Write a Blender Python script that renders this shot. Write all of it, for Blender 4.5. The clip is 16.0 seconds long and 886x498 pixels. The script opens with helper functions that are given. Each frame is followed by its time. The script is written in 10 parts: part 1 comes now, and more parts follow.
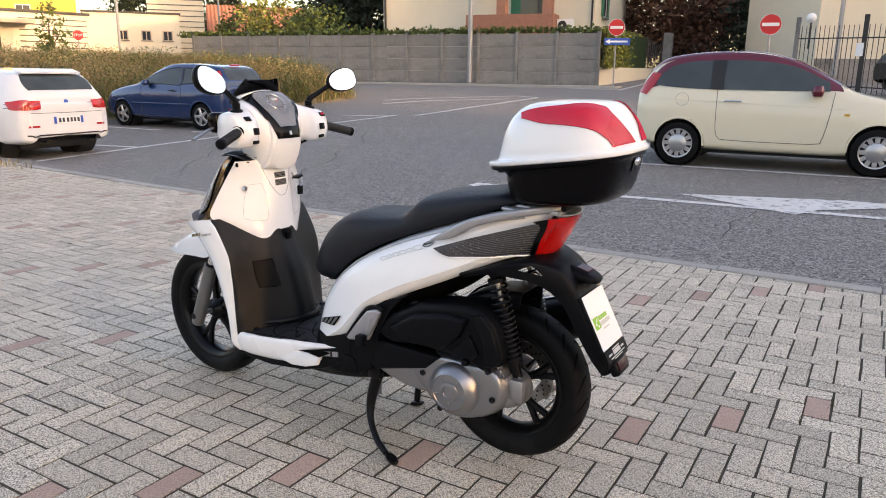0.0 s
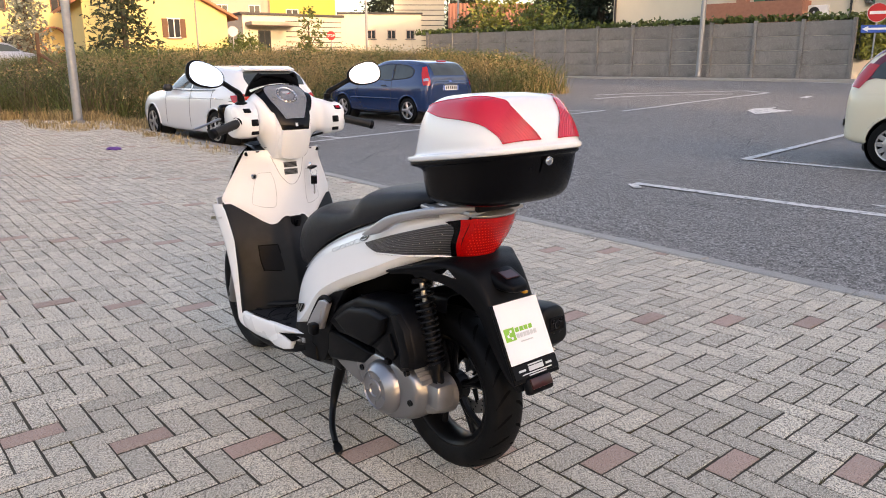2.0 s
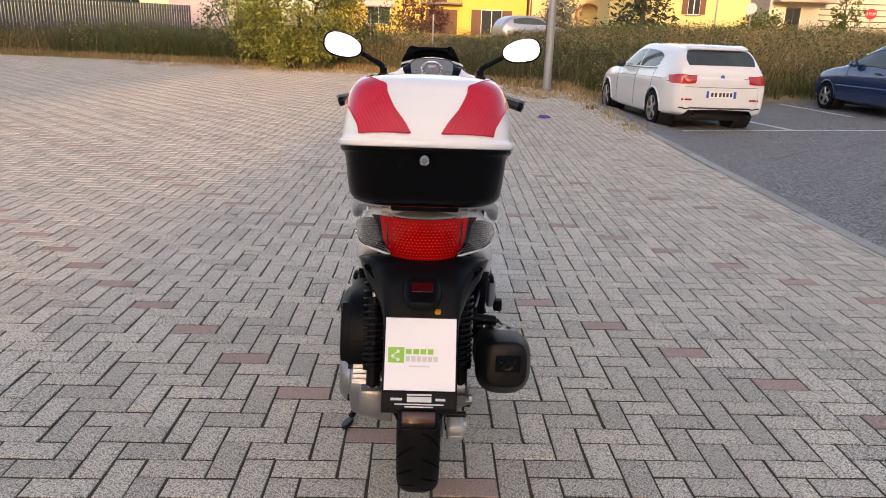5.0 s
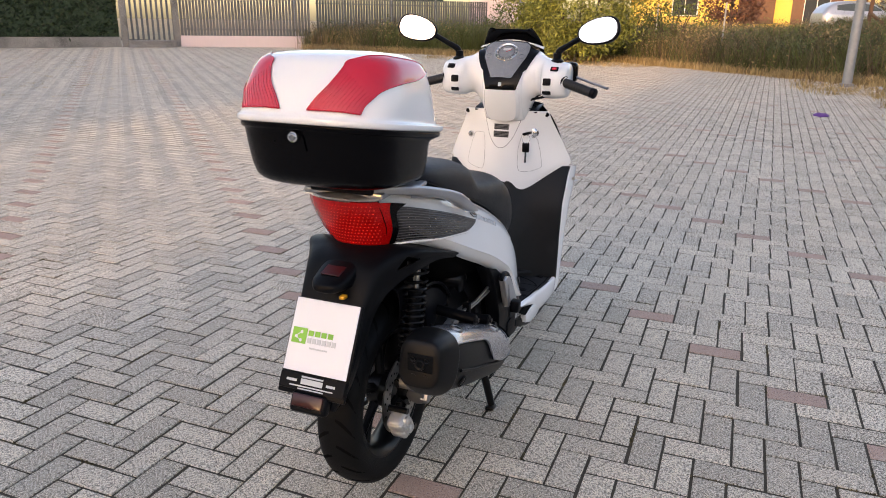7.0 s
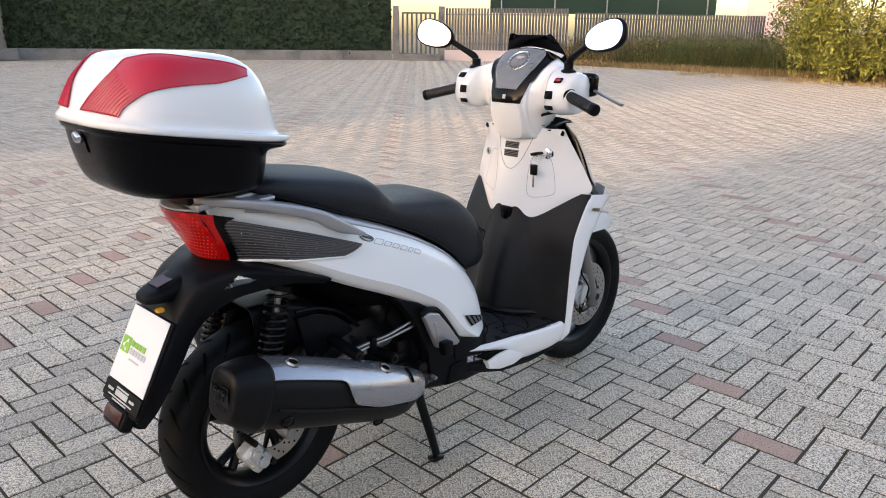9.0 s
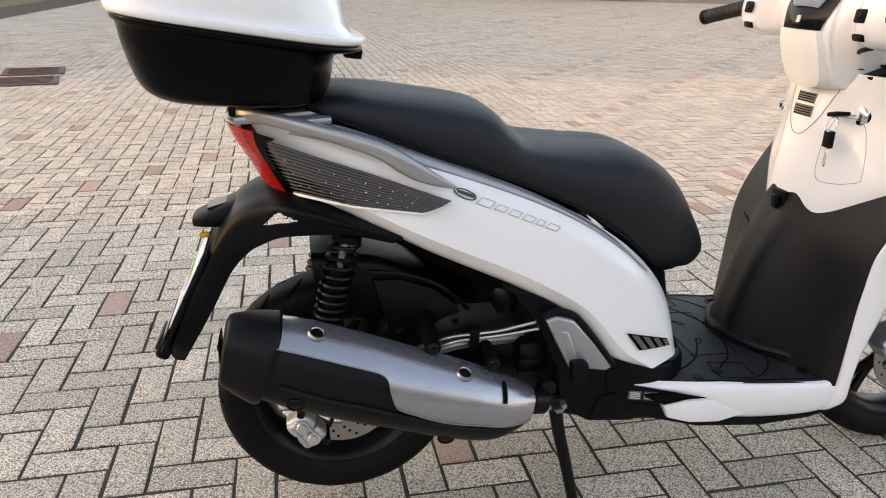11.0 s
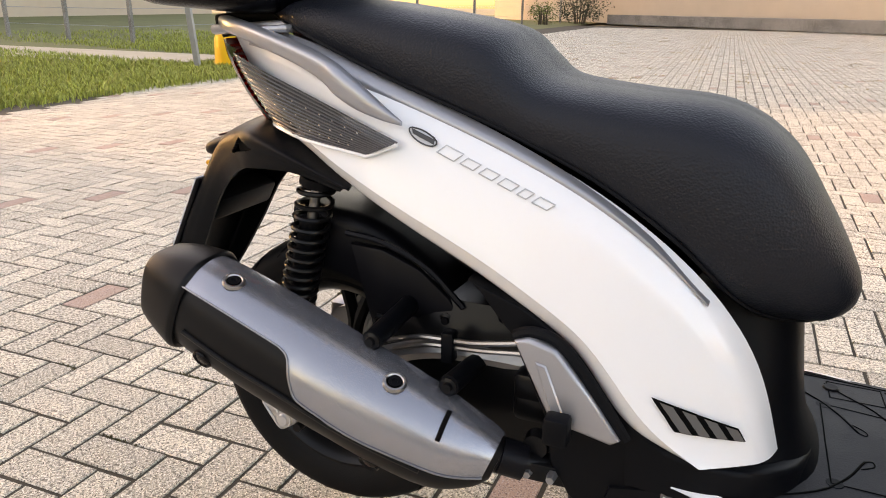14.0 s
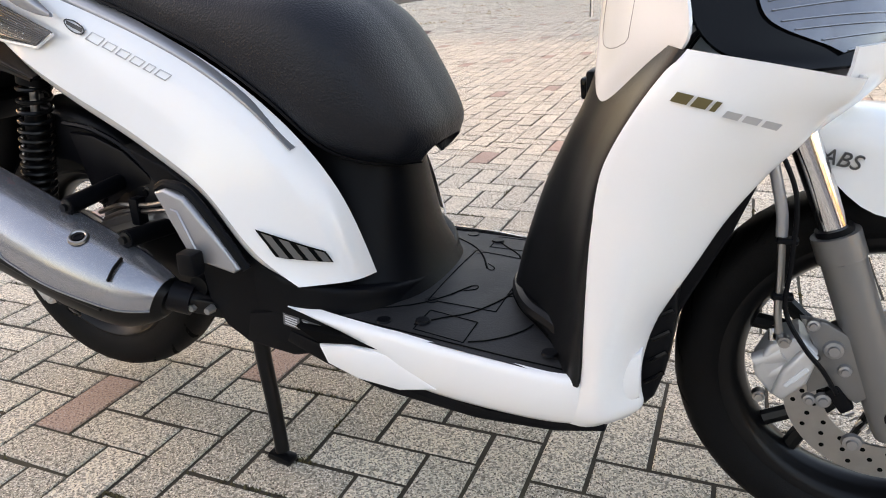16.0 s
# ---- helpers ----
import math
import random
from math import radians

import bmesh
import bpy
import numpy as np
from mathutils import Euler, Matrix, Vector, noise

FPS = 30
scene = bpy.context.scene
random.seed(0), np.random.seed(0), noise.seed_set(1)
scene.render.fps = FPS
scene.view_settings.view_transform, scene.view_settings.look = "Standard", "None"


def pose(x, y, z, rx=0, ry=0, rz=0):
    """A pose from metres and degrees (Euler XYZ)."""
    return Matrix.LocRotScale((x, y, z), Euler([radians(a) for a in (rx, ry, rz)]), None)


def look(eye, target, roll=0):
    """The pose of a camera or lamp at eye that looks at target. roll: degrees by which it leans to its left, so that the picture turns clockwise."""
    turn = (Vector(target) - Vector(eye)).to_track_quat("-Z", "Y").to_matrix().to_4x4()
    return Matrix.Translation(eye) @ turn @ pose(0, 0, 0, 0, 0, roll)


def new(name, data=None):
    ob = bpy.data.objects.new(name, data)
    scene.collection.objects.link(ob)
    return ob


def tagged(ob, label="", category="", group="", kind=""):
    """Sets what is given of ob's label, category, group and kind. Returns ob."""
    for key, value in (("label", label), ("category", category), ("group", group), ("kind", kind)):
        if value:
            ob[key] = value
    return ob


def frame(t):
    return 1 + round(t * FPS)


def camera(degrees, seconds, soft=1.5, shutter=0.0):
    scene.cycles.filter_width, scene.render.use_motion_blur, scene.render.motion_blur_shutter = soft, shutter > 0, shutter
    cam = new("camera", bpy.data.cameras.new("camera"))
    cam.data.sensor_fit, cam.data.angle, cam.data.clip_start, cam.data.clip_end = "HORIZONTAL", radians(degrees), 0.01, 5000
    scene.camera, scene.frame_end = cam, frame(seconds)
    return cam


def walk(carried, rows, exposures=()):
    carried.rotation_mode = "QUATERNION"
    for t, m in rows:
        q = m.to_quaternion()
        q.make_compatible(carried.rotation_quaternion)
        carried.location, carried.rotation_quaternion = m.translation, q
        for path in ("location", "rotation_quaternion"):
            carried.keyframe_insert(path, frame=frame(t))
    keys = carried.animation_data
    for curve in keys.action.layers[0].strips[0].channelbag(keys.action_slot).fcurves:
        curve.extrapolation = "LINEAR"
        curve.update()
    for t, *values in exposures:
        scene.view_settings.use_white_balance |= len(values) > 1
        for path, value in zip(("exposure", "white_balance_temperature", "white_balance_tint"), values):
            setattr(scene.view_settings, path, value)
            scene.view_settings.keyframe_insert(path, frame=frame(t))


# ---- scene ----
cam = camera(62.8, 16.0, 1.0)
PATH = [
    (0.0, (-0.9888, 2.1051, 1.327), (0.0458, 0.4609, 0.852), 0.6),
    (0.5, (-1.2357, 2.0058, 1.333), (-0.0846, 0.4384, 0.864), 0.5),
    (1.0, (-1.3982, 1.8759, 1.328), (-0.1354, 0.3974, 0.861), 0.3),
    (1.5, (-1.5247, 1.6453, 1.325), (-0.1396, 0.2825, 0.849), 0.0),
    (2.0, (-1.6457, 1.4376, 1.323), (-0.144, 0.2105, 0.832), 0.0),
    (2.5, (-1.7974, 1.1965, 1.329), (-0.1826, 0.1283, 0.826), 0.4),
    (3.0, (-1.8359, 0.9571, 1.32), (-0.1249, 0.0581, 0.805), 0.7),
    (3.5, (-1.8519, 0.7034, 1.328), (-0.0531, -0.0033, 0.816), 0.8),
    (4.0, (-1.935, 0.439, 1.339), (-0.065, -0.048, 0.823), 1.2),
    (4.5, (-1.9611, 0.2174, 1.334), (-0.0506, -0.0273, 0.793), 1.7),
    (5.0, (-1.9108, -0.0266, 1.345), (0.0061, -0.0444, 0.776), 2.0),
    (5.2, (-1.8975, -0.1159, 1.349), (0.016, -0.0496, 0.772), 1.9),
    (7.3, (-1.5486, -1.0587, 1.315), (0.163, -0.2094, 0.725), 0.7),
    (7.5, (-1.4909, -1.1769, 1.316), (0.188, -0.2599, 0.734), 0.8),
    (8.0, (-1.3411, -1.3958, 1.32), (0.24, -0.3129, 0.747), 1.0),
    (8.2, (-1.2688, -1.4362, 1.301), (0.2822, -0.3057, 0.738), 0.9),
    (10.3, (-0.2772, -1.6783, 1.276), (0.589, -0.0036, 0.607), 2.0),
    (10.5, (-0.2247, -1.5973, 1.262), (0.5364, 0.1205, 0.575), 2.4),
    (11.0, (-0.0137, -1.4433, 1.172), (0.3385, 0.3913, 0.458), 1.0),
    (11.5, (0.06, -1.2487, 1.015), (0.1309, 0.6203, 0.306), 0.7),
    (12.0, (0.1664, -1.0747, 0.954), (0.006, 0.7838, 0.231), 0.5),
    (12.5, (0.3112, -0.9814, 0.938), (-0.0255, 0.8604, 0.234), 0.7),
    (13.0, (0.4195, -0.9645, 0.958), (-0.0897, 0.8496, 0.287), 0.4),
    (13.5, (0.5456, -1.0139, 0.954), (-0.1174, 0.7611, 0.313), 0.3),
    (14.0, (0.6846, -1.0656, 0.954), (-0.0681, 0.6762, 0.321), 0.7),
    (14.5, (0.8619, -1.06, 0.926), (0.0636, 0.6566, 0.28), 0.9),
    (15.0, (1.0181, -1.051, 0.888), (0.2116, 0.6568, 0.23), 0.7),
    (15.5, (1.1307, -1.0682, 0.859), (0.3615, 0.6489, 0.182), -0.2),
    (16.0, (1.2998, -1.0639, 0.8598), (0.542, 0.637, 0.1298), -2.15),
]
walk(cam, [(t, look(eye, target, roll)) for t, eye, target, roll in PATH], [(0.0, 2.14, 7700.0, 26.0), (4.0, 1.92, 7640.0, 27.5), (5.2, 1.75, 7580.0, 27.5), (8.2, 2.06, 7300.0, 24.0), (10.5, 2.26, 7800.0, 23.0), (11.0, 2.38, 8490.0, 25.0), (13.0, 2.76, 8890.0, 26.5), (14.5, 2.73, 9620.0, 29.0), (15.0, 2.71, 9500.0, 28.5), (15.5, 2.69, 8830.0, 26.0), (16.0, 2.66, 8380.0, 25.0)])

# ---- world and sun: low evening sun from behind, most of the lot in the shade of added unseen blocks ----
world = bpy.data.worlds.new("world")
scene.world = world
world.use_nodes = True
wn = world.node_tree
wn.nodes.clear()
sky = wn.nodes.new("ShaderNodeTexSky")
sky.sky_type = 'NISHITA'
sky.sun_disc = False
SUN_ELEV, SUN_AZ = 10.0, 176.0      # degrees; the azimuth is the side the sun stands on, from +x towards +y
sky.sun_elevation = radians(SUN_ELEV)
sky.sun_rotation = radians(90.0 - SUN_AZ)
sky.air_density, sky.dust_density, sky.ozone_density = 1.0, 2.0, 1.2
bg = wn.nodes.new("ShaderNodeBackground")
bg.inputs["Strength"].default_value = 0.15
wo = wn.nodes.new("ShaderNodeOutputWorld")
wn.links.new(sky.outputs[0], bg.inputs["Color"])
wn.links.new(bg.outputs[0], wo.inputs["Surface"])
sun_data = bpy.data.lights.new("sun", 'SUN')
sun_data.energy, sun_data.angle, sun_data.color = 0.85, radians(1.2), (1.0, 0.73, 0.43)
sun = new("sun", sun_data)
_sd = Vector((math.cos(radians(SUN_AZ)) * math.cos(radians(SUN_ELEV)), math.sin(radians(SUN_AZ)) * math.cos(radians(SUN_ELEV)), math.sin(radians(SUN_ELEV))))
sun.matrix_world = look(_sd * 50, (0, 0, 0))


# ---- materials ----
def mat(name, color=(0.5, 0.5, 0.5), rough=0.5, metal=0.0, coat=0.0, var=0.0, scale=8.0, bump=0.0, bscale=60.0, spec=0.5,
        var2=0.0, scale2=1.2, rnd=0.0, island=0.0, dirt=None, trans=0.0, ior=1.45, emit=0.0, rvar=0.0, dist=0.002):
    """A procedural surface: two scales of colour variation, fine relief, gloss variation."""
    m = bpy.data.materials.new(name)
    m.use_nodes = True
    n, l = m.node_tree.nodes, m.node_tree.links
    p = n["Principled BSDF"]
    p.inputs["Roughness"].default_value = rough
    p.inputs["Metallic"].default_value = metal
    p.inputs["Coat Weight"].default_value = coat
    p.inputs["Coat Roughness"].default_value = 0.05
    p.inputs["Specular IOR Level"].default_value = spec
    p.inputs["Transmission Weight"].default_value = trans
    p.inputs["IOR"].default_value = ior
    p.inputs["Base Color"].default_value = (*color, 1)
    if emit:
        p.inputs["Emission Color"].default_value = (*color, 1)
        p.inputs["Emission Strength"].default_value = emit
    co = n.new("ShaderNodeTexCoord")
    src = co.outputs["Object"]
    last = None

    def factor(sock, amount):
        """Multiplies the colour so far by 1 - amount + 2 * amount * sock."""
        nonlocal last
        mr = n.new("ShaderNodeMapRange")
        mr.inputs["To Min"].default_value, mr.inputs["To Max"].default_value = 1 - amount, 1 + amount
        l.new(sock, mr.inputs["Value"])
        mx = n.new("ShaderNodeMix")
        mx.data_type, mx.blend_type = 'RGBA', 'MULTIPLY'
        mx.inputs["Factor"].default_value = 1.0
        if last is None:
            mx.inputs["A"].default_value = (*color, 1)
        else:
            l.new(last, mx.inputs["A"])
        l.new(mr.outputs[0], mx.inputs["B"])
        last = mx.outputs["Result"]

    def noise_tex(s, detail=4.0):
        t = n.new("ShaderNodeTexNoise")
        t.inputs["Scale"].default_value, t.inputs["Detail"].default_value = s, detail
        l.new(src, t.inputs["Vector"])
        return t.outputs["Fac"]
    if var:
        factor(noise_tex(scale), var)
    if var2:
        factor(noise_tex(scale2, 3.0), var2)
    if rnd:
        oi = n.new("ShaderNodeObjectInfo")
        factor(oi.outputs["Random"], rnd)
    if island:
        gi = n.new("ShaderNodeNewGeometry")
        factor(gi.outputs["Random Per Island"], island)
    if dirt:
        dcol, dscale, lo, hi = dirt
        ramp = n.new("ShaderNodeMapRange")
        ramp.inputs["From Min"].default_value, ramp.inputs["From Max"].default_value = lo, hi
        l.new(noise_tex(dscale, 6.0), ramp.inputs["Value"])
        mx = n.new("ShaderNodeMix")
        mx.data_type = 'RGBA'
        l.new(ramp.outputs[0], mx.inputs["Factor"])
        if last is None:
            mx.inputs["A"].default_value = (*color, 1)
        else:
            l.new(last, mx.inputs["A"])
        mx.inputs["B"].default_value = (*dcol, 1)
        last = mx.outputs["Result"]
    if last is not None:
        l.new(last, p.inputs["Base Color"])
    if rvar:
        mr = n.new("ShaderNodeMapRange")
        mr.inputs["To Min"].default_value, mr.inputs["To Max"].default_value = max(0, rough - rvar), min(1, rough + rvar)
        l.new(noise_tex(scale * 0.7), mr.inputs["Value"])
        l.new(mr.outputs[0], p.inputs["Roughness"])
    if bump:
        b = n.new("ShaderNodeBump")
        b.inputs["Strength"].default_value, b.inputs["Distance"].default_value = bump, dist
        l.new(noise_tex(bscale, 5.0), b.inputs["Height"])
        l.new(b.outputs[0], p.inputs["Normal"])
    return m


def speckle(m, dark, light, scale, amount):
    """Adds dark and light grains to a material's colour: crushed stone, and the tail lens's painted sparkle."""
    n, l = m.node_tree.nodes, m.node_tree.links
    p = n["Principled BSDF"]
    old = p.inputs["Base Color"].links[0].from_socket if p.inputs["Base Color"].links else None
    co = n.new("ShaderNodeTexCoord")
    for col, sc, lo, hi in ((dark, scale, 0.53, 0.60), (light, scale * 1.3, 0.55, 0.62)):
        t = n.new("ShaderNodeTexNoise")
        t.inputs["Scale"].default_value, t.inputs["Detail"].default_value = sc, 1.5
        l.new(co.outputs["Object"], t.inputs["Vector"])
        mr = n.new("ShaderNodeMapRange")
        mr.inputs["From Min"].default_value, mr.inputs["From Max"].default_value = lo, hi
        mr.inputs["To Max"].default_value = amount
        l.new(t.outputs["Fac"], mr.inputs["Value"])
        mx = n.new("ShaderNodeMix")
        mx.data_type = 'RGBA'
        l.new(mr.outputs[0], mx.inputs["Factor"])
        if old is not None:
            l.new(old, mx.inputs["A"])
        else:
            mx.inputs["A"].default_value = p.inputs["Base Color"].default_value
        mx.inputs["B"].default_value = (*col, 1)
        old = mx.outputs["Result"]
    l.new(old, p.inputs["Base Color"])
    return m


M_WHITE = mat("pearl_white_paint", (0.83, 0.83, 0.825), 0.26, coat=0.6, var=0.02, scale=3, bump=0.02, bscale=300, rvar=0.05)
M_BLACK = mat("matt_black_plastic", (0.0030, 0.0034, 0.0046), 0.42, spec=0.12, var=0.25, scale=14, bump=0.10, bscale=900, rvar=0.10, dirt=((0.0085, 0.0088, 0.0095), 5.0, 0.58, 0.85))
M_SHIELD = mat("scuffed_black_plastic", (0.0060, 0.0064, 0.0074), 0.46, spec=0.26, var=0.3, scale=7, bump=0.12, bscale=900, rvar=0.12, dirt=((0.022, 0.022, 0.0225), 4.0, 0.56, 0.80))
M_GLOSS = mat("gloss_black_plastic", (0.003, 0.003, 0.0035), 0.14, spec=0.14, coat=0.03, var=0.1, scale=20)
M_BOXBLACK = mat("black_case_plastic", (0.0012, 0.0012, 0.002), 0.25, spec=0.13, var=0.15, scale=9, bump=0.06, bscale=500, rvar=0.06)
M_METALBLACK = mat("black_enamelled_metal", (0.005, 0.005, 0.0055), 0.28, spec=0.22, var=0.2, scale=20, bump=0.04, bscale=200)
M_RUBBER = mat("tyre_rubber", (0.0042, 0.0042, 0.0046), 0.58, spec=0.14, var=0.3, scale=18, bump=0.25, bscale=400, dirt=((0.014, 0.0135, 0.0125), 7, 0.55, 0.8))
M_GRIP = mat("grip_rubber", (0.015, 0.015, 0.015), 0.55, bump=0.3, bscale=500)
M_SILVER = mat("satin_silver_metal", (0.30, 0.30, 0.31), 0.36, metal=0.9, var=0.06, scale=10, bump=0.03, bscale=300, rvar=0.08)
M_SILVERPAINT = mat("grey_silver_paint", (0.36, 0.36, 0.375), 0.33, metal=0.55, coat=0.3, var=0.04, scale=6)
M_CAST = mat("cast_aluminium", (0.34, 0.34, 0.345), 0.38, metal=0.85, var=0.12, scale=16, bump=0.12, bscale=180, rvar=0.1)
M_CHROME = mat("bright_steel", (0.72, 0.72, 0.73), 0.12, metal=1.0, var=0.05, scale=20)
M_STEEL = mat("brushed_steel_disc", (0.38, 0.37, 0.36), 0.33, metal=1.0, var=0.15, scale=40, bump=0.1, bscale=300)
M_RED = mat("red_reflector_plastic", (0.58, 0.008, 0.026), 0.14, coat=0.5, var=0.12, scale=10)
M_REDLENS = mat("red_lamp_lens", (0.42, 0.003, 0.003), 0.10, coat=0.12, spec=0.3, var=0.35, scale=26, bump=0.18, bscale=150)
# dark and bright red grains put the lens's sparkle into its colour
speckle(M_REDLENS, (0.07, 0.001, 0.002), (0.55, 0.016, 0.010), 330.0, 0.5)
M_REDDARK = mat("dark_red_reflector", (0.035, 0.002, 0.003), 0.3, coat=0.1, var=0.2, scale=120)
M_SMOKE = mat("smoked_lens", (0.032, 0.032, 0.035), 0.10, coat=0.7, var=0.3, scale=30)
M_GLASSY = mat("clear_gauge_glass", (0.85, 0.88, 0.90), 0.04, trans=0.9, ior=1.2)
M_MIRROR = mat("mirror_glass", (0.90, 0.92, 0.94), 0.015, metal=1.0)
M_GAUGE = mat("grey_gauge_face", (0.20, 0.21, 0.225), 0.30, metal=0.3, var=0.35, scale=45)
M_PLATE = mat("white_card", (0.82, 0.82, 0.84), 0.35, var=0.015, scale=5)
M_GREEN = mat("green_print", (0.22, 0.52, 0.05), 0.4)
M_PRINTGREY = mat("pale_grey_print", (0.55, 0.57, 0.58), 0.4)
M_PRINTDARK = mat("dark_print", (0.05, 0.05, 0.05), 0.4)
M_PRINTSILVER = mat("silver_lettering", (0.50, 0.50, 0.50), 0.3, metal=0.6)
M_PRINTGOLD = mat("bronze_lettering", (0.16, 0.13, 0.06), 0.3, metal=0.5)
M_AMBER = mat("amber_bulb", (0.6, 0.28, 0.02), 0.2)


def seat_material():
    """Black vinyl with a fine woven grain."""
    m = mat("black_seat_vinyl", (0.0068, 0.0080, 0.0118), 0.48, spec=0.36, var=0.15, scale=5, rvar=0.05)
    n, l = m.node_tree.nodes, m.node_tree.links
    co = n.new("ShaderNodeTexCoord")
    v = n.new("ShaderNodeTexVoronoi")
    v.inputs["Scale"].default_value = 300.0
    l.new(co.outputs["Object"], v.inputs["Vector"])
    b = n.new("ShaderNodeBump")
    b.inputs["Strength"].default_value, b.inputs["Distance"].default_value = 0.6, 0.0012
    l.new(v.outputs["Distance"], b.inputs["Height"])
    l.new(b.outputs[0], n["Principled BSDF"].inputs["Normal"])
    return m


M_SEAT = seat_material()
M_MAT = mat("dusty_rubber_mat", (0.016, 0.016, 0.0175), 0.55, spec=0.3, var=0.3, scale=12, bump=0.25, bscale=300, rvar=0.1, dirt=((0.040, 0.039, 0.038), 9.0, 0.52, 0.80))

# ground
M_PAVER = speckle(mat("grey_concrete_paver", (0.58, 0.505, 0.395), 0.85, var=0.22, scale=14, var2=0.14, scale2=0.8, rnd=0.36, bump=0.8, bscale=260, dist=0.003), (0.045, 0.038, 0.030), (0.90, 0.84, 0.72), 230.0, 1.0)
speckle(M_PAVER, (0.11, 0.092, 0.072), (0.84, 0.77, 0.64), 95.0, 0.72)
M_PAVERS = speckle(mat("grey_concrete_pavers", (0.58, 0.505, 0.395), 0.85, var=0.22, scale=14, var2=0.14, scale2=0.5, island=0.36, bump=0.8, bscale=260, dist=0.003), (0.045, 0.038, 0.030), (0.90, 0.84, 0.72), 230.0, 1.0)
speckle(M_PAVERS, (0.11, 0.092, 0.072), (0.84, 0.77, 0.64), 95.0, 0.72)
M_PAVERRED = speckle(mat("faded_red_paver", (0.42, 0.285, 0.225), 0.85, var=0.12, scale=9, rnd=0.15, island=0.15, bump=0.55, bscale=260, dist=0.003), (0.12, 0.08, 0.07), (0.55, 0.46, 0.40), 190.0, 0.7)
for _m in (M_PAVER, M_PAVERS):
    speckle(_m, (0.10, 0.085, 0.065), (0.78, 0.71, 0.59), 125.0, 0.6)
M_JOINT = mat("dark_joint_sand", (0.052, 0.042, 0.029), 0.95, var=0.35, scale=40, bump=0.6, bscale=150, dirt=((0.085, 0.075, 0.045), 1.5, 0.58, 0.80))
M_ASPHALT = speckle(mat("worn_asphalt", (0.172, 0.160, 0.146), 0.85, var=0.22, scale=4, var2=0.25, scale2=0.35, bump=0.8, bscale=160, dist=0.006), (0.030, 0.029, 0.027), (0.46, 0.44, 0.41), 60.0, 1.0)
speckle(M_ASPHALT, (0.05, 0.048, 0.045), (0.33, 0.31, 0.29), 22.0, 0.5)
M_KERB = speckle(mat("concrete_kerb", (0.33, 0.315, 0.285), 0.88, var=0.2, scale=6, bump=0.4, bscale=120, rnd=0.12), (0.12, 0.11, 0.10), (0.5, 0.49, 0.46), 120.0, 0.5)
M_ROADPAINT = mat("worn_white_road_paint", (0.62, 0.61, 0.58), 0.75, var=0.15, scale=9, dirt=((0.16, 0.16, 0.16), 14, 0.52, 0.70))
M_SOIL = mat("dry_soil", (0.25, 0.195, 0.115), 0.95, var=0.35, scale=2, var2=0.3, scale2=0.3, bump=0.7, bscale=30)
M_LAWN = mat("lawn_soil", (0.12, 0.125, 0.045), 0.95, var=0.4, scale=3, var2=0.3, scale2=0.4, bump=0.7, bscale=40)


# ---- small builders ----
def part(name, bm, material, parent, label="", smooth=True, angle=40.0):
    """Links a bmesh as one mesh object under a thing or part."""
    me = bpy.data.meshes.new(name)
    bm.to_mesh(me)
    bm.free()
    me.materials.append(material)
    if smooth:
        me.polygons.foreach_set("use_smooth", [True] * len(me.polygons))
        me.set_sharp_from_angle(angle=radians(angle))
    ob = new(name, me)
    if parent is not None:
        ob.parent = parent
    if label:
        ob["label"] = label
    return ob


def thing(name, label, category, m=None, kind="", group=""):
    e = new(name)
    e.empty_display_size = 0.1
    if m is not None:
        e.matrix_basis = m
    return tagged(e, label, category, group, kind)


def catmull(pts, n, closed=False):
    """Resamples a line of points (k x d) to n points along a Catmull-Rom spline."""
    p = np.asarray(pts, float)
    k = len(p)
    if k < 3:
        s = np.linspace(0, k - 1, n)
        i = np.minimum(s.astype(int), k - 2)
        f = (s - i)[:, None]
        return p[i] * (1 - f) + p[i + 1] * f
    if closed:
        s = np.linspace(0, k, n, endpoint=False)
        i = s.astype(int)
        a, b, c, d = p[(i - 1) % k], p[i % k], p[(i + 1) % k], p[(i + 2) % k]
    else:
        q = np.vstack([2 * p[0] - p[1], p, 2 * p[-1] - p[-2]])
        s = np.linspace(0, k - 1, n)
        i = np.minimum(s.astype(int), k - 2)
        a, b, c, d = q[i], q[i + 1], q[i + 2], q[i + 3]
    f = (s - i)[:, None]
    return 0.5 * (2 * b + (c - a) * f + (2 * a - 5 * b + 4 * c - d) * f * f + (3 * b - a - 3 * c + d) * f ** 3)


def skin(net, nu, nv, closed=False, caps=False, bm=None, mirror=False):
    """A smooth surface through a net of control points (rows x columns); closed: the columns go round."""
    net = np.asarray(net, float)
    rows = np.array([catmull(r, nv, closed) for r in net])
    grid = np.array([catmull(rows[:, j], nu) for j in range(rows.shape[1])]).transpose(1, 0, 2)
    bm = bm or bmesh.new()
    for sgn in ((1, -1) if mirror else (1,)):
        vs = [[bm.verts.new((p[0], p[1] * sgn, p[2])) for p in row] for row in grid]
        m = nv if closed else nv - 1
        for i in range(nu - 1):
            for j in range(m):
                f = (vs[i][j], vs[i][(j + 1) % nv], vs[i + 1][(j + 1) % nv], vs[i + 1][j])
                bm.faces.new(f if sgn > 0 else f[::-1])
        if caps and closed:
            bm.faces.new(vs[0][::-1] if sgn > 0 else vs[0])
            bm.faces.new(vs[-1] if sgn > 0 else vs[-1][::-1])
    bmesh.ops.recalc_face_normals(bm, faces=bm.faces)
    return bm


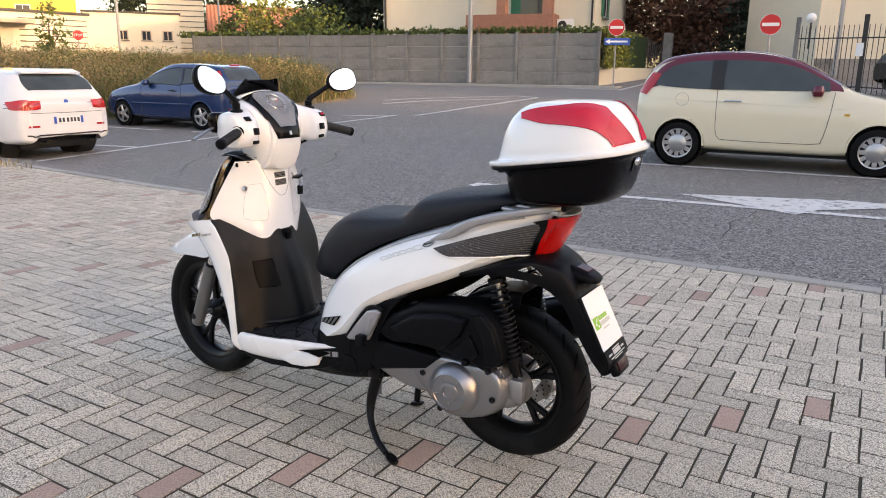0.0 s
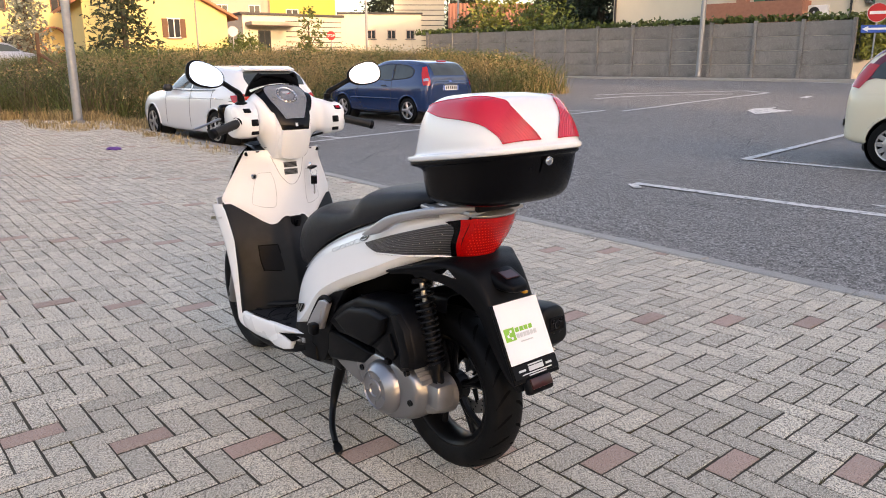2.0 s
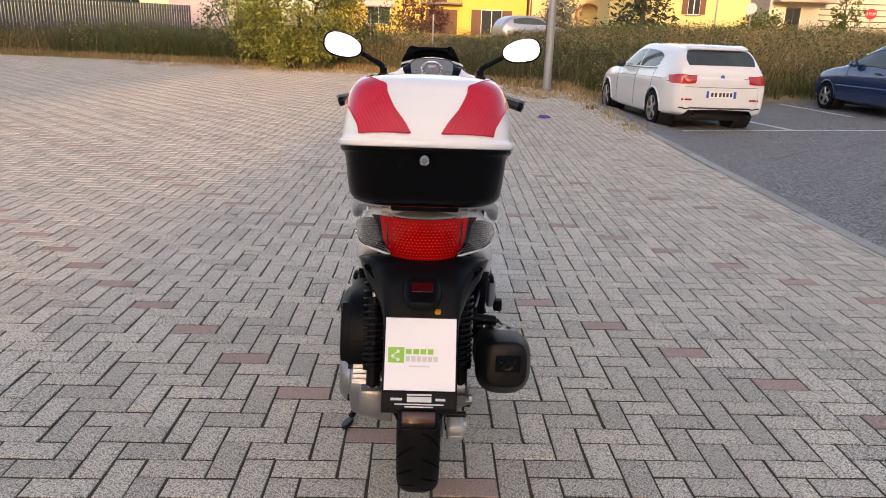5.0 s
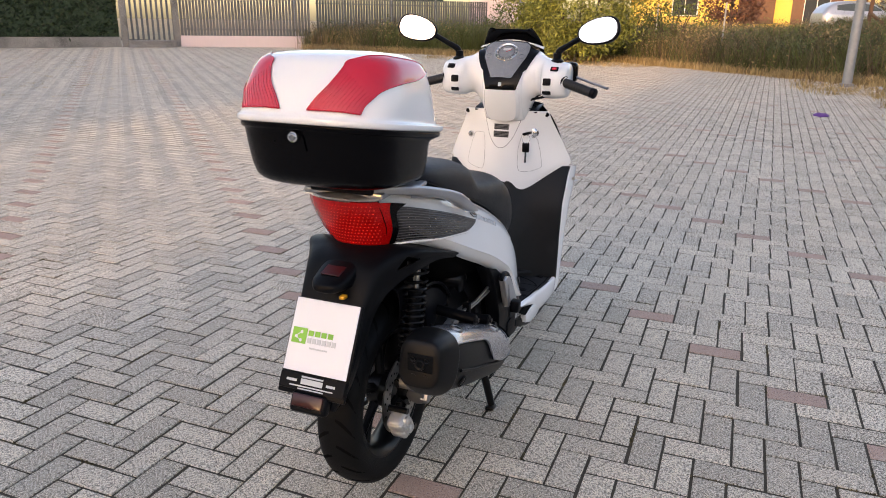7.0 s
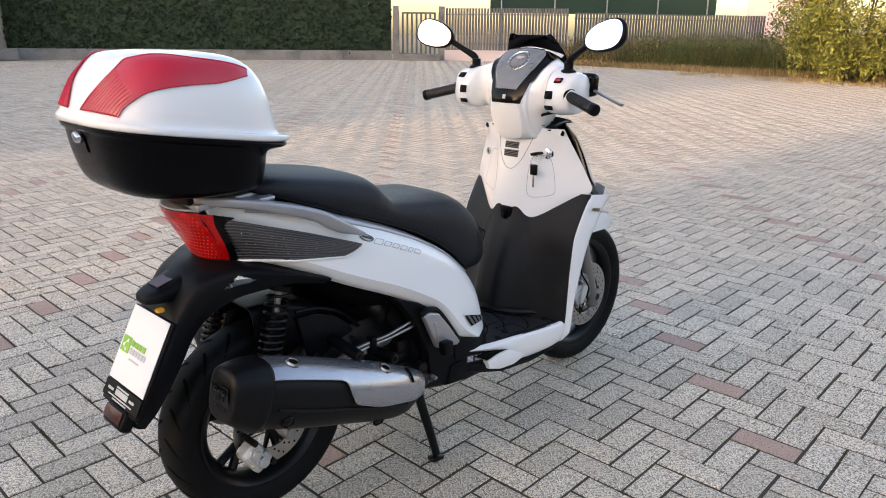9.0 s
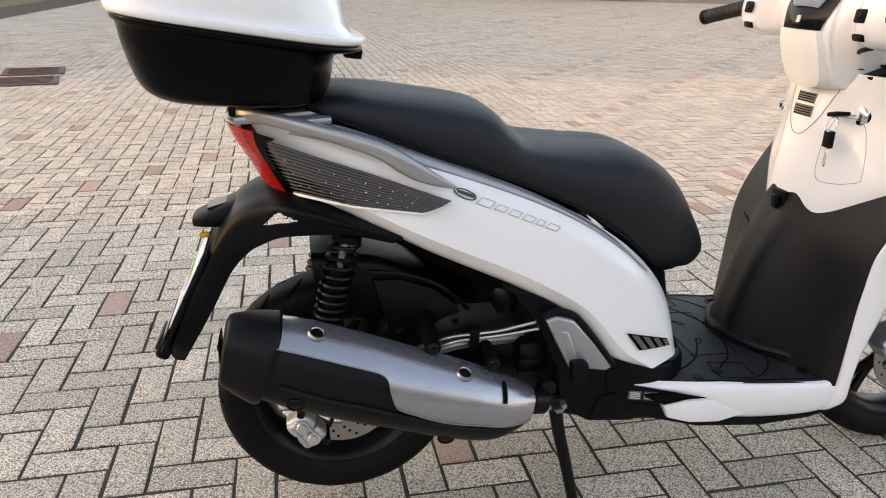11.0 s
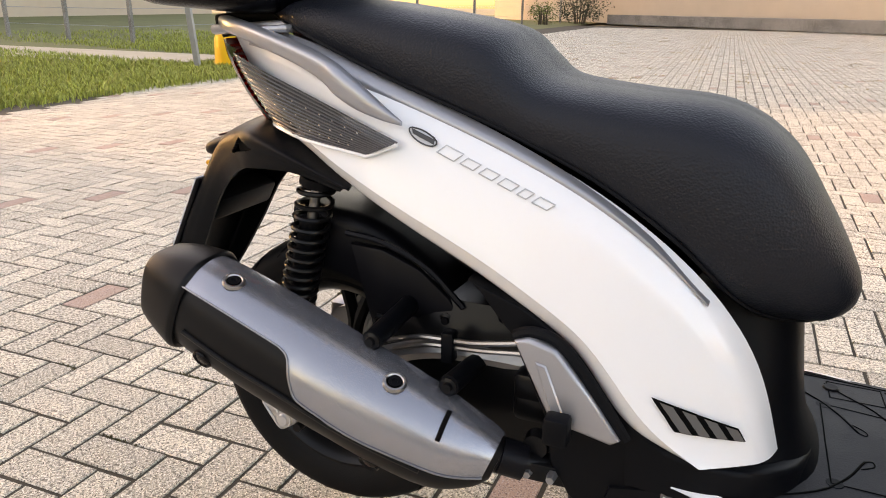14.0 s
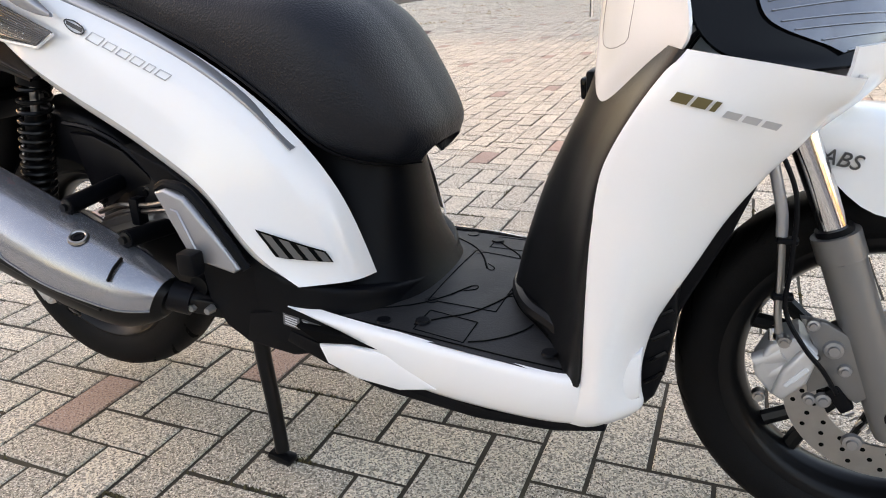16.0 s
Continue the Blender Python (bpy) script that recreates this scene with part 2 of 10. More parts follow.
def solid(bm, t):
    """Gives a sheet thickness t (towards the inside)."""
    bmesh.ops.recalc_face_normals(bm, faces=bm.faces)
    bmesh.ops.solidify(bm, geom=bm.faces[:], thickness=t)
    return bm


def box(sx, sy, sz, m=None, bevel=0.0, seg=2, bm=None):
    b = bm or bmesh.new()
    r = bmesh.ops.create_cube(b, size=1.0)
    vs = r["verts"]
    bmesh.ops.scale(b, vec=(sx, sy, sz), verts=vs)
    if bevel:
        es = list({e for v in vs for e in v.link_edges})
        out = bmesh.ops.bevel(b, geom=es, offset=bevel, segments=seg, affect='EDGES', profile=0.5)
        vs = list({v for f in out["faces"] for v in f.verts} | {v for v in vs if v.is_valid})
        grow = set(vs)
        todo = list(vs)
        while todo:
            v = todo.pop()
            for e in v.link_edges:
                o = e.other_vert(v)
                if o not in grow:
                    grow.add(o)
                    todo.append(o)
        vs = list(grow)
    if m is not None:
        bmesh.ops.transform(b, matrix=m, verts=vs)
    return b


def T(x, y, z):
    return Matrix.Translation((x, y, z))


def R(deg, axis):
    return Matrix.Rotation(radians(deg), 4, axis)


def prism(outline, y0, y1, bevel=0.0, seg=2, bm=None, plane="xz"):
    """A plate: an outline of (x, z) points between y0 and y1, with bevelled rims."""
    b = bmesh.new()
    if plane == "xz":
        pos = lambda p, h: (p[0], h, p[1])
    elif plane == "yz":
        pos = lambda p, h: (h, p[0], p[1])
    else:
        pos = lambda p, h: (p[0], p[1], h)
    lo = [b.verts.new(pos(p, y0)) for p in outline]
    hi = [b.verts.new(pos(p, y1)) for p in outline]
    f0, f1 = b.faces.new(lo), b.faces.new(hi[::-1])
    k = len(outline)
    for i in range(k):
        b.faces.new((lo[i], hi[i], hi[(i + 1) % k], lo[(i + 1) % k]))
    bmesh.ops.recalc_face_normals(b, faces=b.faces)
    if bevel:
        es = list(f0.edges) + list(f1.edges)
        bmesh.ops.bevel(b, geom=es, offset=bevel, segments=seg, affect='EDGES', profile=0.5, clamp_overlap=True)
    if bm is not None:
        me = bpy.data.meshes.new("tmp")
        b.to_mesh(me)
        b.free()
        bm.from_mesh(me)
        bpy.data.meshes.remove(me)
        return bm
    return b


def tube(pts, radius, seg=10, n=None, caps=True, bm=None, flat=1.0):
    """A round bar along a smooth line; radius: one number or one for each point."""
    P = np.asarray(pts, float)
    n = n or max(2, (len(P) - 1) * 6 + 1) if len(P) > 2 else 2
    rr = np.full(len(P), radius) if np.isscalar(radius) else np.asarray(radius, float)
    C = catmull(np.hstack([P, rr[:, None]]), n)
    b = bm or bmesh.new()
    rings = []
    side = None
    for i in range(n):
        d = C[min(i + 1, n - 1), :3] - C[max(i - 1, 0), :3]
        d = d / max(1e-9, np.linalg.norm(d))
        if side is None:
            up = np.array([0, 0, 1.0]) if abs(d[2]) < 0.9 else np.array([1.0, 0, 0])
            side = np.cross(d, up)
        side = side - d * side.dot(d)
        side = side / np.linalg.norm(side)
        oth = np.cross(d, side)
        rings.append([b.verts.new(C[i, :3] + C[i, 3] * (math.cos(a) * side + flat * math.sin(a) * oth)) for a in [2 * math.pi * j / seg for j in range(seg)]])
    for i in range(n - 1):
        for j in range(seg):
            b.faces.new((rings[i][j], rings[i][(j + 1) % seg], rings[i + 1][(j + 1) % seg], rings[i + 1][j]))
    if caps:
        b.faces.new(rings[0][::-1])
        b.faces.new(rings[-1])
    return b


def lathe(profile, seg=32, m=None, bm=None, close=False):
    """Turns a profile of (radius, height) round the local z axis."""
    b = bm or bmesh.new()
    rings = []
    for r, h in profile:
        if r < 1e-6:
            rings.append([b.verts.new((0, 0, h))])
        else:
            rings.append([b.verts.new((r * math.cos(2 * math.pi * j / seg), r * math.sin(2 * math.pi * j / seg), h)) for j in range(seg)])
    prs = list(zip(rings[:-1], rings[1:])) + ([(rings[-1], rings[0])] if close else [])
    for a, c in prs:
        for j in range(seg):
            k = (j + 1) % seg
            if len(a) == 1 and len(c) > 1:
                b.faces.new((a[0], c[j], c[k]))
            elif len(c) == 1 and len(a) > 1:
                b.faces.new((a[j], c[0], a[k]))
            elif len(a) > 1:
                b.faces.new((a[j], c[j], c[k], a[k]))
    vs = [v for r in rings for v in r]
    if m is not None:
        bmesh.ops.transform(b, matrix=m, verts=vs)
    return b


def mesh_part(name, verts, faces, material, parent=None, smooth=False):
    me = bpy.data.meshes.new(name)
    me.from_pydata(verts, [], faces)
    me.materials.append(material)
    me.update()
    if smooth:
        me.polygons.foreach_set("use_smooth", [True] * len(me.polygons))
    ob = new(name, me)
    if parent is not None:
        ob.parent = parent
    return ob


def text_part(name, body, size, m, material, parent, extrude=0.0006, shear=0.0, spacing=1.0, align='CENTER'):
    """Raised lettering in the built-in font, as a mesh."""
    cu = bpy.data.curves.new(name, 'FONT')
    cu.body, cu.size, cu.extrude, cu.shear, cu.space_character = body, size, extrude, shear, spacing
    cu.align_x, cu.align_y = align, 'CENTER'
    tmp = bpy.data.objects.new("tmp", cu)
    scene.collection.objects.link(tmp)
    me = bpy.data.meshes.new_from_object(tmp.evaluated_get(bpy.context.evaluated_depsgraph_get()))
    bpy.data.objects.remove(tmp)
    bpy.data.curves.remove(cu)
    me.materials.clear()
    me.materials.append(material)
    ob = new(name, me)
    ob.parent = parent
    ob.matrix_basis = m
    return ob


def frame_m(o, xdir, zdir):
    """A pose with local x along xdir and local z towards zdir."""
    x = Vector(xdir).normalized()
    z = Vector(zdir)
    z = (z - x * z.dot(x)).normalized()
    y = z.cross(x)
    m = Matrix((x, y, z)).transposed().to_4x4()
    m.translation = o
    return m


def ease(v):
    v = max(0.0, min(1.0, v))
    return v * v * (3 - 2 * v)


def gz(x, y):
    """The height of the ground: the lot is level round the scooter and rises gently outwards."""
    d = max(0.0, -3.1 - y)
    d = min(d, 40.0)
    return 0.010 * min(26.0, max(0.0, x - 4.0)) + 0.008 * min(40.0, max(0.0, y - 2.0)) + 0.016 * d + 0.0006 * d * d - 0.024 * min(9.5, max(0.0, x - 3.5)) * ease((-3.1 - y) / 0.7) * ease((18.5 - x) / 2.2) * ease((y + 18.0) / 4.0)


# ---- ground ----
def sheet(name, x0, x1, y0, y1, nx, ny, dz, material, label, category, inside=None):
    """A sheet that follows the ground at the height dz above it."""
    xs, ys = np.linspace(x0, x1, nx + 1), np.linspace(y0, y1, ny + 1)
    verts = [(x, y, gz(x, y) + dz) for x in xs for y in ys]
    faces = [(i * (ny + 1) + j, (i + 1) * (ny + 1) + j, (i + 1) * (ny + 1) + j + 1, i * (ny + 1) + j + 1) for i in range(nx) for j in range(ny)]
    if inside:
        faces = [f for f in faces if inside(sum(verts[k][0] for k in f) / 4, sum(verts[k][1] for k in f) / 4)]
    ob = mesh_part(name, verts, faces, material, smooth=True)
    return tagged(ob, label, category, kind="structure")


sheet("ground", -400, 400, -400, 400, 160, 160, -0.10, M_SOIL, "dry earth and grass ground reaching the horizon", "ground")
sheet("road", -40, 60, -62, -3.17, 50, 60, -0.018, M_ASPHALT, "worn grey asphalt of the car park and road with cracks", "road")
sheet("paving_bed", -7.5, 24, -3.05, 32, 64, 70, -0.0034, M_JOINT, "dark sandy bed in the joints of the pavers", "paving bed",
      lambda x, y: x > -5.9 or y > 9.5)
sheet("lawn", -40, -5.75, -3.05, 60, 20, 30, -0.004, M_LAWN, "green lawn beside the paved lot", "lawn", lambda x, y: x < -5.9 and (y < 9.5 or x < -7.5))

# kerb: one metre stones, nearly flush
kerb = tagged(new("kerb"), "pale concrete kerb stones between pavers and asphalt", "kerb", kind="structure")
kb = box(0.994, 0.115, 0.16, T(0, 0, -0.08), 0.008, 1)
k_first = part("kerb_stone", kb, M_KERB, kerb, smooth=False)
k_first.location = (-9.5, -3.105, 0.010)
for i in range(1, 26):
    k = k_first.copy()
    scene.collection.objects.link(k)
    x = -9.5 + i
    k.location = (x, -3.105, gz(x, -3.1) + 0.010 + 0.003 * math.sin(i * 2.3))
    k.rotation_euler = (0.01 * math.sin(i * 1.7), -0.010 if x > 4 else 0, 0.004 * math.sin(i * 3.1))


# road markings, 4 mm above the asphalt
def line_mark(pts, w, label="worn white parking bay line on asphalt"):
    """A painted strip along straight runs of points."""
    vs, fs = [], []
    P = [Vector((x, y)) for x, y in pts]
    for a, b in zip(P[:-1], P[1:]):
        d = (b - a)
        n = max(1, int(d.length / 0.8))
        s = Vector((-d.y, d.x)).normalized() * w / 2
        for i in range(n):
            q0, q1 = a + d * (i / n), a + d * ((i + 1) / n)
            k = len(vs)
            for q in (q0 - s, q1 - s, q1 + s, q0 + s):
                vs.append((q.x, q.y, gz(q.x, q.y) - 0.012))
            fs.append((k, k + 1, k + 2, k + 3))
    return tagged(mesh_part("road_marking", vs, fs, M_ROADPAINT), label, "road marking", kind="structure")


def poly_mark(pts, label):
    vs = [(x, y, gz(x, y) - 0.0115) for x, y in pts]
    return tagged(mesh_part("road_marking", vs, [tuple(range(len(vs)))], M_ROADPAINT), label, "road marking", kind="structure")


line_mark([(10.35, -3.75), (10.75, -6.1), (11.1, -9.3), (11.0, -14.5)], 0.13)
for a, b in (((10.72, -6.15), (16.0, -5.55)), ((11.08, -8.95), (16.0, -8.25)), ((11.2, -11.75), (16.0, -11.0)), ((11.0, -14.2), (15.0, -13.6))):
    line_mark([a, b], 0.12)
line_mark([(3.30, -5.42), (1.35, -5.55), (-0.6, -5.72), (-3.5, -5.98)], 0.13)
line_mark([(3.42, -8.05), (-4.0, -8.65)], 0.12)
line_mark([(3.42, -8.0), (3.75, -12.4)], 0.12)
line_mark([(3.30, -5.36), (3.1, -5.20)], 0.10)
poly_mark([(1.05, -6.02), (0.25, -5.70), (-0.20, -5.48), (-0.35, -5.82), (-0.95, -6.30), (-2.6, -6.45), (-2.6, -6.62), (-0.55, -6.55)], "worn white painted direction arrow on asphalt")
poly_mark([(7.0, -15.0), (7.6, -15.7), (8.2, -20.0), (8.0, -20.0), (7.2, -16.1), (6.6, -16.0)], "small white painted direction arrow on asphalt")
line_mark([(10.4, -14.5), (9.6, -17.5), (9.6, -20.6), (10.6, -21.0), (13.5, -17.2)], 0.12, "curved white line round a traffic island")
line_mark([(13.0, -16.5), (10.2, -19.6)], 0.12, "white line beside a traffic island")
line_mark([(8.6, -25.8), (13.0, -25.9), (20.0, -25.2)], 0.12, "white edge line of the road")
line_mark([(8.6, -25.8), (9.0, -31.0), (8.6, -40.0)], 0.12, "white edge line of the side road")
# cracks in the asphalt
M_CRACK = mat("dark_crack", (0.06, 0.06, 0.06), 0.95)
rc = random.Random(3)
for (x0, y0, dx, dy, n) in ((5.5, -4.6, 0.32, -0.55, 12), (9.4, -8.2, -0.45, -0.35, 10), (4.2, -9.5, 0.4, -0.5, 9), (0.2, -4.2, -0.05, -0.35, 7), (7.2, -4.0, 0.3, -0.35, 9)):
    vs, fs = [], []
    x, y = x0, y0
    for i in range(n):
        k = len(vs)
        w = 0.006
        vs += [(x - w, y - w, gz(x, y) - 0.0135), (x + w, y + w, gz(x, y) - 0.0135)]
        if i:
            fs.append((k - 2, k - 1, k + 1, k))
        x += dx * rc.uniform(0.6, 1.3) + rc.uniform(-0.12, 0.12)
        y += dy * rc.uniform(0.6, 1.3) + rc.uniform(-0.12, 0.12)
    tagged(mesh_part("crack", vs, fs, M_CRACK), "dark crack running across the asphalt", "crack", kind="structure")


# ---- the scooter: x forward from the rear axle, y to its left, z up ----
from mathutils.bvhtree import BVHTree

scooter = thing("motor_scooter", "white and black scooter with top box parked on block pavers", "scooter", pose(0, 0.008, 0, 0, 0, 0.7))


def lerp(a, b, f):
    return a + (b - a) * f


def drape(pts_net, nu, nv, target, off, thick=0.0, mirror=False):
    """A patch through a net of points, laid on the surface of target and lifted by off."""
    tree = BVHTree.FromBMesh(target)
    bm = skin(pts_net, nu, nv)
    bm.normal_update()
    for v in bm.verts:
        loc, nrm, _, _ = tree.find_nearest(v.co)
        if loc is not None:
            v.co = loc + nrm * off
    if mirror:
        geo = bmesh.ops.duplicate(bm, geom=bm.verts[:] + bm.edges[:] + bm.faces[:])
        vs = [g for g in geo["geom"] if isinstance(g, bmesh.types.BMVert)]
        bmesh.ops.scale(bm, vec=(1, -1, 1), verts=vs)
        bmesh.ops.reverse_faces(bm, faces=[g for g in geo["geom"] if isinstance(g, bmesh.types.BMFace)])
    return bm


def flip(bm):
    """The mirror image of a mesh across the scooter's middle plane."""
    b = bm.copy()
    bmesh.ops.scale(b, vec=(1, -1, 1), verts=b.verts[:])
    bmesh.ops.reverse_faces(b, faces=b.faces[:])
    return b


def outward(bm, sgn):
    """Turns the faces of an open sheet so that they look to the side sgn of y."""
    bm.normal_update()
    tot = sum(f.normal.y * f.calc_area() for f in bm.faces)
    if tot * sgn < 0:
        bmesh.ops.reverse_faces(bm, faces=bm.faces[:])
    return bm


def both(name, bm, material, parent, label="", angle=40.0):
    """A part on the left side (y > 0) and its mirror image on the right."""
    r = flip(bm)
    a = part(name, bm, material, parent, label, angle=angle)
    b = part(name, r, material, parent, label, angle=angle)
    return a, b


# -- wheels --
def wheel(name, x, z, r_out, r_rim, width, n_spokes, tread, label):
    """A wheel with its axle along y: tyre with a rounded, grooved tread, cast rim with forked spokes, hub."""
    w = new(name)
    w.parent = scooter
    w.location = (x, 0, z)
    w["label"] = label
    h = width / 2
    RX = R(90, 'X')
    prof = []
    for a in np.linspace(-1, 1, 15):
        yy = h * math.sin(a * math.pi / 2 * 0.98)
        rr = r_out - 0.42 * (r_out - r_rim) * (1 - math.cos(a * math.pi / 2 * 0.98)) ** 1.2
        prof.append((rr, yy))
    prof = [(r_rim - 0.004, -h * 0.72), (r_rim + 0.008, -h * 0.86), (lerp(r_rim, r_out, 0.32), -h * 1.0)] + prof + [(lerp(r_rim, r_out, 0.32), h * 1.0), (r_rim + 0.008, h * 0.86), (r_rim - 0.004, h * 0.72)]
    part("tyre", lathe(prof, 72, RX), M_RUBBER, w, "black tyre with slanting tread grooves")
    # tread grooves: dark slanted strips set just proud of the tread, for the shade in the sipes
    gb = bmesh.new()
    for i in range(tread):
        for s in (1, -1):
            a0 = 2 * math.pi * (i + (0.5 if s < 0 else 0)) / tread
            pts = []
            for k in range(5):
                f = k / 4
                a = (0.10 + 0.72 * f)
                yy = s * h * math.sin(a * math.pi / 2 * 0.98)
                rr = r_out - 0.42 * (r_out - r_rim) * (1 - math.cos(a * math.pi / 2 * 0.98)) ** 1.2
                th = a0 + 0.20 * f ** 1.4
                pts.append((th, yy, rr + 0.0006))
            ws = (0.0035, 0.006, 0.006, 0.005, 0.002)
            prev = None
            for (th, yy, rr), wd in zip(pts, ws):
                d = wd / rr
                pr = [gb.verts.new((rr * math.cos(t), yy, rr * math.sin(t))) for t in (th - d, th + d)]
                if prev:
                    gb.faces.new((prev[0], prev[1], pr[1], pr[0]))
                prev = pr
    part("tread_groove", gb, mat_groove, w)
    rimp = [(r_rim + 0.006, -h * 0.78), (r_rim + 0.006, -h * 0.70), (r_rim - 0.012, -h * 0.60), (r_rim - 0.022, -h * 0.2), (r_rim - 0.022, h * 0.2), (r_rim - 0.012, h * 0.60), (r_rim + 0.006, h * 0.70), (r_rim + 0.006, h * 0.78), (r_rim - 0.004, h * 0.80), (r_rim - 0.020, h * 0.62), (r_rim - 0.032, h * 0.2), (r_rim - 0.032, -h * 0.2), (r_rim - 0.020, -h * 0.62), (r_rim - 0.004, -h * 0.80)]
    rim = part("rim", lathe(rimp, 64, RX, close=True), M_METALBLACK, w, "black cast alloy rim")
    sb = bmesh.new()
    for i in range(n_spokes):
        a0 = 2 * math.pi * i / n_spokes + 0.2
        for s in (-1, 1):
            p0 = (0.035 * math.cos(a0), 0, 0.035 * math.sin(a0))
            pm = (0.5 * r_rim * math.cos(a0 + 0.05 * s), 0.004, 0.5 * r_rim * math.sin(a0 + 0.05 * s))
            p1 = ((r_rim - 0.02) * math.cos(a0 + 0.16 * s), 0.0, (r_rim - 0.02) * math.sin(a0 + 0.16 * s))
            tube([p0, pm, p1], [0.016, 0.012, 0.013], 8, 7, bm=sb)
    part("spokes", sb, M_METALBLACK, w)
    part("hub", lathe([(0.0, -h * 0.75), (0.022, -h * 0.75), (0.030, -h * 0.55), (0.048, -h * 0.3), (0.050, h * 0.3), (0.034, h * 0.6), (0.022, h * 0.78), (0.0, h * 0.78)], 28, RX), M_METALBLACK, w)
    return w


def disc(parent, r, y, holes, material_edge=None):
    """A brake disc with drilled holes (dark dots) and an inner carrier."""
    RX = R(90, 'X')
    d = part("brake_disc", lathe([(r * 0.62, -0.0022), (r, -0.0022), (r, 0.0022), (r * 0.62, 0.0022)], 56, T(0, y, 0) @ RX, close=True), M_STEEL, parent, "drilled steel brake disc")
    hb = bmesh.new()
    for i in range(holes):
        a = 2 * math.pi * i / holes
        for k, rr in enumerate((0.70, 0.80, 0.90)):
            aa = a + k * 0.13
            lathe([(0.0, 0.0), (0.0036, 0.0)], 8, T(rr * r * math.cos(aa), y - math.copysign(0.0026, -y) * 1.0, rr * r * math.sin(aa)) @ RX, bm=hb)
            lathe([(0.0, 0.0), (0.0036, 0.0)], 8, T(rr * r * math.cos(aa), y + math.copysign(0.0026, -y), rr * r * math.sin(aa)) @ RX, bm=hb)
    part("disc_hole", hb, mat_groove, d)
    for i in range(6):
        a = 2 * math.pi * i / 6
        part("disc_carrier", tube([(0.03 * math.cos(a), y, 0.03 * math.sin(a)), (0.66 * r * math.cos(a + 0.12), y, 0.66 * r * math.sin(a + 0.12))], [0.012, 0.008], 6, 2, flat=0.5), M_METALBLACK, d)
    return d


# near-black puts the shade inside grooves, holes and slots into the colour
mat_groove = mat("recess_shade_black", (0.003, 0.003, 0.003), 0.9, spec=0.08)
rear_wheel = wheel("rear_wheel", 0.034, 0.303, 0.267, 0.190, 0.118, 5, 22, "rear wheel with wide tyre and black forked spokes")
front_wheel = wheel("front_wheel", 1.507, 0.289, 0.289, 0.218, 0.112, 5, 22, "front wheel with black forked spokes")
front_wheel.location.y = -0.007
front_wheel.rotation_euler.z = radians(-3.0)          # steered slightly to the right
disc(rear_wheel, 0.115, -0.068, 16)
disc(front_wheel, 0.130, -0.072, 18)
RXM = R(90, 'X')
# ABS ring, tyre valve mark
ring = bmesh.new()
for i in range(40):
    a = 2 * math.pi * i / 40
    box(0.012, 0.003, 0.0035, T(1.507 + 0.055 * math.cos(a), -0.086, 0.289 + 0.055 * math.sin(a)) @ R(-math.degrees(a), 'Y'), bm=ring)
part("sensor_ring", ring, M_CAST, scooter, "toothed bright sensor ring on the front hub")


M_CALIPER = mat("bright_cast_aluminium", (0.55, 0.55, 0.55), 0.42, metal=0.6, var=0.10, scale=30, bump=0.2, bscale=220)


def caliper(cx, y, cz, rot, s=1.0, label="cast aluminium brake caliper"):
    """A brake caliper: stepped castings, pins and a bolt."""
    c = new("brake_caliper")
    c.parent = scooter
    c["label"] = label
    c.matrix_basis = T(cx, y, cz) @ R(rot, 'Y') @ Matrix.Diagonal((s, s, s, 1))
    b = box(0.085, 0.045, 0.050, None, 0.010, 3)
    box(0.040, 0.052, 0.062, T(-0.018, 0, 0.002), 0.012, 3, bm=b)
    box(0.040, 0.052, 0.062, T(0.022, 0, 0.002), 0.012, 3, bm=b)
    part("casting", b, M_CALIPER, c)
    f = bmesh.new()
    for dz in (-0.016, 0.0, 0.016):
        box(0.055, 0.006, 0.006, T(0.0, -0.028, dz), 0.002, 1, bm=f)
    part("rib", f, M_CALIPER, c)
    for dx in (-0.045, 0.048):
        part("bolt", lathe([(0, -0.03), (0.009, -0.03), (0.009, 0.03), (0, 0.03)], 12, T(dx, 0, 0.022) @ RXM), M_METALBLACK, c)
    for dx in (-0.018, 0.022):
        part("piston_bore", lathe([(0, 0.034), (0.010, 0.034), (0.012, 0.031), (0.013, 0.030), (0.0165, 0.030), (0.0175, 0.020)], 18, T(dx, 0, 0.004) @ RXM), M_CALIPER, c)
    return c


caliper(-0.050, -0.104, 0.256, 55, 0.95)
# -- front fork --
def fork(y):
    f = new("fork_leg")
    f.parent = scooter
    f["label"] = "fork leg with bright tube and satin grey slider"
    top, ring_, bot = Vector((1.285, y, 0.800)), Vector((1.406, y, 0.522)), Vector((1.507, y * 1.02, 0.270))
    part("stanchion", tube([top, ring_], 0.0185, 16), M_CHROME, f, "bright steel tube")
    d = (bot - ring_).normalized()
    part("slider", tube([ring_ - d * 0.005, ring_ + d * 0.03, ring_ + d * 0.034, bot, bot + d * 0.012], [0.030, 0.030, 0.0275, 0.027, 0.018], 20, 30), mat_forkgrey, f, "satin grey slider")
    part("dust_seal", tube([ring_ - d * 0.013, ring_ - d * 0.004], 0.023, 16), M_BLACK, f)
    axle = lathe([(0, 0.03), (0.014, 0.03), (0.014, -0.03), (0, -0.03)], 12, T(1.507, y, 0.289) @ RXM)
    part("axle_clamp", axle, M_METALBLACK, f)
    return f


mat_forkgrey = mat("satin_grey_fork", (0.20, 0.195, 0.19), 0.40, metal=0.6, var=0.08, scale=10)
fork(0.105)
fork(-0.105)
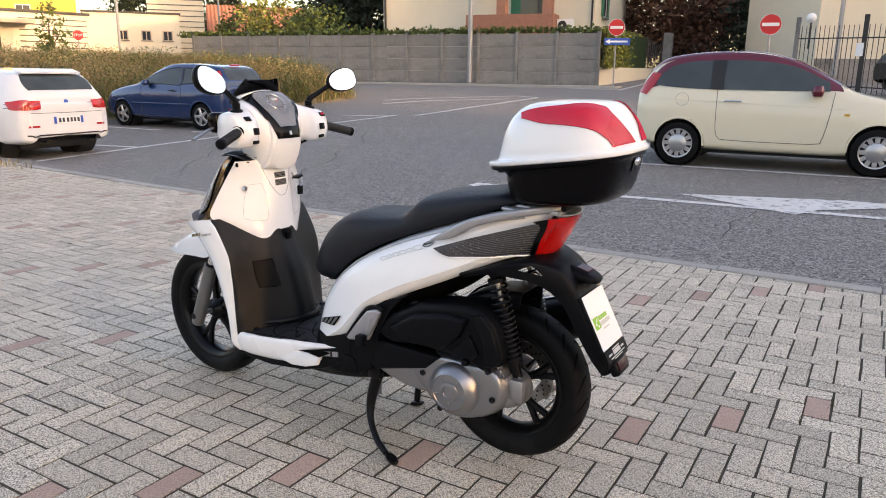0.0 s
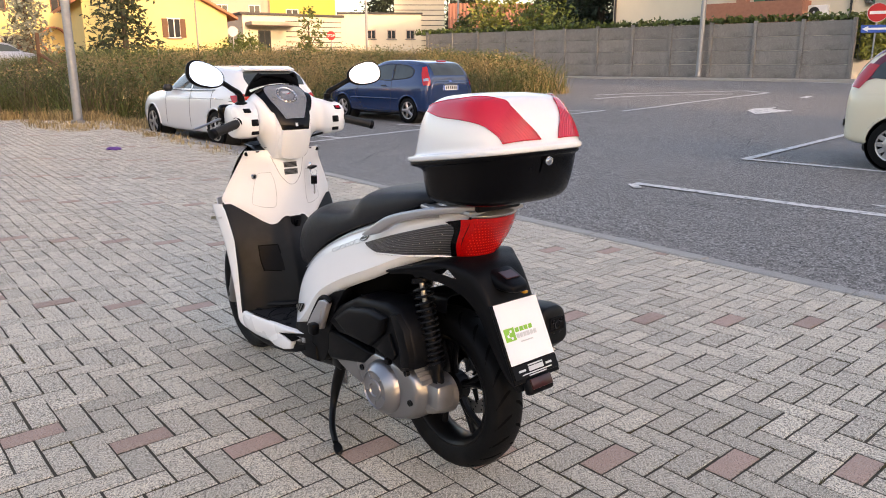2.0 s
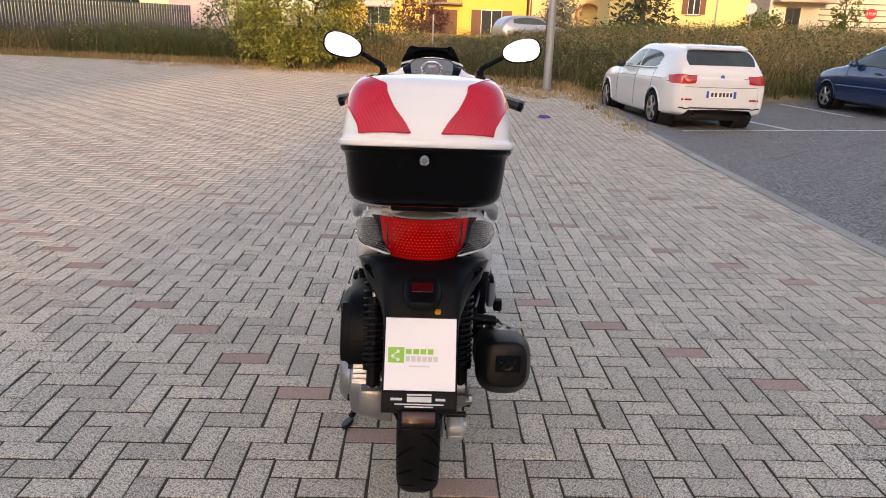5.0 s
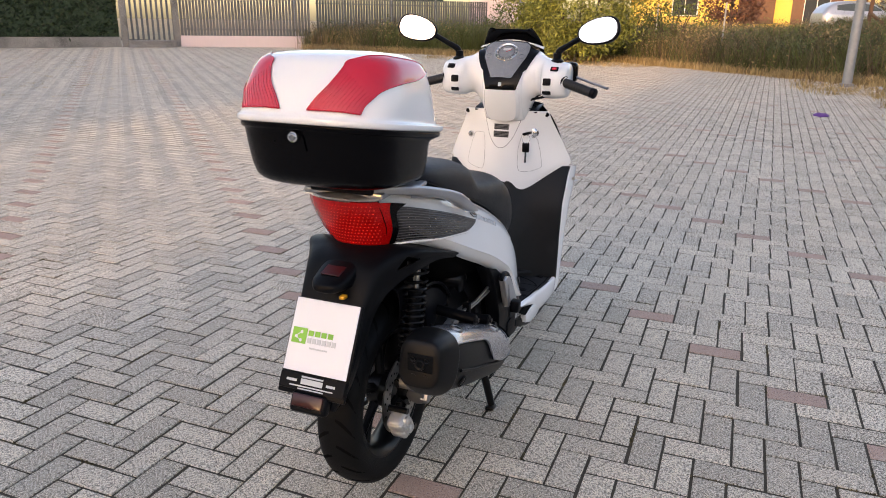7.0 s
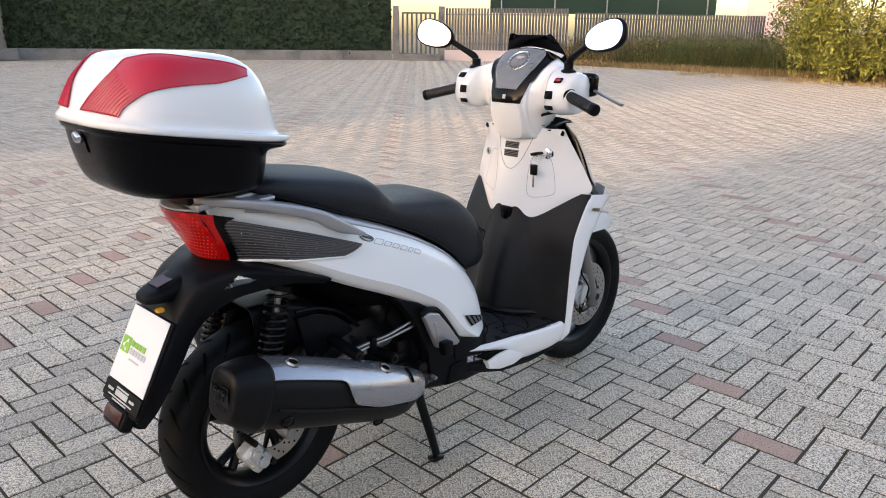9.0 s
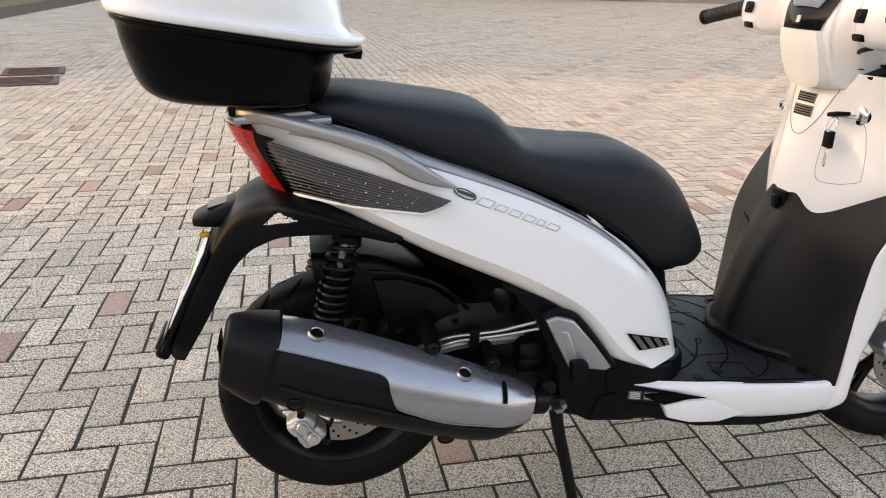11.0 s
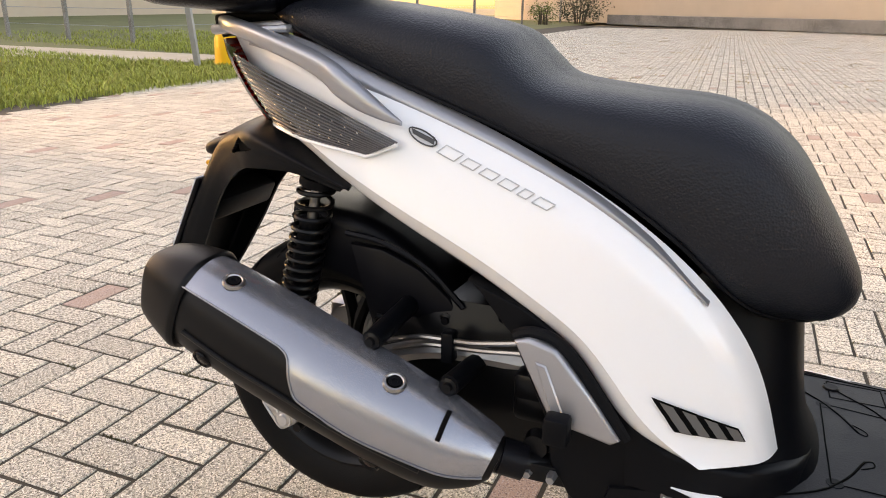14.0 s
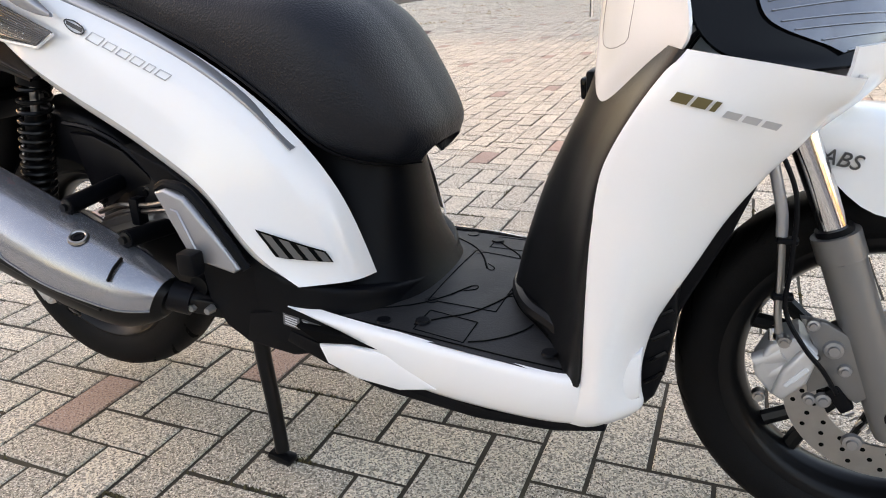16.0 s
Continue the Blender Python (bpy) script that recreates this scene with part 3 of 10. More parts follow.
part("axle", tube([(1.507, -0.115, 0.289), (1.507, 0.115, 0.289)], 0.011, 10), M_CAST, scooter)
# front caliper: stepped casting with two piston bores, on a bracket of the fork
fc = new("brake_caliper")
fc.parent = scooter
fc["label"] = "cast aluminium front brake caliper"
part("casting", prism([(1.330, 0.334), (1.346, 0.374), (1.380, 0.392), (1.405, 0.369), (1.396, 0.328), (1.370, 0.292), (1.354, 0.300), (1.334, 0.323)], -0.142, -0.080, 0.006, 3), M_CALIPER, fc)
part("cover", prism([(1.364, 0.345), (1.389, 0.383), (1.405, 0.369), (1.396, 0.330), (1.370, 0.299), (1.355, 0.307)], -0.154, -0.140, 0.006, 3), M_CALIPER, fc)
for px, pz in ((1.341, 0.343), (1.349, 0.322)):
    part("piston_bore", tube([(px - 0.008, -0.128, pz - 0.003), (px + 0.024, -0.134, pz + 0.020)], 0.0125, 16, 2), M_CALIPER, fc)
part("cover_mark", box(0.040, 0.002, 0.007, T(1.382, -0.154, 0.338) @ R(-52, 'Y'), 0.001, 1), M_PRINTGREY, fc)
part("bleed_nipple", tube([(1.350, -0.130, 0.378), (1.346, -0.132, 0.396)], [0.006, 0.004], 8, 2), M_CHROME, fc)
for px, pz, r in ((1.341, 0.298, 0.008), (1.362, 0.384, 0.008)):
    part("pin_bolt", lathe([(0, 0.014), (r * 0.6, 0.014), (r * 0.7, 0.010), (r, 0.010), (r * 1.2, 0.0)], 12, frame_m((px, -0.140, pz), (1, 0, 0), (0, -1, 0))), M_STEEL, fc)
part("bracket", prism([(1.378, 0.412), (1.409, 0.410), (1.446, 0.390), (1.480, 0.315), (1.461, 0.296), (1.424, 0.315), (1.402, 0.300), (1.395, 0.33), (1.409, 0.356)], -0.126, -0.112, 0.004, 2), mat_forkgrey, fc, "grey caliper bracket")
for px, pz, r in ((1.423, 0.373, 0.012), (1.421, 0.296, 0.010), (1.404, 0.294, 0.008), (1.440, 0.345, 0.008), (1.395, 0.405, 0.008), (1.464, 0.238, 0.012)):
    part("bracket_bolt", lathe([(0, 0.010), (r * 0.55, 0.010), (r * 0.65, 0.007), (r, 0.006), (r * 1.15, 0.0)], 12, frame_m((px, -0.125, pz), (1, 0, 0), (0, -1, 0))), M_CAST, fc)
part("sensor", box(0.020, 0.016, 0.040, T(1.440, -0.122, 0.300) @ R(-40, 'Y'), 0.004, 2), M_BLACK, scooter)
part("brake_pipe_upper", tube([(1.305, -0.118, 0.68), (1.322, -0.130, 0.617), (1.338, -0.134, 0.56), (1.342, -0.134, 0.525)], 0.0075, 10, 14), M_SILVERPAINT, scooter, "grey sleeve of the brake hose")
part("brake_hose", tube([(1.342, -0.134, 0.53), (1.347, -0.136, 0.47), (1.350, -0.136, 0.42), (1.356, -0.134, 0.39)], 0.0052, 10, 14), M_STEEL, scooter, "braided steel brake hose")
part("sensor_cable", tube([(1.325, -0.128, 0.640), (1.352, -0.140, 0.58), (1.357, -0.144, 0.50), (1.358, -0.146, 0.43), (1.385, -0.155, 0.385), (1.412, -0.150, 0.352), (1.435, -0.130, 0.31)], 0.0033, 8, 40), M_BLACK, scooter)
for pz, px in ((0.522, 1.349), (0.445, 1.353)):
    part("cable_tie", box(0.026, 0.016, 0.008, T(px, -0.138, pz), 0.002, 1), M_BLACK, scooter)

# -- front mudguard: white, pointed ahead --
fen = []
for x, zt, zl, hw in ((1.345, 0.668, 0.640, 0.086), (1.435, 0.672, 0.556, 0.094), (1.525, 0.660, 0.548, 0.094), (1.610, 0.625, 0.540, 0.080), (1.700, 0.578, 0.528, 0.052), (1.785, 0.530, 0.522, 0.014)):
    fen.append([(x, -hw, zl), (x, -hw, lerp(zl, zt, 0.45)), (x, -hw * 0.92, lerp(zl, zt, 0.82)), (x, -hw * 0.5, zt - 0.004), (x, 0, zt), (x, hw * 0.5, zt - 0.004), (x, hw * 0.92, lerp(zl, zt, 0.82)), (x, hw, lerp(zl, zt, 0.45)), (x, hw, zl)])
part("front_mudguard", solid(skin(fen, 28, 24), 0.004), M_WHITE, scooter, "white plastic front mudguard")

# -- side panels of the tail --
TOPS = [(-0.118, 0.080, 0.910), (-0.045, 0.132, 0.902), (0.060, 0.154, 0.882), (0.163, 0.159, 0.850), (0.278, 0.164, 0.811), (0.394, 0.170, 0.768), (0.494, 0.176, 0.722), (0.580, 0.183, 0.670), (0.655, 0.188, 0.606), (0.718, 0.185, 0.520), (0.757, 0.164, 0.404)]
BOTS = [(-0.042, 0.080, 0.774), (0.000, 0.122, 0.764), (0.070, 0.168, 0.738), (0.140, 0.180, 0.702), (0.240, 0.192, 0.654), (0.345, 0.202, 0.609), (0.430, 0.209, 0.563), (0.497, 0.213, 0.522), (0.540, 0.216, 0.465), (0.580, 0.217, 0.422), (0.650, 0.214, 0.400)]
side_net = []
for a, b in zip(TOPS, BOTS):
    row = []
    for f, bulge, inn in ((-0.06, -0.016, 0), (0.0, 0.0, 0), (0.05, 0.009, 0), (0.12, 0.0155, 0), (0.20, 0.0195, 0), (0.45, 0.0235, 0), (0.66, 0.0255, 0), (0.79, 0.0265, 0), (0.815, 0.0240, 0), (0.94, 0.006, 0), (1.0, -0.010, 0)):
        k = 0.1 if a[0] < -0.1 else 0.45 if a[0] < -0.03 else 1.0
        row.append((lerp(a[0], b[0], f), lerp(a[1], b[1], f) + bulge * k, lerp(a[2], b[2], f)))
    side_net.append(row)
side_bm = outward(skin(side_net, 60, 60), 1)
_v = list(side_bm.verts)
for _ in range(90):                                   # fair the panel lengthwise
    _y = [q.co.y for q in _v]
    for i in range(1, 59):
        for j in range(60):
            k = i * 60 + j
            _v[k].co.y = (_y[k - 60] + 2 * _y[k] + _y[k + 60]) / 4
for _ in range(9):
    _y = [q.co.copy() for q in _v]
    for k in range(60, 59 * 60):
        _v[k].co = (_y[k - 60] + 2 * _y[k] + _y[k + 60]) / 4
side_target = side_bm.copy()
both("side_panel", side_bm, M_WHITE, scooter, "pearl white plastic tail panel", angle=80)


def side_patch(pts, nu, nv, off):
    """A patch on the left tail panel through (x, z) points."""
    net = [[(x, 0.20, z) for x, z in row] for row in pts]
    bm = drape(net, nu, nv, side_target, off)
    return outward(bm, 1)


POD_TOP = [(-0.103, 0.114, 0.884), (-0.070, 0.140, 0.880), (0.000, 0.168, 0.860), (0.100, 0.190, 0.829), (0.180, 0.202, 0.801), (0.239, 0.208, 0.780)]
POD_LOW = [(-0.048, 0.084, 0.772), (-0.018, 0.122, 0.775), (0.040, 0.160, 0.770), (0.095, 0.181, 0.765), (0.145, 0.193, 0.761), (0.186, 0.200, 0.757)]
pod_tree = BVHTree.FromBMesh(side_target)


def proud(p, off):
    """A point held at least off outside the tail panel."""
    v = Vector(p)
    loc, nrm, _, _ = pod_tree.find_nearest(v)
    if nrm.y < 0:
        nrm = -nrm
    d = (v - loc).dot(nrm)
    return v + nrm * (off - d) if d < off and (v - loc).length < 0.05 else v


def pod_net(lift):
    rows = []
    for a, b in zip(POD_TOP, POD_LOW):
        rows.append([tuple(lerp(np.array(a), np.array(b), f) + np.array((0, 0.006 * 4 * f * (1 - f) * lift, 0))) for f in (0.0, 0.33, 0.67, 1.0)])
    return rows


pod_bm = skin(pod_net(1.0), 48, 18)
for v in pod_bm.verts:
    v.co = proud(v.co, 0.004)
outward(pod_bm, 1)
rim_line = [tuple(proud(np.array(p) + np.array((0, 0.001, -0.002)), 0.0030)) for p in catmull(POD_LOW, 24)] + [tuple(proud(lerp(np.array(POD_LOW[-1]), np.array(POD_TOP[-1]), f) + np.array((0.003, 0.001, -0.001)), 0.0030)) for f in (0.15, 0.5, 0.9)]
both("lens_rim", tube(rim_line, 0.0030, 8, 60), M_WHITE, scooter, "white moulded lip below the indicator lens")
WING = [[(-0.134, 0.089, 0.898), (-0.112, 0.114, 0.897), (-0.072, 0.138, 0.888)], [(-0.119, 0.096, 0.868), (-0.106, 0.110, 0.868), (-0.092, 0.122, 0.868)], [(-0.092, 0.094, 0.818), (-0.082, 0.104, 0.818), (-0.068, 0.114, 0.817)], [(-0.066, 0.070, 0.764), (-0.058, 0.080, 0.768), (-0.044, 0.090, 0.771)]]
inner_edge = [(r[0], tuple(lerp(np.array(r[0]), np.array(r[1]), 0.5)), r[1]) for r in WING]
outer_edge = [(r[1], tuple(lerp(np.array(r[1]), np.array(r[2]), 0.5)), r[2]) for r in WING]
both("lamp_wing", outward(skin(inner_edge, 18, 6), 1), M_REDLENS, scooter, "red lens wrapping round beside the indicator")
both("lamp_surround", outward(skin(outer_edge, 18, 8), 1), M_GLOSS, scooter, "gloss black surround between tail lamp and indicator")
both("indicator_lens", pod_bm, M_SMOKE, scooter, "smoked dark indicator lens with fine ribs")
ribs = bmesh.new()
rib_net = pod_net(1.0)
for i in range(13):
    f = (i + 0.5) / 13
    pts = [tuple(lerp(np.array(r[0]), np.array(r[-1]), f) + np.array((0, 0.006 * 4 * f * (1 - f), 0))) for r in rib_net]
    tube([tuple(proud(p, 0.0045)) for p in catmull(pts, 30)], 0.0013, 5, 30, bm=ribs)
mat_rib = mat("grey_lens_rib", (0.085, 0.085, 0.092), 0.15, coat=0.5)
both("lens_rib", ribs, mat_rib, scooter)
dots = bmesh.new()
for i in range(11):
    for f in (0.30, 0.55, 0.78):
        k = 0.9 + i * 0.32
        j = min(int(k), 4)
        a = lerp(np.array(POD_TOP[j]), np.array(POD_TOP[j + 1]), k - j)
        b = lerp(np.array(POD_LOW[j]), np.array(POD_LOW[j + 1]), k - j)
        q = lerp(a, b, f) + np.array((0, 0.006 * 4 * f * (1 - f), 0))
        bmesh.ops.create_icosphere(dots, subdivisions=1, radius=0.0018, matrix=Matrix.Translation(proud(q, 0.005)))
for ob in both("lens_facet", dots, M_CHROME, scooter):
    ob["kind"] = "stuff"
# louvre at the panel's lower front
mat_vent = mat("grey_vent_plastic", (0.10, 0.095, 0.09), 0.45, var=0.1, scale=20)
vent_rows = [[(0.597, 0.486), (0.628, 0.442)], [(0.638, 0.475), (0.662, 0.440)], [(0.674, 0.465), (0.692, 0.439)], [(0.708, 0.456), (0.720, 0.438)]]
both("vent_recess", side_patch(vent_rows, 16, 8, 0.0045), mat_groove, scooter)
for i in range(4):
    f0, f1 = 0.06 + i * 0.245, 0.06 + i * 0.245 + 0.15
    sl = [[(lerp(0.597, 0.708, f) + 0.004, lerp(0.486, 0.456, f) - 0.003), (lerp(0.628, 0.720, f) + 0.002, lerp(0.442, 0.438, f) + 0.001)] for f in (f0, f1)]
    both("vent_slat", side_patch(sl, 4, 6, 0.007), mat_vent, scooter, "grey vent slat")
# raised edge line below the window of the panel is in the net; model script as plain outlined bars
tree = BVHTree.FromBMesh(side_target)
for i, (u0, u1, v0, v1) in enumerate(((0.0, 0.18, -0.1, 1.0), (0.21, 0.35, 0.0, 0.8), (0.38, 0.52, 0.0, 0.8), (0.55, 0.69, 0.0, 0.8), (0.72, 0.82, 0.0, 0.8), (0.85, 1.0, 0.0, 0.8))):
    line = []
    for u, v in ((u0, v0), (u1 - 0.02, v0), (u1, v1), (u0 + 0.02, v1), (u0, v0)):
        x, z = 0.300 + 0.160 * u - 0.010 * (1 - v), 0.786 - 0.066 * u - 0.014 * (1 - v)
        loc, nrm, _, _ = tree.find_nearest(Vector((x, 0.20, z)))
        line.append(loc + nrm * 0.0012)
    loop = [lerp(line[k], line[k + 1], f) for k in range(4) for f in (0.0, 0.25, 0.5, 0.75)] + [line[0]]
    both("script_bar", tube([tuple(p) for p in loop], 0.0009, 5, len(loop)), M_PRINTSILVER, scooter, "silver outlined bar of the model badge")
badge = []
for r in (0.02, 0.55, 1.0):
    badge.append([(0.268 + 0.021 * r * math.cos(a) , 0.792 - 0.008 * r * math.cos(a) + 0.0115 * r * math.sin(a)) for a in np.linspace(0, 2 * math.pi, 17)])
both("dealer_sticker", side_patch(badge, 7, 33, 0.0035), M_PRINTGREY, scooter, "oval silver and black dealer sticker")
tree = BVHTree.FromBMesh(side_target)
rim_pts = []
for a in np.linspace(0, 2 * math.pi, 29):
    loc, nrm, _, _ = tree.find_nearest(Vector((0.268 + 0.021 * math.cos(a), 0.20, 0.792 - 0.008 * math.cos(a) + 0.0115 * math.sin(a))))
    rim_pts.append(tuple(loc + nrm * 0.0036))
both("sticker_rim", tube(rim_pts, 0.0012, 5, 29), M_PRINTDARK, scooter)
both("sticker_band", side_patch([[(0.251, 0.803), (0.253, 0.794)], [(0.268, 0.7965), (0.268, 0.7875)], [(0.287, 0.789), (0.285, 0.780)]], 9, 4, 0.0048), M_PRINTDARK, scooter)

# -- grab rails and carrier --
def squircle(x, y, z, hy, hz, n=16, p=3.2):
    """A rounded oblong section across x."""
    out = []
    for k in range(n):
        a = 2 * math.pi * k / n
        ca, sa = math.cos(a), math.sin(a)
        out.append((x, y + hy * math.copysign(abs(ca) ** (2 / p), ca), z + hz * math.copysign(abs(sa) ** (2 / p), sa)))
    return out


rail = skin([squircle(*q) for q in ((-0.140, 0.078, 0.927, 0.014, 0.010), (-0.085, 0.128, 0.924, 0.016, 0.012), (-0.010, 0.158, 0.909, 0.017, 0.013), (0.070, 0.176, 0.887, 0.017, 0.0145), (0.115, 0.187, 0.870, 0.016, 0.017), (0.142, 0.195, 0.855, 0.016, 0.020), (0.175, 0.201, 0.837, 0.013, 0.018), (0.215, 0.207, 0.818, 0.008, 0.010), (0.245, 0.210, 0.806, 0.003, 0.003))], 56, 24, closed=True, caps=True)
both("grab_rail", rail, M_SILVERPAINT, scooter, "satin grey grab rail", angle=50)
trim_rows = []
for k, (x, y, z) in enumerate(TOPS[1:9]):
    f = 1.0 - 0.125 * k                               # narrows towards the front
    trim_rows.append([(x - 0.003 * f, y + 0.006 * f, z - 0.006 * f), (x, y + 0.006 * f, z + 0.001), (x + 0.004 * f, y - 0.001 * f, z + 0.013 * f), (x + 0.007 * f, y - 0.014, z + 0.024 * f)])
trim = outward(skin(trim_rows, 48, 8), 1)
both("seat_trim", trim, M_SILVERPAINT, scooter, "satin grey strip along the seat")
car = box(0.20, 0.22, 0.016, T(-0.045, 0, 0.922) @ R(-4, 'Y'), 0.006, 2)
box(0.10, 0.30, 0.012, T(-0.02, 0, 0.918) @ R(-4, 'Y'), 0.005, 2, bm=car)
part("luggage_carrier", car, M_SILVERPAINT, scooter, "grey luggage carrier under the top box")
cm = box(0.16, 0.17, 0.022, T(-0.075, 0, 0.936) @ R(-6, 'Y'), 0.006, 2)
part("carrier_mount", cm, M_BLACK, scooter)

# -- tail lamp --
LAMP = ((0.900, 0.090, -0.166), (0.872, 0.094, -0.155), (0.832, 0.093, -0.131), (0.792, 0.085, -0.110), (0.760, 0.068, -0.094), (0.738, 0.044, -0.082), (0.727, 0.020, -0.076))


def lamp_point(s, z):
    """A point of the tail lamp's face: s from -1 to 1 across, z its height."""
    zs = [r[0] for r in LAMP[::-1]]
    w, xc = np.interp(z, zs, [r[1] for r in LAMP[::-1]]), np.interp(z, zs, [r[2] for r in LAMP[::-1]])
    return (xc + 0.032 * abs(s) ** 2.2, w * s, z)


lens_bm = skin([[lamp_point(s, z) for s in np.linspace(-1, 1, 9)] for z, _, _ in LAMP], 36, 40)
tail = part("tail_lamp", lens_bm, M_REDLENS, scooter, "red tail lamp with a faceted reflector behind clear red plastic", angle=60)
# brighter red dots paint in the glints of the reflector's facets
fac = bmesh.new()
for i in range(17):
    for j in range(14):
        p = lamp_point(-0.86 + 1.72 * (i + 0.5 * (j % 2)) / 17, 0.762 + 0.126 * j / 13)
        bmesh.ops.create_icosphere(fac, subdivisions=1, radius=0.0030, matrix=T(p[0] + 0.0018, p[1], p[2]))
part("reflector_facet", fac, mat("red_facet_glint", (0.90, 0.030, 0.015), 0.10, coat=0.6), tail)
cowl_rows = [[(-0.166 + 0.034 * abs(s) ** 2.2, 0.092 * s, 0.902) for s in np.linspace(-1, 1, 9)],
             [(-0.165 + 0.034 * abs(s) ** 2.2, 0.094 * s, 0.909) for s in np.linspace(-1, 1, 9)],
             [(-0.120 + 0.030 * abs(s) ** 2.2, 0.108 * s, 0.922) for s in np.linspace(-1, 1, 9)],
             [(-0.020, 0.130 * s, 0.922) for s in np.linspace(-1, 1, 9)]]
part("tail_cowl", skin(cowl_rows, 20, 36), M_SILVERPAINT, scooter, "satin grey tail cowl above the lamp")

# -- seat --
seat_rows = [((-0.030, 0.955), (-0.035, 0.942), 0.090, 1.0), ((0.060, 0.966), (0.045, 0.916), 0.140, 0.98), ((0.210, 0.950), (0.185, 0.862), 0.156, 0.98), ((0.330, 0.927), (0.300, 0.822), 0.160, 0.98), ((0.378, 0.890), (0.345, 0.806), 0.159, 0.98), ((0.420, 0.860), (0.390, 0.788), 0.158, 0.98), ((0.528, 0.846), (0.500, 0.740), 0.162, 0.98), ((0.648, 0.834), (0.605, 0.675), 0.168, 0.97), ((0.732, 0.786), (0.676, 0.612), 0.168, 0.92), ((0.790, 0.706), (0.722, 0.580), 0.152, 0.82), ((0.832, 0.632), (0.772, 0.566), 0.118, 0.74), ((0.838, 0.598), (0.806, 0.562), 0.066, 0.66)]
seat_net = []
for (tx, tz), (bx, bz), w, foot in seat_rows:
    row = []
    for s, f in ((0.90, -0.03), (1.0, 0.03), (1.03, 0.25), (1.01, 0.55), (0.90, 0.82), (0.60, 0.965), (0.25, 1.0), (0, 0.995), (-0.25, 1.0), (-0.60, 0.965), (-0.90, 0.82), (-1.01, 0.55), (-1.03, 0.25), (-1.0, 0.03), (-0.90, -0.03)):
        q = foot if f < 0.1 else lerp(foot, 1.0, 0.8) if f < 0.3 else 1.0
        row.append((lerp(bx, tx, f), w * s * q, lerp(bz, tz, f)))
    seat_net.append(row)
sb = skin(seat_net, 70, 48)
part("seat", solid(sb, 0.012), M_SEAT, scooter, "stepped black vinyl seat", angle=70)
piping = tube([(r[1][0], r[2] * r[3], r[1][1] + 0.002) for r in seat_rows], 0.0032, 6, 60)
both("seat_piping", piping, M_BLACK, scooter)


def oval(z, x0, x1, w, n=20, p=2.6):
    """A closed rounded section in plan."""
    c, h = (x0 + x1) / 2, (x1 - x0) / 2
    out = []
    for k in range(n):
        a = 2 * math.pi * k / n
        ca, sa = math.cos(a), math.sin(a)
        out.append((c + h * math.copysign(abs(ca) ** (2 / p), ca), w * math.copysign(abs(sa) ** (2 / p), sa), z))
    return out


# black body under the seat
part("seat_base", skin([oval(0.600, 0.30, 0.772, 0.112), oval(0.55, 0.32, 0.780, 0.124), oval(0.48, 0.36, 0.790, 0.146), oval(0.42, 0.40, 0.800, 0.166), oval(0.375, 0.42, 0.816, 0.190), oval(0.340, 0.43, 0.838, 0.205)], 24, 48, closed=True, caps=True), M_BLACK, scooter, "matt black plastic seat base")
part("battery_cover", skin([oval(0.86, 0.0, 0.42, 0.125), oval(0.74, 0.06, 0.52, 0.145), oval(0.62, 0.20, 0.62, 0.155), oval(0.56, 0.30, 0.70, 0.15)], 14, 36, closed=True, caps=True), mat_groove, scooter)

# lower black cover between tail panel and floor
low = prism([(0.345, 0.602), (0.430, 0.571), (0.500, 0.528), (0.545, 0.472), (0.585, 0.428), (0.640, 0.402), (0.690, 0.394), (0.690, 0.352), (0.640, 0.318), (0.600, 0.288), (0.545, 0.276), (0.505, 0.300), (0.475, 0.350), (0.470, 0.405), (0.440, 0.470), (0.412, 0.530), (0.362, 0.588)], 0.170, 0.215, 0.010, 3)
both("lower_side_cover", low, M_BLACK, scooter, "matt black plastic cover below the tail panel")
band = []
for x, y, zt in ((0.575, 0.214, 0.430), (0.625, 0.217, 0.406), (0.680, 0.215, 0.396), (0.725, 0.202, 0.391), (0.760, 0.176, 0.385), (0.788, 0.140, 0.378), (0.806, 0.095, 0.373), (0.816, 0.045, 0.370), (0.818, 0.0, 0.369)):
    band.append([(x - 0.012, y - 0.010, zt + 0.004), (x, y, zt), (x + 0.002, y + 0.003, lerp(zt, 0.345, 0.5)), (x + 0.006, y + 0.006, 0.345)])
both("seat_base_skirt", outward(skin(band, 48, 10), 1), M_BLACK, scooter, "matt black moulded skirt round the seat base")
both("skirt_strip", prism([(0.560, 0.335), (0.640, 0.352), (0.720, 0.345), (0.820, 0.318), (0.720, 0.288), (0.640, 0.268), (0.545, 0.278)], 0.185, 0.222, 0.008, 2), M_BLACK, scooter)
mat_gauge2 = mat("grey_sticker", (0.10, 0.10, 0.105), 0.4)
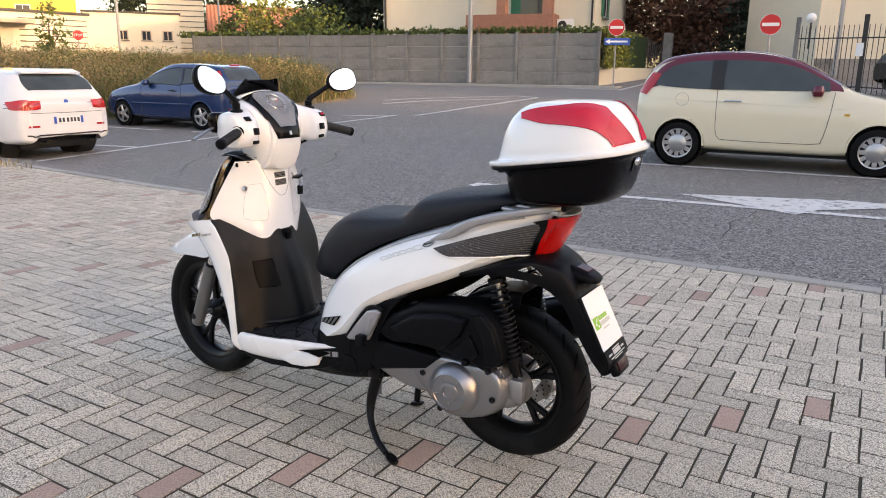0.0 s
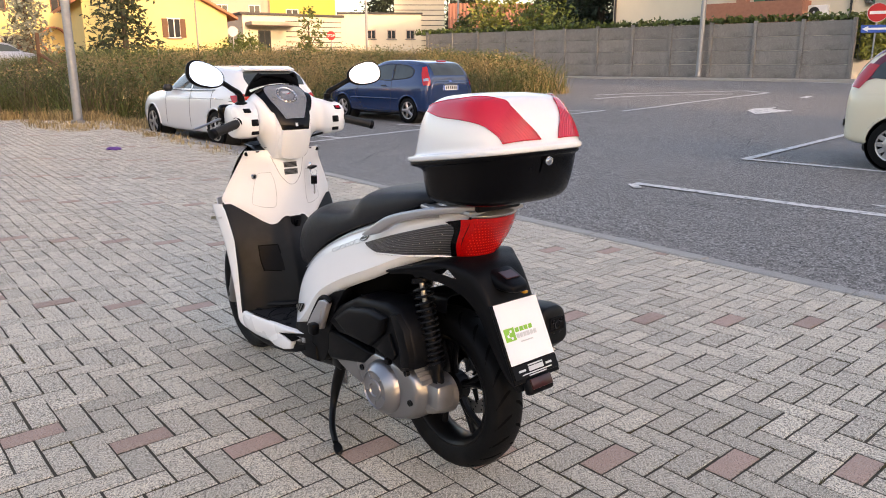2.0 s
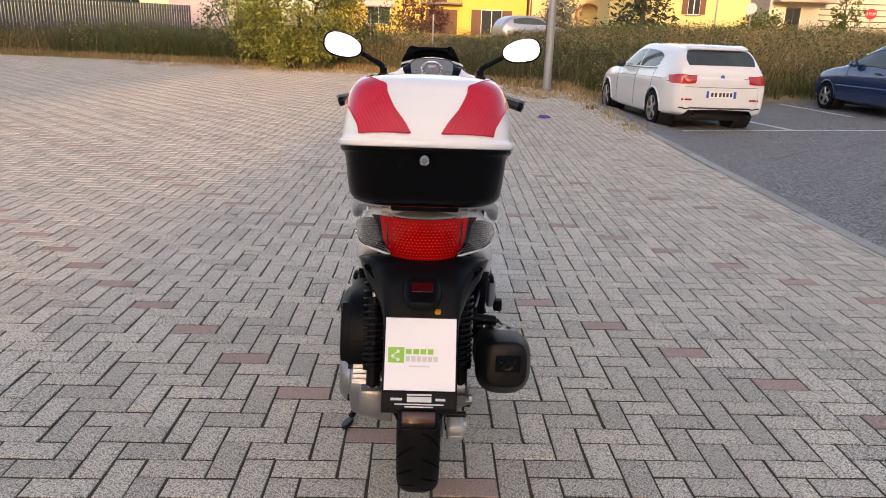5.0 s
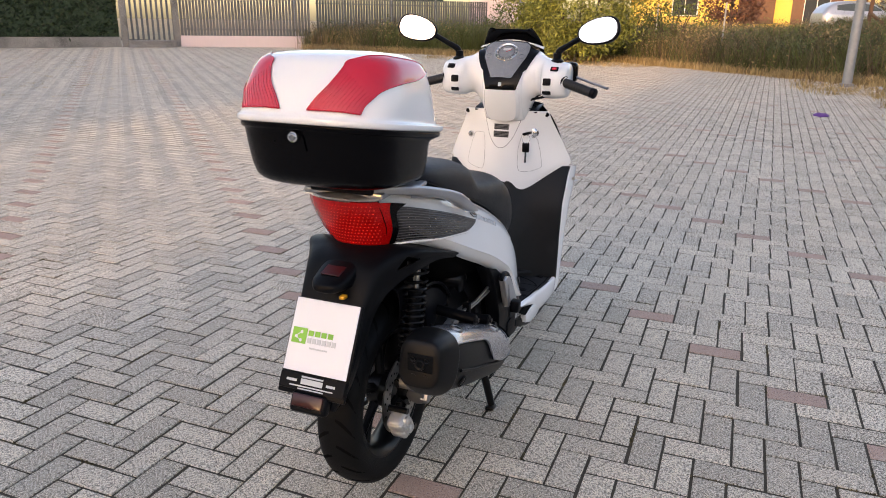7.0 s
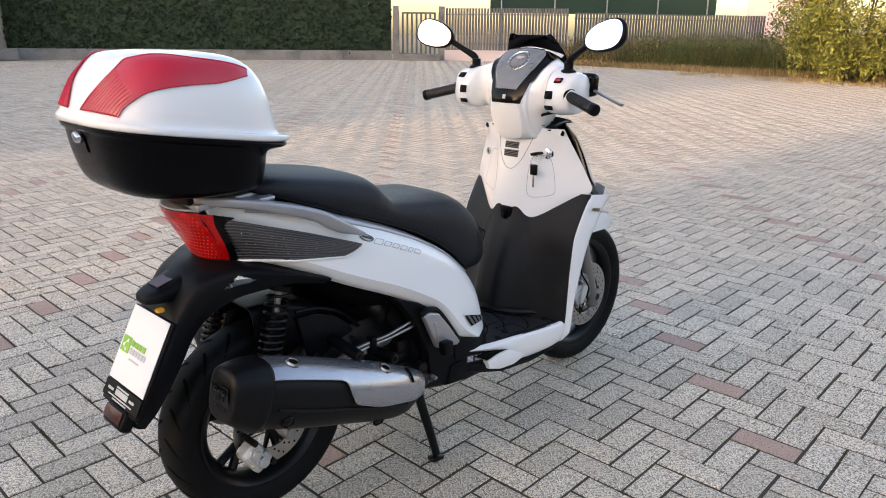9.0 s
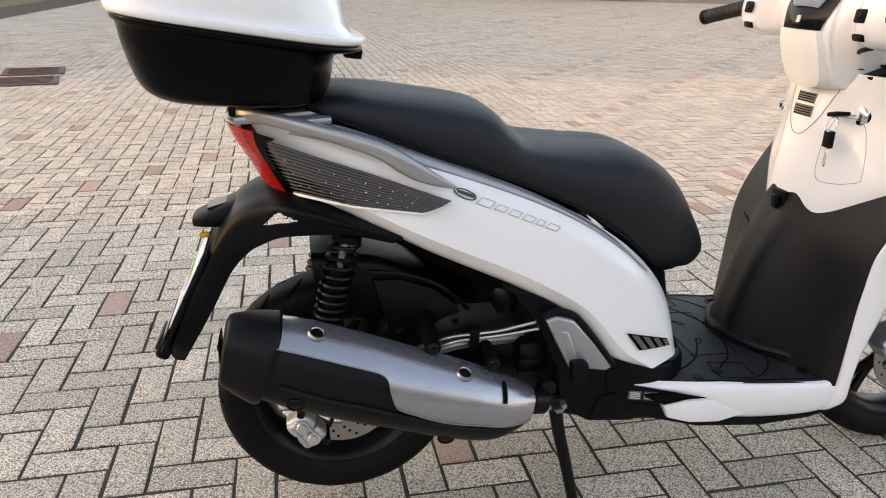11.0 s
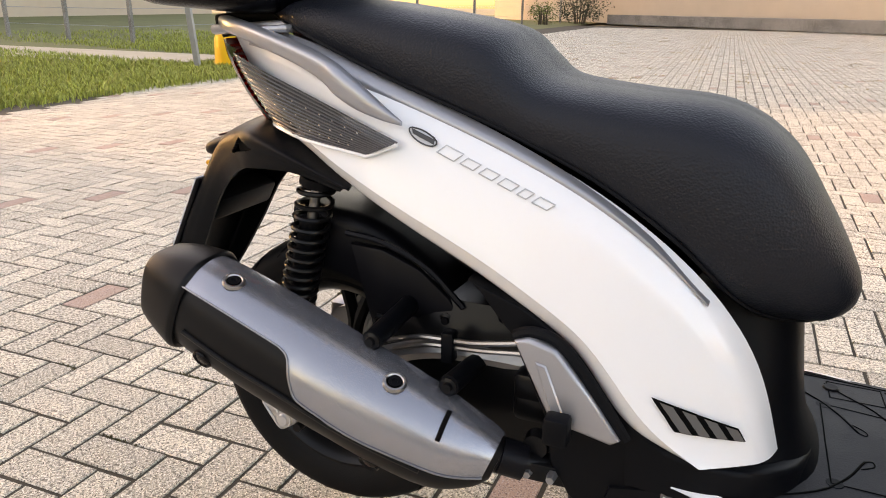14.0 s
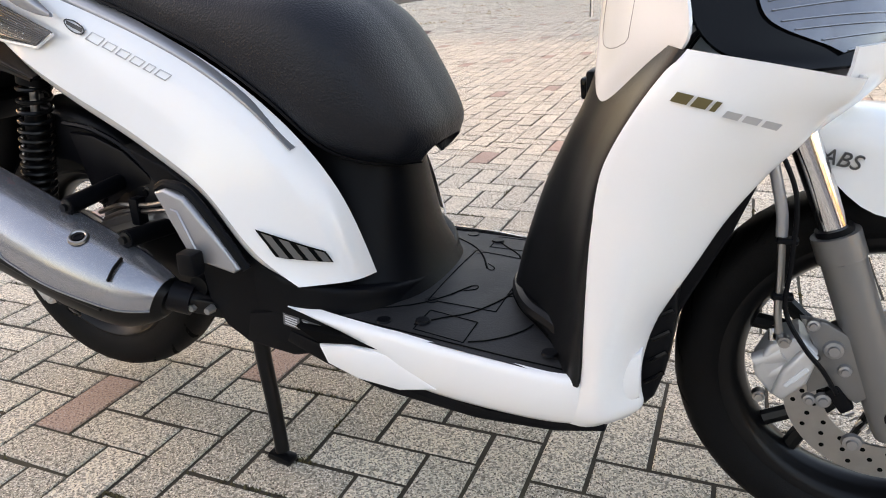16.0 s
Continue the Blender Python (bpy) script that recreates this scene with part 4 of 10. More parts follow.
for q in ((0.629, 0.347, 0.030), (0.664, 0.341, 0.052)):
    x0, z0, w = q
    lab = both("warning_label", prism([(x0, z0), (x0 + w, z0 - 0.19 * w), (x0 + w - 0.001, z0 - 0.19 * w - 0.021), (x0 - 0.001, z0 - 0.021)], 0.2222, 0.2230), mat_gauge2, scooter, "small grey warning label with pale fine print")
    for ob, sg in zip(lab, (1, -1)):
        for k in range(4):
            zz = z0 - 0.0035 - 0.0043 * k
            pb = prism([(x0 + 0.003, zz), (x0 + w - 0.004, zz - 0.19 * (w - 0.004)), (x0 + w - 0.004, zz - 0.19 * (w - 0.004) - 0.0022), (x0 + 0.003, zz - 0.0022)], 0.2232, 0.2236)
            part("label_print", pb if sg > 0 else flip(pb), M_PRINTGREY, ob)

# -- pillion pegs, folded --
peg = prism([(0.424, 0.538), (0.445, 0.545), (0.482, 0.534), (0.530, 0.478), (0.572, 0.422), (0.560, 0.414), (0.510, 0.424), (0.480, 0.428)], 0.222, 0.246, 0.006, 3)
pl, pr = both("pillion_peg", peg, M_SILVERPAINT, scooter, "folded satin grey pillion footpeg")
both("peg_rim", tube([(0.422, 0.232, 0.541), (0.446, 0.232, 0.550), (0.486, 0.232, 0.538), (0.535, 0.232, 0.480), (0.578, 0.232, 0.420)], 0.008, 8, 24), M_BLACK, scooter)
both("peg_groove", prism([(0.455, 0.515), (0.470, 0.512), (0.500, 0.440), (0.482, 0.440)], 0.245, 0.249, 0.002, 1), M_SILVERPAINT, scooter)
both("peg_latch", box(0.034, 0.030, 0.040, T(0.493, 0.262, 0.432), 0.006, 2), M_BLACK, scooter)

# -- floor --
floor_net = []
for x, z in ((0.56, 0.352), (0.70, 0.352), (0.85, 0.347), (1.00, 0.338), (1.10, 0.328), (1.14, 0.326)):
    hw = float(np.interp(x, (0.56, 0.70, 0.85, 1.0, 1.14), (0.205, 0.216, 0.228, 0.236, 0.236)))
    floor_net.append([(x, -hw, z - 0.02), (x, -hw, z - 0.003), (x, -hw * 0.97, z), (x, -hw * 0.5, z + 0.004), (x, 0, z + 0.006), (x, hw * 0.5, z + 0.004), (x, hw * 0.97, z), (x, hw, z - 0.003), (x, hw, z - 0.02)])
fl_bm = skin(floor_net, 24, 40)
fl_target = fl_bm.copy()
part("floor_mat", fl_bm, M_MAT, scooter, "black rubber floor mat with curved grooves and scuffs")
fd = bmesh.new()


def floor_line(pts, r):
    t = BVHTree.FromBMesh(fl_target)
    for s in (1, -1):
        line = []
        for x, y in catmull(pts, 16):
            loc, _, _, _ = t.find_nearest(Vector((x, y * s, 0.36)))
            line.append((loc.x, loc.y, loc.z + 0.0005))
        tube(line, r, 5, 16, bm=fd, flat=0.5)


floor_line([(0.690, 0.188), (0.745, 0.183), (0.818, 0.142), (0.858, 0.095), (0.880, 0.052), (0.886, 0.040)], 0.0019)
floor_line([(0.850, 0.196), (0.880, 0.163), (0.918, 0.128), (0.946, 0.075), (0.957, 0.040), (0.961, 0.026)], 0.0019)
floor_line([(0.944, 0.212), (0.970, 0.196), (0.994, 0.172), (1.012, 0.145), (1.019, 0.124)], 0.0019)
floor_line([(0.886, 0.040), (0.896, 0.036), (0.897, 0.048), (0.880, 0.062)], 0.0011)
floor_line([(0.961, 0.026), (0.971, 0.024), (0.972, 0.040), (0.957, 0.052)], 0.0011)
for ring_pts in (((0.837, 0.0), (0.838, 0.114), (0.953, 0.110), (0.952, 0.0)), ((0.855, 0.145), (0.938, 0.153), (0.938, 0.216), (0.854, 0.208), (0.855, 0.145))):
    for p0, p1 in zip(ring_pts, ring_pts[1:]):
        floor_line([p0, (lerp(p0[0], p1[0], 0.5), lerp(p0[1], p1[1], 0.5)), p1], 0.0011)
floor_line([(0.72, 0.212), (0.84, 0.220), (1.00, 0.226), (1.09, 0.222)], 0.0018)
floor_line([(1.090, 0.212), (1.068, 0.172), (1.030, 0.128), (0.990, 0.088), (0.960, 0.040), (0.950, 0.0)], 0.0020)
part("mat_groove", fd, mat_groove, scooter)
for x, y in ((0.800, 0.200), (0.858, 0.182), (0.842, 0.112), (1.062, 0.196)):
    for s in (1, -1):
        part("mat_plug", lathe([(0, 0.003), (0.011, 0.003), (0.013, 0.0)], 14, T(x, y * s, 0.349 if x < 0.9 else 0.338)), M_BLACK, scooter)
# white side skirts of the floor
sk = []
for x, zt, zb, yo in ((0.640, 0.366, 0.354, 0.222), (0.70, 0.360, 0.338, 0.229), (0.765, 0.355, 0.318, 0.235), (0.815, 0.352, 0.285, 0.239), (0.845, 0.350, 0.258, 0.240), (0.92, 0.342, 0.246, 0.243), (1.02, 0.336, 0.243, 0.247), (1.09, 0.332, 0.245, 0.246), (1.14, 0.342, 0.252, 0.236), (1.19, 0.372, 0.285, 0.208)):
    sk.append([(x, yo - 0.012, zt), (x, yo, zt - 0.006), (x, yo + 0.002, lerp(zt, zb, 0.5)), (x, yo - 0.010, lerp(zt, zb, 0.9)), (x, yo - 0.045, zb)])
both("floor_skirt", outward(skin(sk, 40, 14), 1), M_WHITE, scooter, "white side skirt of the floor")
both("skirt_fin", prism([(0.703, 0.311), (0.760, 0.319), (0.822, 0.315), (0.905, 0.270), (0.840, 0.256), (0.770, 0.262), (0.717, 0.280)], 0.205, 0.243, 0.006, 2), M_WHITE, scooter, "white lower fin of the skirt")
both("skirt_slot", prism([(0.662, 0.336), (0.735, 0.333), (0.826, 0.3185), (0.762, 0.3215), (0.705, 0.3135)], 0.215, 0.240, 0.001, 1), mat_groove, scooter)
both("belly_edge", prism([(0.64, 0.318), (0.72, 0.296), (0.82, 0.262), (0.98, 0.242), (1.10, 0.246), (1.15, 0.262), (1.15, 0.244), (1.08, 0.228), (0.96, 0.222), (0.80, 0.238), (0.70, 0.268), (0.63, 0.296)], 0.150, 0.226, 0.006, 2), M_BLACK, scooter, "black plastic edge below the skirt")
belly = skin([oval(0.335, 0.45, 1.15, 0.20), oval(0.27, 0.50, 1.18, 0.185), oval(0.222, 0.58, 1.16, 0.15), oval(0.200, 0.66, 1.10, 0.12)], 12, 40, closed=True, caps=True)
part("belly_pan", belly, M_BLACK, scooter)

# -- inner leg shield (black) --
inner = []
for z, xe, xc, xm in ((0.322, 1.116, 0.958, 1.046), (0.36, 1.118, 0.965, 1.054), (0.43, 1.121, 0.980, 1.068), (0.53, 1.126, 1.010, 1.086), (0.61, 1.137, 1.043, 1.102), (0.68, 1.166, 1.074, 1.128), (0.765, 1.220, 1.098, 1.166)):
    we = float(np.interp(z, (0.32, 0.40, 0.55, 0.66), (0.242, 0.243, 0.245, 0.250)))
    inner.append([(xe, we, z), (lerp(xe, xm, 0.25), we - 0.013, z), (lerp(xm, xe, 0.15), 0.155, z), (lerp(xm, xc, 0.35), 0.095, z), (lerp(xm, xc, 0.93), 0.045, z), (xc, 0, z), (lerp(xm, xc, 0.93), -0.045, z), (lerp(xm, xc, 0.35), -0.095, z), (lerp(xm, xe, 0.15), -0.155, z), (lerp(xe, xm, 0.25), 0.013 - we, z), (xe, -we, z)])
leg_bm = skin(inner, 34, 50)
leg_target = leg_bm.copy()
part("leg_shield", solid(leg_bm, 0.006), M_SHIELD, scooter, "matt black plastic inner leg shield with tunnel")
foot = tube([(1.112, 0.215, 0.345), (1.062, 0.148, 0.352), (1.005, 0.10, 0.357), (0.975, 0.05, 0.36), (0.962, 0, 0.362), (0.975, -0.05, 0.36), (1.005, -0.10, 0.357), (1.062, -0.148, 0.352), (1.112, -0.215, 0.345)], 0.012, 8, 50)
part("leg_shield_foot", foot, M_SHIELD, scooter)
def on_shield(rows, off):
    """A patch on the black leg shield, set off towards the rider."""
    b = drape(rows, 8, 8, leg_target, 0.0)
    for v in b.verts:
        v.co.x -= off
    return b


part("hatch", on_shield([[(1.09, 0.165, 0.60), (1.08, 0.09, 0.595)], [(1.08, 0.165, 0.545), (1.05, 0.085, 0.535)], [(1.075, 0.155, 0.50), (1.03, 0.09, 0.495)]], 0.0095), M_BLACK, scooter, "small black hatch with a button")
part("hatch_gap", on_shield([[(1.09, 0.170, 0.605), (1.08, 0.085, 0.600)], [(1.08, 0.170, 0.545), (1.05, 0.080, 0.535)], [(1.075, 0.160, 0.495), (1.03, 0.085, 0.490)]], 0.0078), mat_groove, scooter)
for sx, sy, sz in ((1.208, 0.228, 0.752), (1.128, 0.220, 0.572), (1.116, 0.218, 0.400)):
    for s in (1, -1):
        part("screw", lathe([(0, -0.004), (0.007, -0.004), (0.006, 0.0), (0, 0.0)], 12, T(sx - 0.004, sy * s, sz) @ R(90, 'Y')), M_GLOSS, scooter)

# -- white upper inner panel with glove boxes --
up = []
for z, pts in ((0.985, ((0, 1.130), (0.05, 1.132), (0.10, 1.142), (0.145, 1.154), (0.168, 1.166))),
               (0.945, ((0, 1.108), (0.05, 1.116), (0.10, 1.138), (0.150, 1.164), (0.180, 1.186))),
               (0.900, ((0, 1.098), (0.05, 1.108), (0.10, 1.140), (0.155, 1.172), (0.202, 1.200))),
               (0.840, ((0, 1.093), (0.05, 1.102), (0.10, 1.130), (0.165, 1.172), (0.230, 1.216))),
               (0.780, ((0, 1.089), (0.05, 1.097), (0.10, 1.122), (0.175, 1.166), (0.250, 1.227))),
               (0.742, ((0, 1.087), (0.05, 1.094), (0.095, 1.116), (0.155, 1.150), (0.205, 1.195))),
               (0.700, ((0, 1.084), (0.04, 1.089), (0.075, 1.101), (0.105, 1.118), (0.135, 1.140))),
               (0.662, ((0, 1.081), (0.025, 1.083), (0.045, 1.088), (0.065, 1.096), (0.082, 1.105))),
               (0.632, ((0, 1.078), (0.008, 1.0785), (0.016, 1.0795), (0.024, 1.081), (0.032, 1.083)))):
    up.append([(x - 0.006, -y, z) for y, x in pts[::-1]] + [(x - 0.006, y, z) for y, x in pts[1:]])
up_bm = skin(up, 44, 50)
up_target = up_bm.copy()
part("front_panel", solid(up_bm, 0.004), M_WHITE, scooter, "white inner front panel with glove boxes")


def up_line(pts, r, material, name):
    """A thin gap line on the white front panel through (y, z) points."""
    t = BVHTree.FromBMesh(up_target)
    line = []
    for y, z in catmull(pts, max(20, len(pts) * 7)):
        loc, nrm, _, _ = t.find_nearest(Vector((1.08, y, z)))
        line.append((loc.x - 0.0046, loc.y, loc.z))
    return part(name, tube(line, r, 5, len(line)), material, scooter)


mat_gap = mat("panel_gap", (0.24, 0.24, 0.24), 0.8)
for s in (1, -1):
    up_line([(0.108 * s, 0.900), (0.165 * s, 0.895), (0.190 * s, 0.85), (0.196 * s, 0.79), (0.185 * s, 0.768), (0.11 * s, 0.752), (0.082 * s, 0.765), (0.080 * s, 0.82), (0.090 * s, 0.865), (0.108 * s, 0.900)], 0.0007, mat_gap, "glove_box_gap")
up_line([(0.092, 0.972), (0.078, 0.925), (0.050, 0.880), (0.022, 0.850), (0.0, 0.842), (-0.022, 0.850), (-0.050, 0.880), (-0.078, 0.925), (-0.092, 0.972)], 0.0010, mat_gap, "column_seam")
part("glove_box_lock", lathe([(0, 0.006), (0.009, 0.006), (0.012, 0.003), (0.0125, 0.0)], 20, frame_m((1.141, 0.143, 0.880), (0, 1, 0), (-1, 0.15, 0))), M_CHROME, scooter, "chrome glove box lock")
part("lock_slot", box(0.003, 0.010, 0.003, frame_m((1.135, 0.143, 0.880), (0, 1, 0), (-1, 0.15, 0))), mat_groove, scooter)
ig = frame_m((1.148, -0.104, 0.900), (0, 1, 0.1), (-1, -0.1, 0.05))
part("ignition_recess", lathe([(0, 0.001), (0.030, 0.001), (0.033, -0.004)], 28, ig), M_BLACK, scooter)
part("ignition_lock", lathe([(0, 0.010), (0.012, 0.010), (0.014, 0.013), (0.022, 0.011), (0.027, 0.006), (0.028, 0.0)], 32, ig), M_CHROME, scooter, "round steel ignition lock")
key = new("key")
key.parent = scooter
key["label"] = "ignition key with a spare hanging on a ring"
part("blade", box(0.010, 0.003, 0.03, ig @ T(0, 0, 0.025)), M_CHROME, key)
part("bow", box(0.032, 0.010, 0.036, ig @ T(0, 0, 0.052) @ R(20, 'Z'), 0.004, 2), M_BLACK, key)
part("ring", tube([(1.085 + 0.006 * math.sin(a), -0.104 + 0.015 * math.cos(a), 0.882 + 0.015 * math.sin(a)) for a in np.linspace(0, 6.2, 12)], 0.0014, 6), M_CHROME, key)
part("spare_bow", box(0.010, 0.028, 0.038, T(1.084, -0.104, 0.850), 0.004, 2), M_BLACK, key)
part("spare_blade", box(0.003, 0.008, 0.045, T(1.084, -0.104, 0.812), 0.001, 1), M_CHROME, key)
mat_grille = mat("grey_grille", (0.13, 0.128, 0.125), 0.5, var=0.15, scale=90)


def on_panel(rows, nu, nv, off):
    """A patch on the white front panel, set off towards the rider."""
    b = drape([[(1.08, y, z) for y, z in r] for r in rows], nu, nv, up_target, 0.0)
    for v in b.verts:
        v.co.x -= off
    return b


for z in (0.928, 0.897):
    gr_ = part("grille", on_panel([[(0.036, z + 0.012), (-0.036, z + 0.012)], [(0.034, z - 0.013), (-0.034, z - 0.013)]], 5, 10, 0.0062), mat_grille, scooter, "grey slotted grille")
    for k in range(4):
        zz = z + 0.007 - k * 0.0055
        part("grille_slot", on_panel([[(0.031, zz + 0.0012), (-0.031, zz + 0.0012)], [(0.031, zz - 0.0012), (-0.031, zz - 0.0012)]], 3, 10, 0.0072), mat_groove, gr_)
# hook / socket
sk_ = box(0.014, 0.048, 0.052, T(1.071, -0.002, 0.684) @ R(-4, 'Y'), 0.005, 2)
sock = part("bag_hook", sk_, M_BLACK, scooter, "black folding bag hook")
part("hook_lever", box(0.014, 0.024, 0.032, T(1.060, -0.002, 0.682) @ R(-4, 'Y'), 0.004, 2), M_GLOSS, sock)
for sy, sz, sx in ((0.164, 0.972, 1.166), (0.193, 0.885, 1.207)):
    for s in (1, -1):
        part("screw", lathe([(0, -0.001), (0.006, -0.001), (0.009, 0.001), (0, 0.001)], 12, T(sx - 0.012, sy * s, sz) @ R(-90, 'Y')), M_BLACK, scooter)

# -- outer shield: white strips that narrow to the floor, and the nose --
outer = []
for z, xi, xf, yo, yf in ((0.766, 1.221, 1.388, 0.256, 0.214), (0.740, 1.199, 1.380, 0.257, 0.208), (0.700, 1.172, 1.358, 0.258, 0.200), (0.655, 1.148, 1.335, 0.257, 0.194), (0.617, 1.134, 1.305, 0.255, 0.190), (0.558, 1.126, 1.268, 0.253, 0.188), (0.495, 1.121, 1.238, 0.251, 0.187), (0.410, 1.118, 1.198, 0.249, 0.187), (0.349, 1.117, 1.184, 0.247, 0.188), (0.306, 1.113, 1.184, 0.246, 0.188), (0.276, 1.104, 1.188, 0.242, 0.188), (0.254, 1.085, 1.172, 0.230, 0.184)):
    dz = 0.030 * ease((z - 0.66) / 0.106)
    outer.append([(xi, yo - 0.012, z), (xi + 0.004, yo, z), (lerp(xi, xf, 0.5), yo + 0.004, z - dz * 0.4), (xf, yf + 0.012, z - dz), (xf + 0.006, yf - 0.012, z - dz), (xf - 0.006, yf - 0.055, z - 0.004 - dz)])
out_bm = outward(skin(outer, 46, 24), 1)
both("outer_shield", out_bm, M_WHITE, scooter, "white outer leg shield")
nose = []
for z, xs, xm, w in ((0.765, 1.385, 1.462, 0.208), (0.730, 1.380, 1.452, 0.204), (0.690, 1.358, 1.420, 0.190), (0.655, 1.338, 1.380, 0.178)):
    nose.append([(lerp(xm, xs, abs(s) ** 2.2), w * s, z) for s in np.linspace(-1, 1, 9)])
part("nose_panel", solid(skin(nose, 14, 30), 0.004), M_WHITE, scooter, "white nose panel above the mudguard")
part("wheel_arch", skin([[(1.30, s * 0.16, 0.70), (1.235, s * 0.15, 0.50), (1.165, s * 0.15, 0.26)] for s in (-1, -0.3, 0.3, 1)], 8, 14), M_BLACK, scooter)
for s in (1, -1):
    part("wheel_arch_side", prism([(1.33, 0.66), (1.285, 0.53), (1.235, 0.42), (1.19, 0.31), (1.16, 0.24), (1.12, 0.24), (1.15, 0.45), (1.22, 0.66)], 0.13 * s, 0.15 * s, 0.004, 1), M_BLACK, scooter)
for s in (1, -1):
    part("radiator_duct", prism([(1.222, 0.510), (1.228, 0.450), (1.226, 0.390), (1.220, 0.330), (1.208, 0.288), (1.196, 0.272), (1.176, 0.300), (1.176, 0.382), (1.192, 0.446)], 0.110 * s, 0.186 * s, 0.010, 3), M_BLACK, scooter, "black moulded duct behind the shield")
    for k in range(5):
        part("duct_rib", tube([(1.194 + 0.003 * k, 0.1865 * s, 0.312 + 0.034 * k), (1.218 + 0.002 * k, 0.1865 * s, 0.332 + 0.032 * k)], 0.0035, 6, 3), M_GLOSS, scooter)
# head lamp
hl = []
for z, xs, xm, w in ((1.000, 1.212, 1.300, 0.130), (0.955, 1.204, 1.345, 0.176), (0.890, 1.206, 1.392, 0.208), (0.825, 1.214, 1.432, 0.228), (0.785, 1.228, 1.458, 0.238), (0.758, 1.262, 1.462, 0.236), (0.742, 1.330, 1.458, 0.218)):
    hl.append([(lerp(xm, xs, abs(s) ** 2.4), w * s, z + (0.0 if abs(s) < 0.9 else 0.0)) for s in np.linspace(-1, 1, 11)])
hl_bm = skin(hl, 30, 40)
hl_target = hl_bm.copy()
head = part("head_lamp", solid(hl_bm, 0.005), M_GLOSS, scooter, "wide dark head lamp with clear lenses")
lamp_rows = [[(1.34, 0.08, 0.96), (1.262, 0.145, 0.945)], [(1.39, 0.08, 0.88), (1.270, 0.180, 0.872)], [(1.425, 0.09, 0.83), (1.281, 0.200, 0.815)], [(1.445, 0.10, 0.79), (1.305, 0.204, 0.786)], [(1.455, 0.11, 0.768), (1.380, 0.180, 0.760)]]
mat_headlens = mat("clear_head_lamp_lens", (0.10, 0.11, 0.135), 0.12, metal=0.3, coat=0.8, var=0.4, scale=30)
both("head_lamp_lens", drape(lamp_rows, 18, 12, hl_target, 0.004), mat_headlens, scooter, "clear lens with bright ribbed reflector")
hr = bmesh.new()
th = BVHTree.FromBMesh(hl_target)
for i in range(12):
    f = i / 11
    a = np.array(catmull([r[0] for r in lamp_rows], 40))[int(f * 39)]
    b = np.array(catmull([r[1] for r in lamp_rows], 40))[int(f * 39)]
    line = []
    for g in (0.05, 0.35, 0.65, 0.95):
        loc, nrm, _, _ = th.find_nearest(Vector(lerp(a, b, g)))
        line.append(tuple(loc + nrm * 0.0048))
    tube(line, 0.0010, 5, 7, bm=hr)
both("lens_rib", hr, M_SILVER, scooter)
deck = skin([[(1.135, s, 0.982), (1.19, s, 0.998), (1.26, s * 0.95, 1.002), (1.30, s * 0.8, 0.994)] for s in (-0.128, -0.08, 0, 0.08, 0.128)], 20, 14)
part("cowl_top", solid(deck, 0.005), M_BLACK, scooter, "black ribbed cowl under the handlebar")
for i in range(9):
    x = 1.18 + i * 0.012
    for s in (1, -1):
        part("cowl_rib", tube([(x, 0.03 * s, 1.006), (x, 0.07 * s, 1.006), (x, 0.112 * s, 1.000)], 0.003, 5, 6), M_BLACK, scooter)

# GTi-type badge as plain bars, and the ABS letters
for s in (1, -1):
    tx = (1, 0, -0.22) if s < 0 else (-1, 0, 0.22)
    for i, (u0, u1) in enumerate(((-0.054, -0.036), (-0.032, -0.016), (-0.012, -0.006), (0.002, 0.018), (0.022, 0.038), (0.042, 0.058))):
        hh, wd = (0.0115, M_PRINTGOLD) if i < 3 else (0.0075, M_PRINTSILVER)
        sh_ = Matrix.Identity(4)
        sh_[0][1] = 0.45
        m_ = frame_m((1.262, 0.2665 * s, 0.706), tx, (0, s, 0)) @ T((u0 + u1) / 2, (hh - 0.015) / 2 + (0.003 if i < 3 else 0.0), 0) @ sh_
        part("badge_bar", box(u1 - u0, hh, 0.0012, m_), wd, scooter, "slanted metal bar of the model badge")
    text_part("abs_lettering", "ABS", 0.027, frame_m((1.398, 0.0945 * s, 0.618), (1, 0, -0.2) if s < 0 else (-1, 0, 0.2), (0.0, s, 0.0)), M_PRINTDARK, scooter, 0.002, 0.2)

# -- handlebar cover --
def bar_section(y, pts):
    return [(x, y, z) for x, z in pts]


